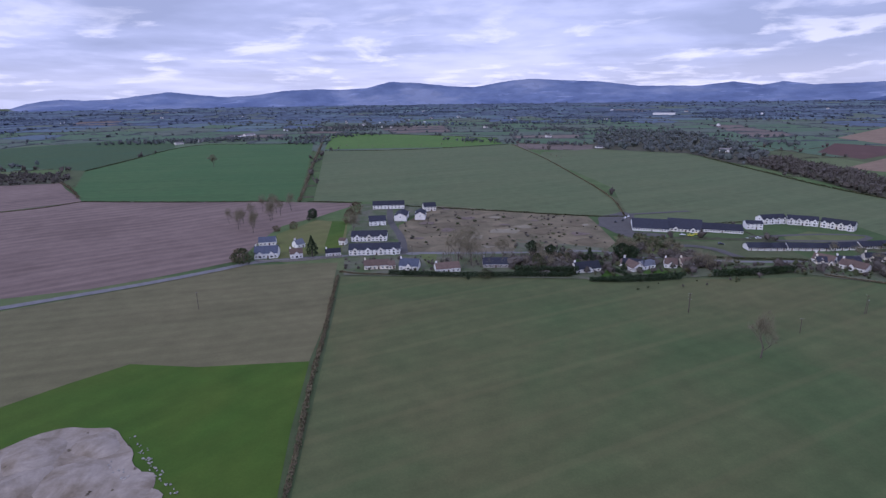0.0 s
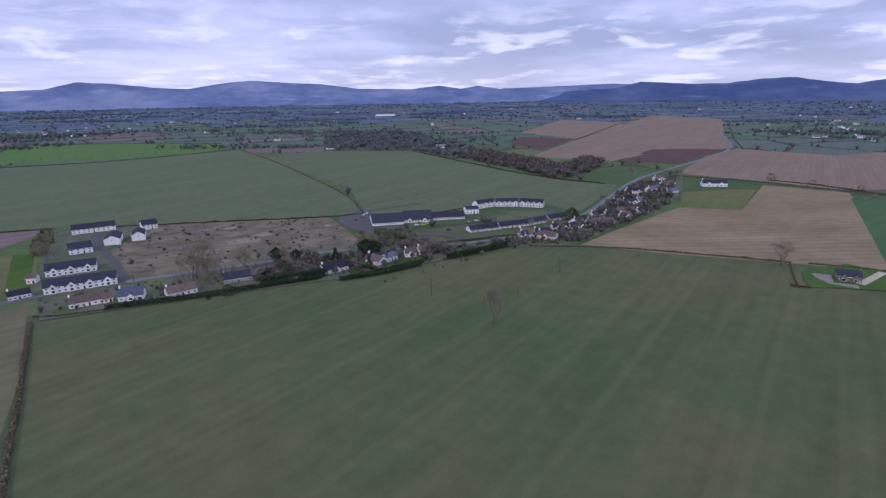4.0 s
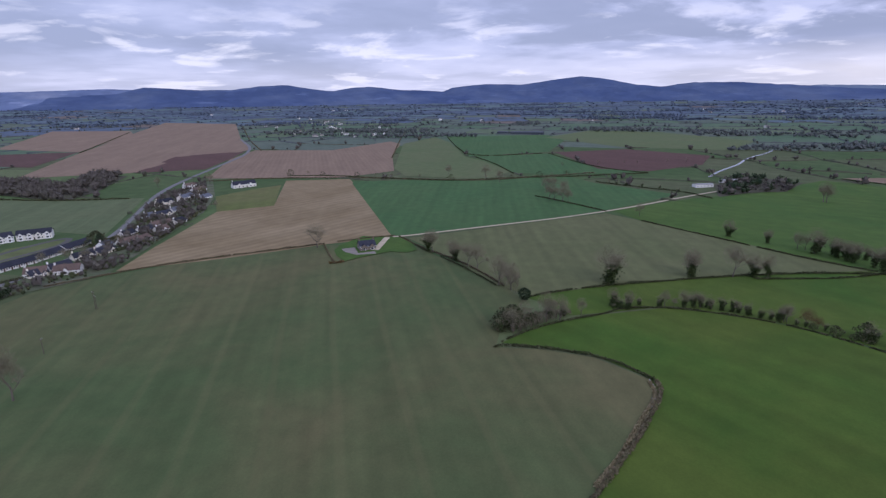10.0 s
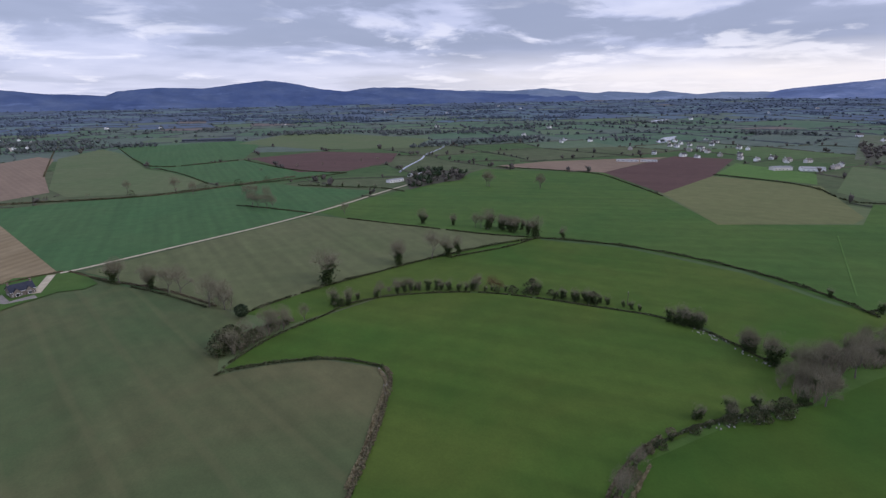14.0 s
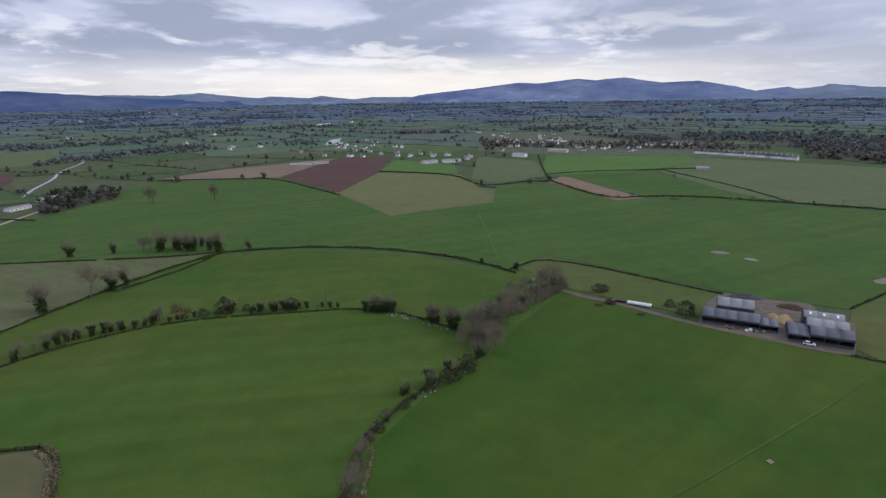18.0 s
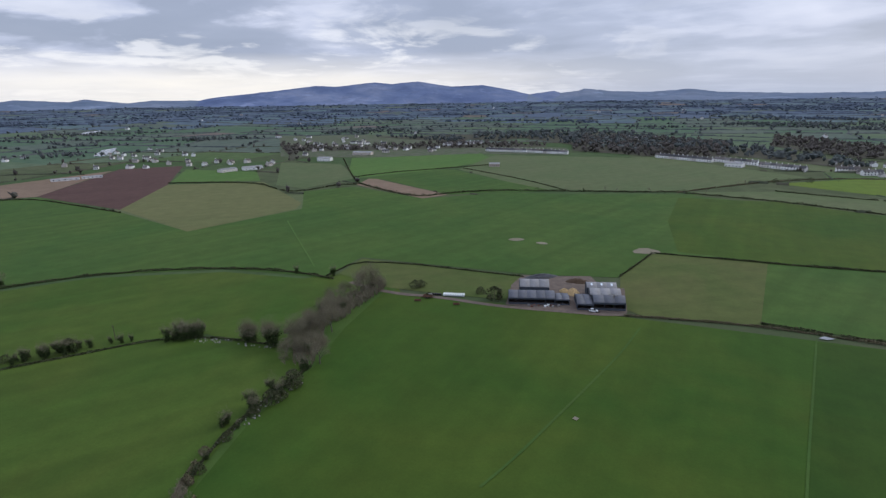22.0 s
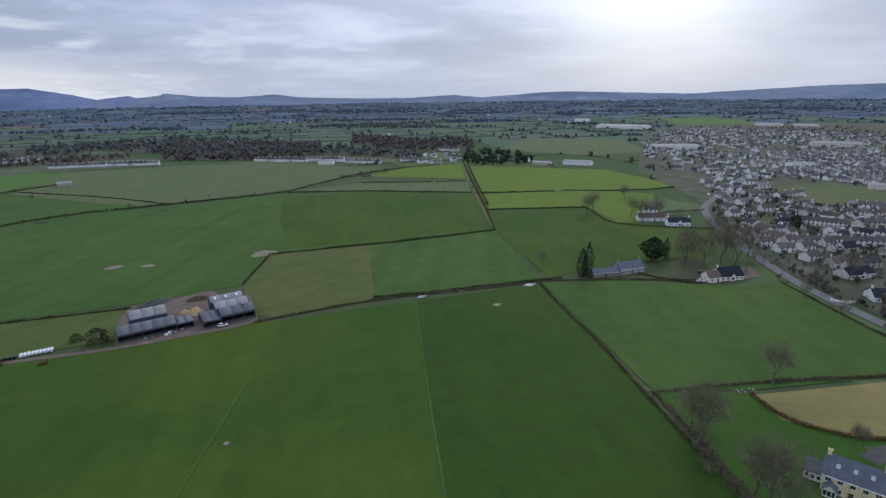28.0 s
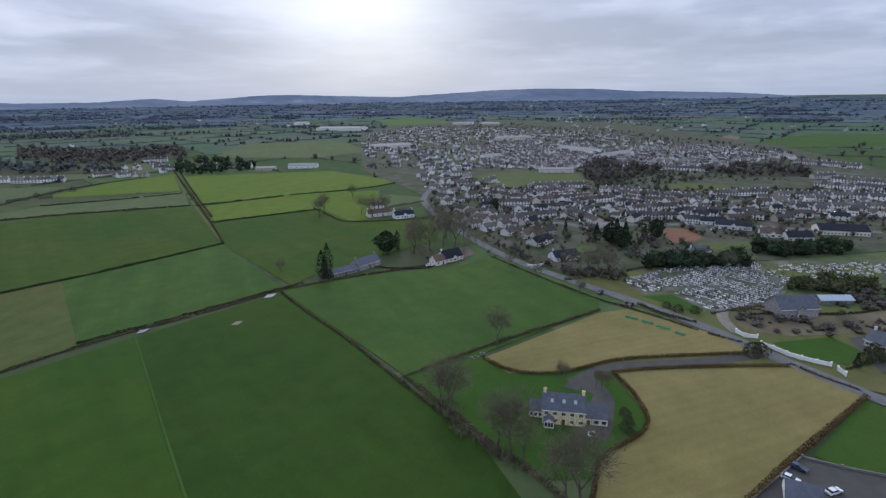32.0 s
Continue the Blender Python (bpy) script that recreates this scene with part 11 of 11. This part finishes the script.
def patchwork():
    """Fields beyond those laid out one by one, with their hedges and hedgerow trees."""
    rng = random.Random(12)
    nx, ny, sx, sy = 56, 66, 162.0, 138.0
    pt = {}
    for i in range(nx + 1):
        for j in range(ny + 1):
            x, y = (i - nx / 2) * sx, (j - ny / 2) * sy
            wx = 150 * noise.noise((x * 0.0012, y * 0.0012, 3)) + rng.uniform(-42, 42)
            wy = 150 * noise.noise((x * 0.0012, y * 0.0012, 9)) + rng.uniform(-38, 38)
            pt[i, j] = (x + wx, y + wy)
    mats = ["near_green", "near_dull", "near_light", "grass_pale", "hazy_green", "hazy_dull", "hazy_light", "hazy_brown", "hazy_blue", "hazy_teal", "hazy_slate"]
    # by ring outwards: plain field colours, light haze tint, blue-grey haze tint
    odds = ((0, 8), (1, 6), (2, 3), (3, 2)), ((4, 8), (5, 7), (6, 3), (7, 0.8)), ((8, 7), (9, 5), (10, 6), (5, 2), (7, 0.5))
    verts, faces, picks = [], [], []
    boxes = [(min(p[0] for p in c), max(p[0] for p in c), min(p[1] for p in c), max(p[1] for p in c), c) for c in COVER]

    def covered(x, y):
        return any(a <= x <= b and c <= y <= d and inside(x, y, poly) for a, b, c, d, poly in boxes)

    def lift(x, y):
        return rise(x, y) + 0.02 + max(0.0, (math.hypot(x, y) - 700) * 0.0003)

    merged = {}
    for i in range(nx):
        for j in range(ny):
            q = [pt[i, j], pt[i + 1, j], pt[i + 1, j + 1], pt[i, j + 1]]
            cx, cy = sum(p[0] for p in q) / 4, sum(p[1] for p in q) / 4
            r = math.hypot(cx, cy)
            if r > 4550 or max(math.hypot(*p) for p in q) > 4650 or r < 260:
                continue
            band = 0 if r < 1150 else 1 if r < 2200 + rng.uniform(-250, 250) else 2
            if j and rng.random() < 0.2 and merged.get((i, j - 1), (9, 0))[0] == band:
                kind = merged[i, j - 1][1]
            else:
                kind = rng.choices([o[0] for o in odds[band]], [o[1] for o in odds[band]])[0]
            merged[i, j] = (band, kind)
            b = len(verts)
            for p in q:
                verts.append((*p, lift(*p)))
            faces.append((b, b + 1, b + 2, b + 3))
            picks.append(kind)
    tagged(new("far_fields", mesh_of("far_fields", verts, faces, mats, picks)), "distant patchwork of green fields, haze blue farther off", "fields", kind="stuff")

    ridges, crowns = {}, {}
    for i in range(nx + 1):
        for j in range(ny + 1):
            for di, dj in ((1, 0), (0, 1)):
                if (i + di, j + dj) not in pt or rng.random() < 0.12:
                    continue
                (ax, ay), (bx, by) = pt[i, j], pt[i + di, j + dj]
                L = math.hypot(bx - ax, by - ay)
                r = math.hypot((ax + bx) / 2, (ay + by) / 2)
                if r < 420 or r > 4500:
                    continue
                band = 0 if r < 1300 else 1 if r < 2500 else 2
                rv, rf = ridges.setdefault(band, ([], []))
                step, wide, high = ((4.0, 1.5, 1.7), (8.0, 2.2, 2.6), (15.0, 3.4, 4.2))[band]
                n = max(2, int(L / step))
                sx_, sy_ = -(by - ay) / L * wide / 2, (bx - ax) / L * wide / 2
                bow = rng.uniform(-0.06, 0.06) * L
                last = -1
                for k in range(n + 1):
                    t = k / n
                    u = bow * math.sin(math.pi * t) * 2 / wide
                    x, y = ax + (bx - ax) * t + sx_ * u, ay + (by - ay) * t + sy_ * u
                    if (band < 2 and covered(x, y)) or rng.random() < 0.04:
                        last = -1
                        continue
                    g = max(0.3, 1.0 + 1.0 * noise.noise((x * 0.03, y * 0.03, 1)) + rng.gauss(0, 0.18))
                    z = rise(x, y) - 0.1
                    b = len(rv)
                    rv += [(x - sx_ * g, y - sy_ * g, z), (x + rng.gauss(0, 0.3), y + rng.gauss(0, 0.3), z + high * g), (x + sx_ * g, y + sy_ * g, z)]
                    if last >= 0:
                        rf += [(last, b, b + 1, last + 1), (last + 1, b + 1, b + 2, last + 2)]
                    last = b
                lush = 0.25 + 1.2 * max(0.0, noise.noise((ax * 0.0016, ay * 0.0016, 5)) + 0.2)
                for k in range(int(L / (17, 20, 30)[band] * lush)):
                    t = rng.random()
                    u = bow * math.sin(math.pi * t) * 2 / wide
                    x, y = ax + (bx - ax) * t + sx_ * u, ay + (by - ay) * t + sy_ * u
                    if band < 2 and covered(x, y):
                        continue
                    h = rng.uniform(4, 11) * (1.0, 1.0, 1.15)[band]
                    crowns.setdefault(band, []).append((x, y, rise(x, y) - 0.2, h, h * rng.uniform(0.6, 1.1) * (1.0, 1.2, 1.9)[band]))
    words = ("dark hedgerows with bare trees between fields", "distant hedgerows and bare trees", "far lines of hedges and trees tinted haze blue")
    # beyond the nearest band, hedges and trees take colours with haze painted in
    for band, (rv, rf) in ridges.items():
        tagged(new("hedgerows", mesh_of("hedgerows", rv, rf, [("hedge_ridge", "wood_hazy", "hazy_hedge")[band]], smooth=True)), words[band], "hedgerows", kind="stuff")
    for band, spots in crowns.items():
        me = crowns_mesh("hedgerow_trees", spots, [("wood_far", "wood_hazy", "hazy_hedge")[band]], 300 + band, 0, (10, 4, 0)[band])
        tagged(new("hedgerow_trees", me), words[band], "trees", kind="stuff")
    # far woods, distance haze painted into their colour
    for k in range(230):
        a = math.radians(rng.uniform(-278, 48))
        r = rng.uniform(1150, 4300)
        x, y = -math.sin(a) * r, math.cos(a) * r
        if covered(x, y):
            continue
        lx, ly = rng.uniform(40, 260), rng.uniform(15, 70)
        c, s = math.cos(a + rng.gauss(0, 0.3)), math.sin(a + rng.gauss(0, 0.3))
        poly = [(x + c * u * lx - s * v * ly, y + s * u * lx + c * v * ly) for u, v in ((-1, -0.6), (-0.4, -1), (0.7, -0.8), (1, 0.1), (0.5, 0.9), (-0.6, 0.8))]
        wood("far_wood", poly, int(lx * ly / 75), 8, 13, ["hazy_hedge" if r > 2000 else "wood_hazy"], "distant wood in a grey blue haze tint")
    # white specks of far farms
    for k in range(70):
        a = math.radians(rng.uniform(-272, 42))
        r = rng.uniform(1300, 3600)
        x, y = -math.sin(a) * r, math.cos(a) * r
        if not covered(x, y):
            house(x, y, rng.uniform(0, 180), 14, 8, 5.0, 2.8, "render_white", "slate_dark", "white distant farmhouse with dark roof", 2, 3, 1, 0, False, True, "house", "distant farmhouses")


patchwork()
town_clutter()
tagged(new("town_houses", mesh_of("town_houses", *FAR_TOWN[:2], FAR_MATS, FAR_TOWN[2])), "crowded pale houses of the distant town", "houses", kind="stuff")
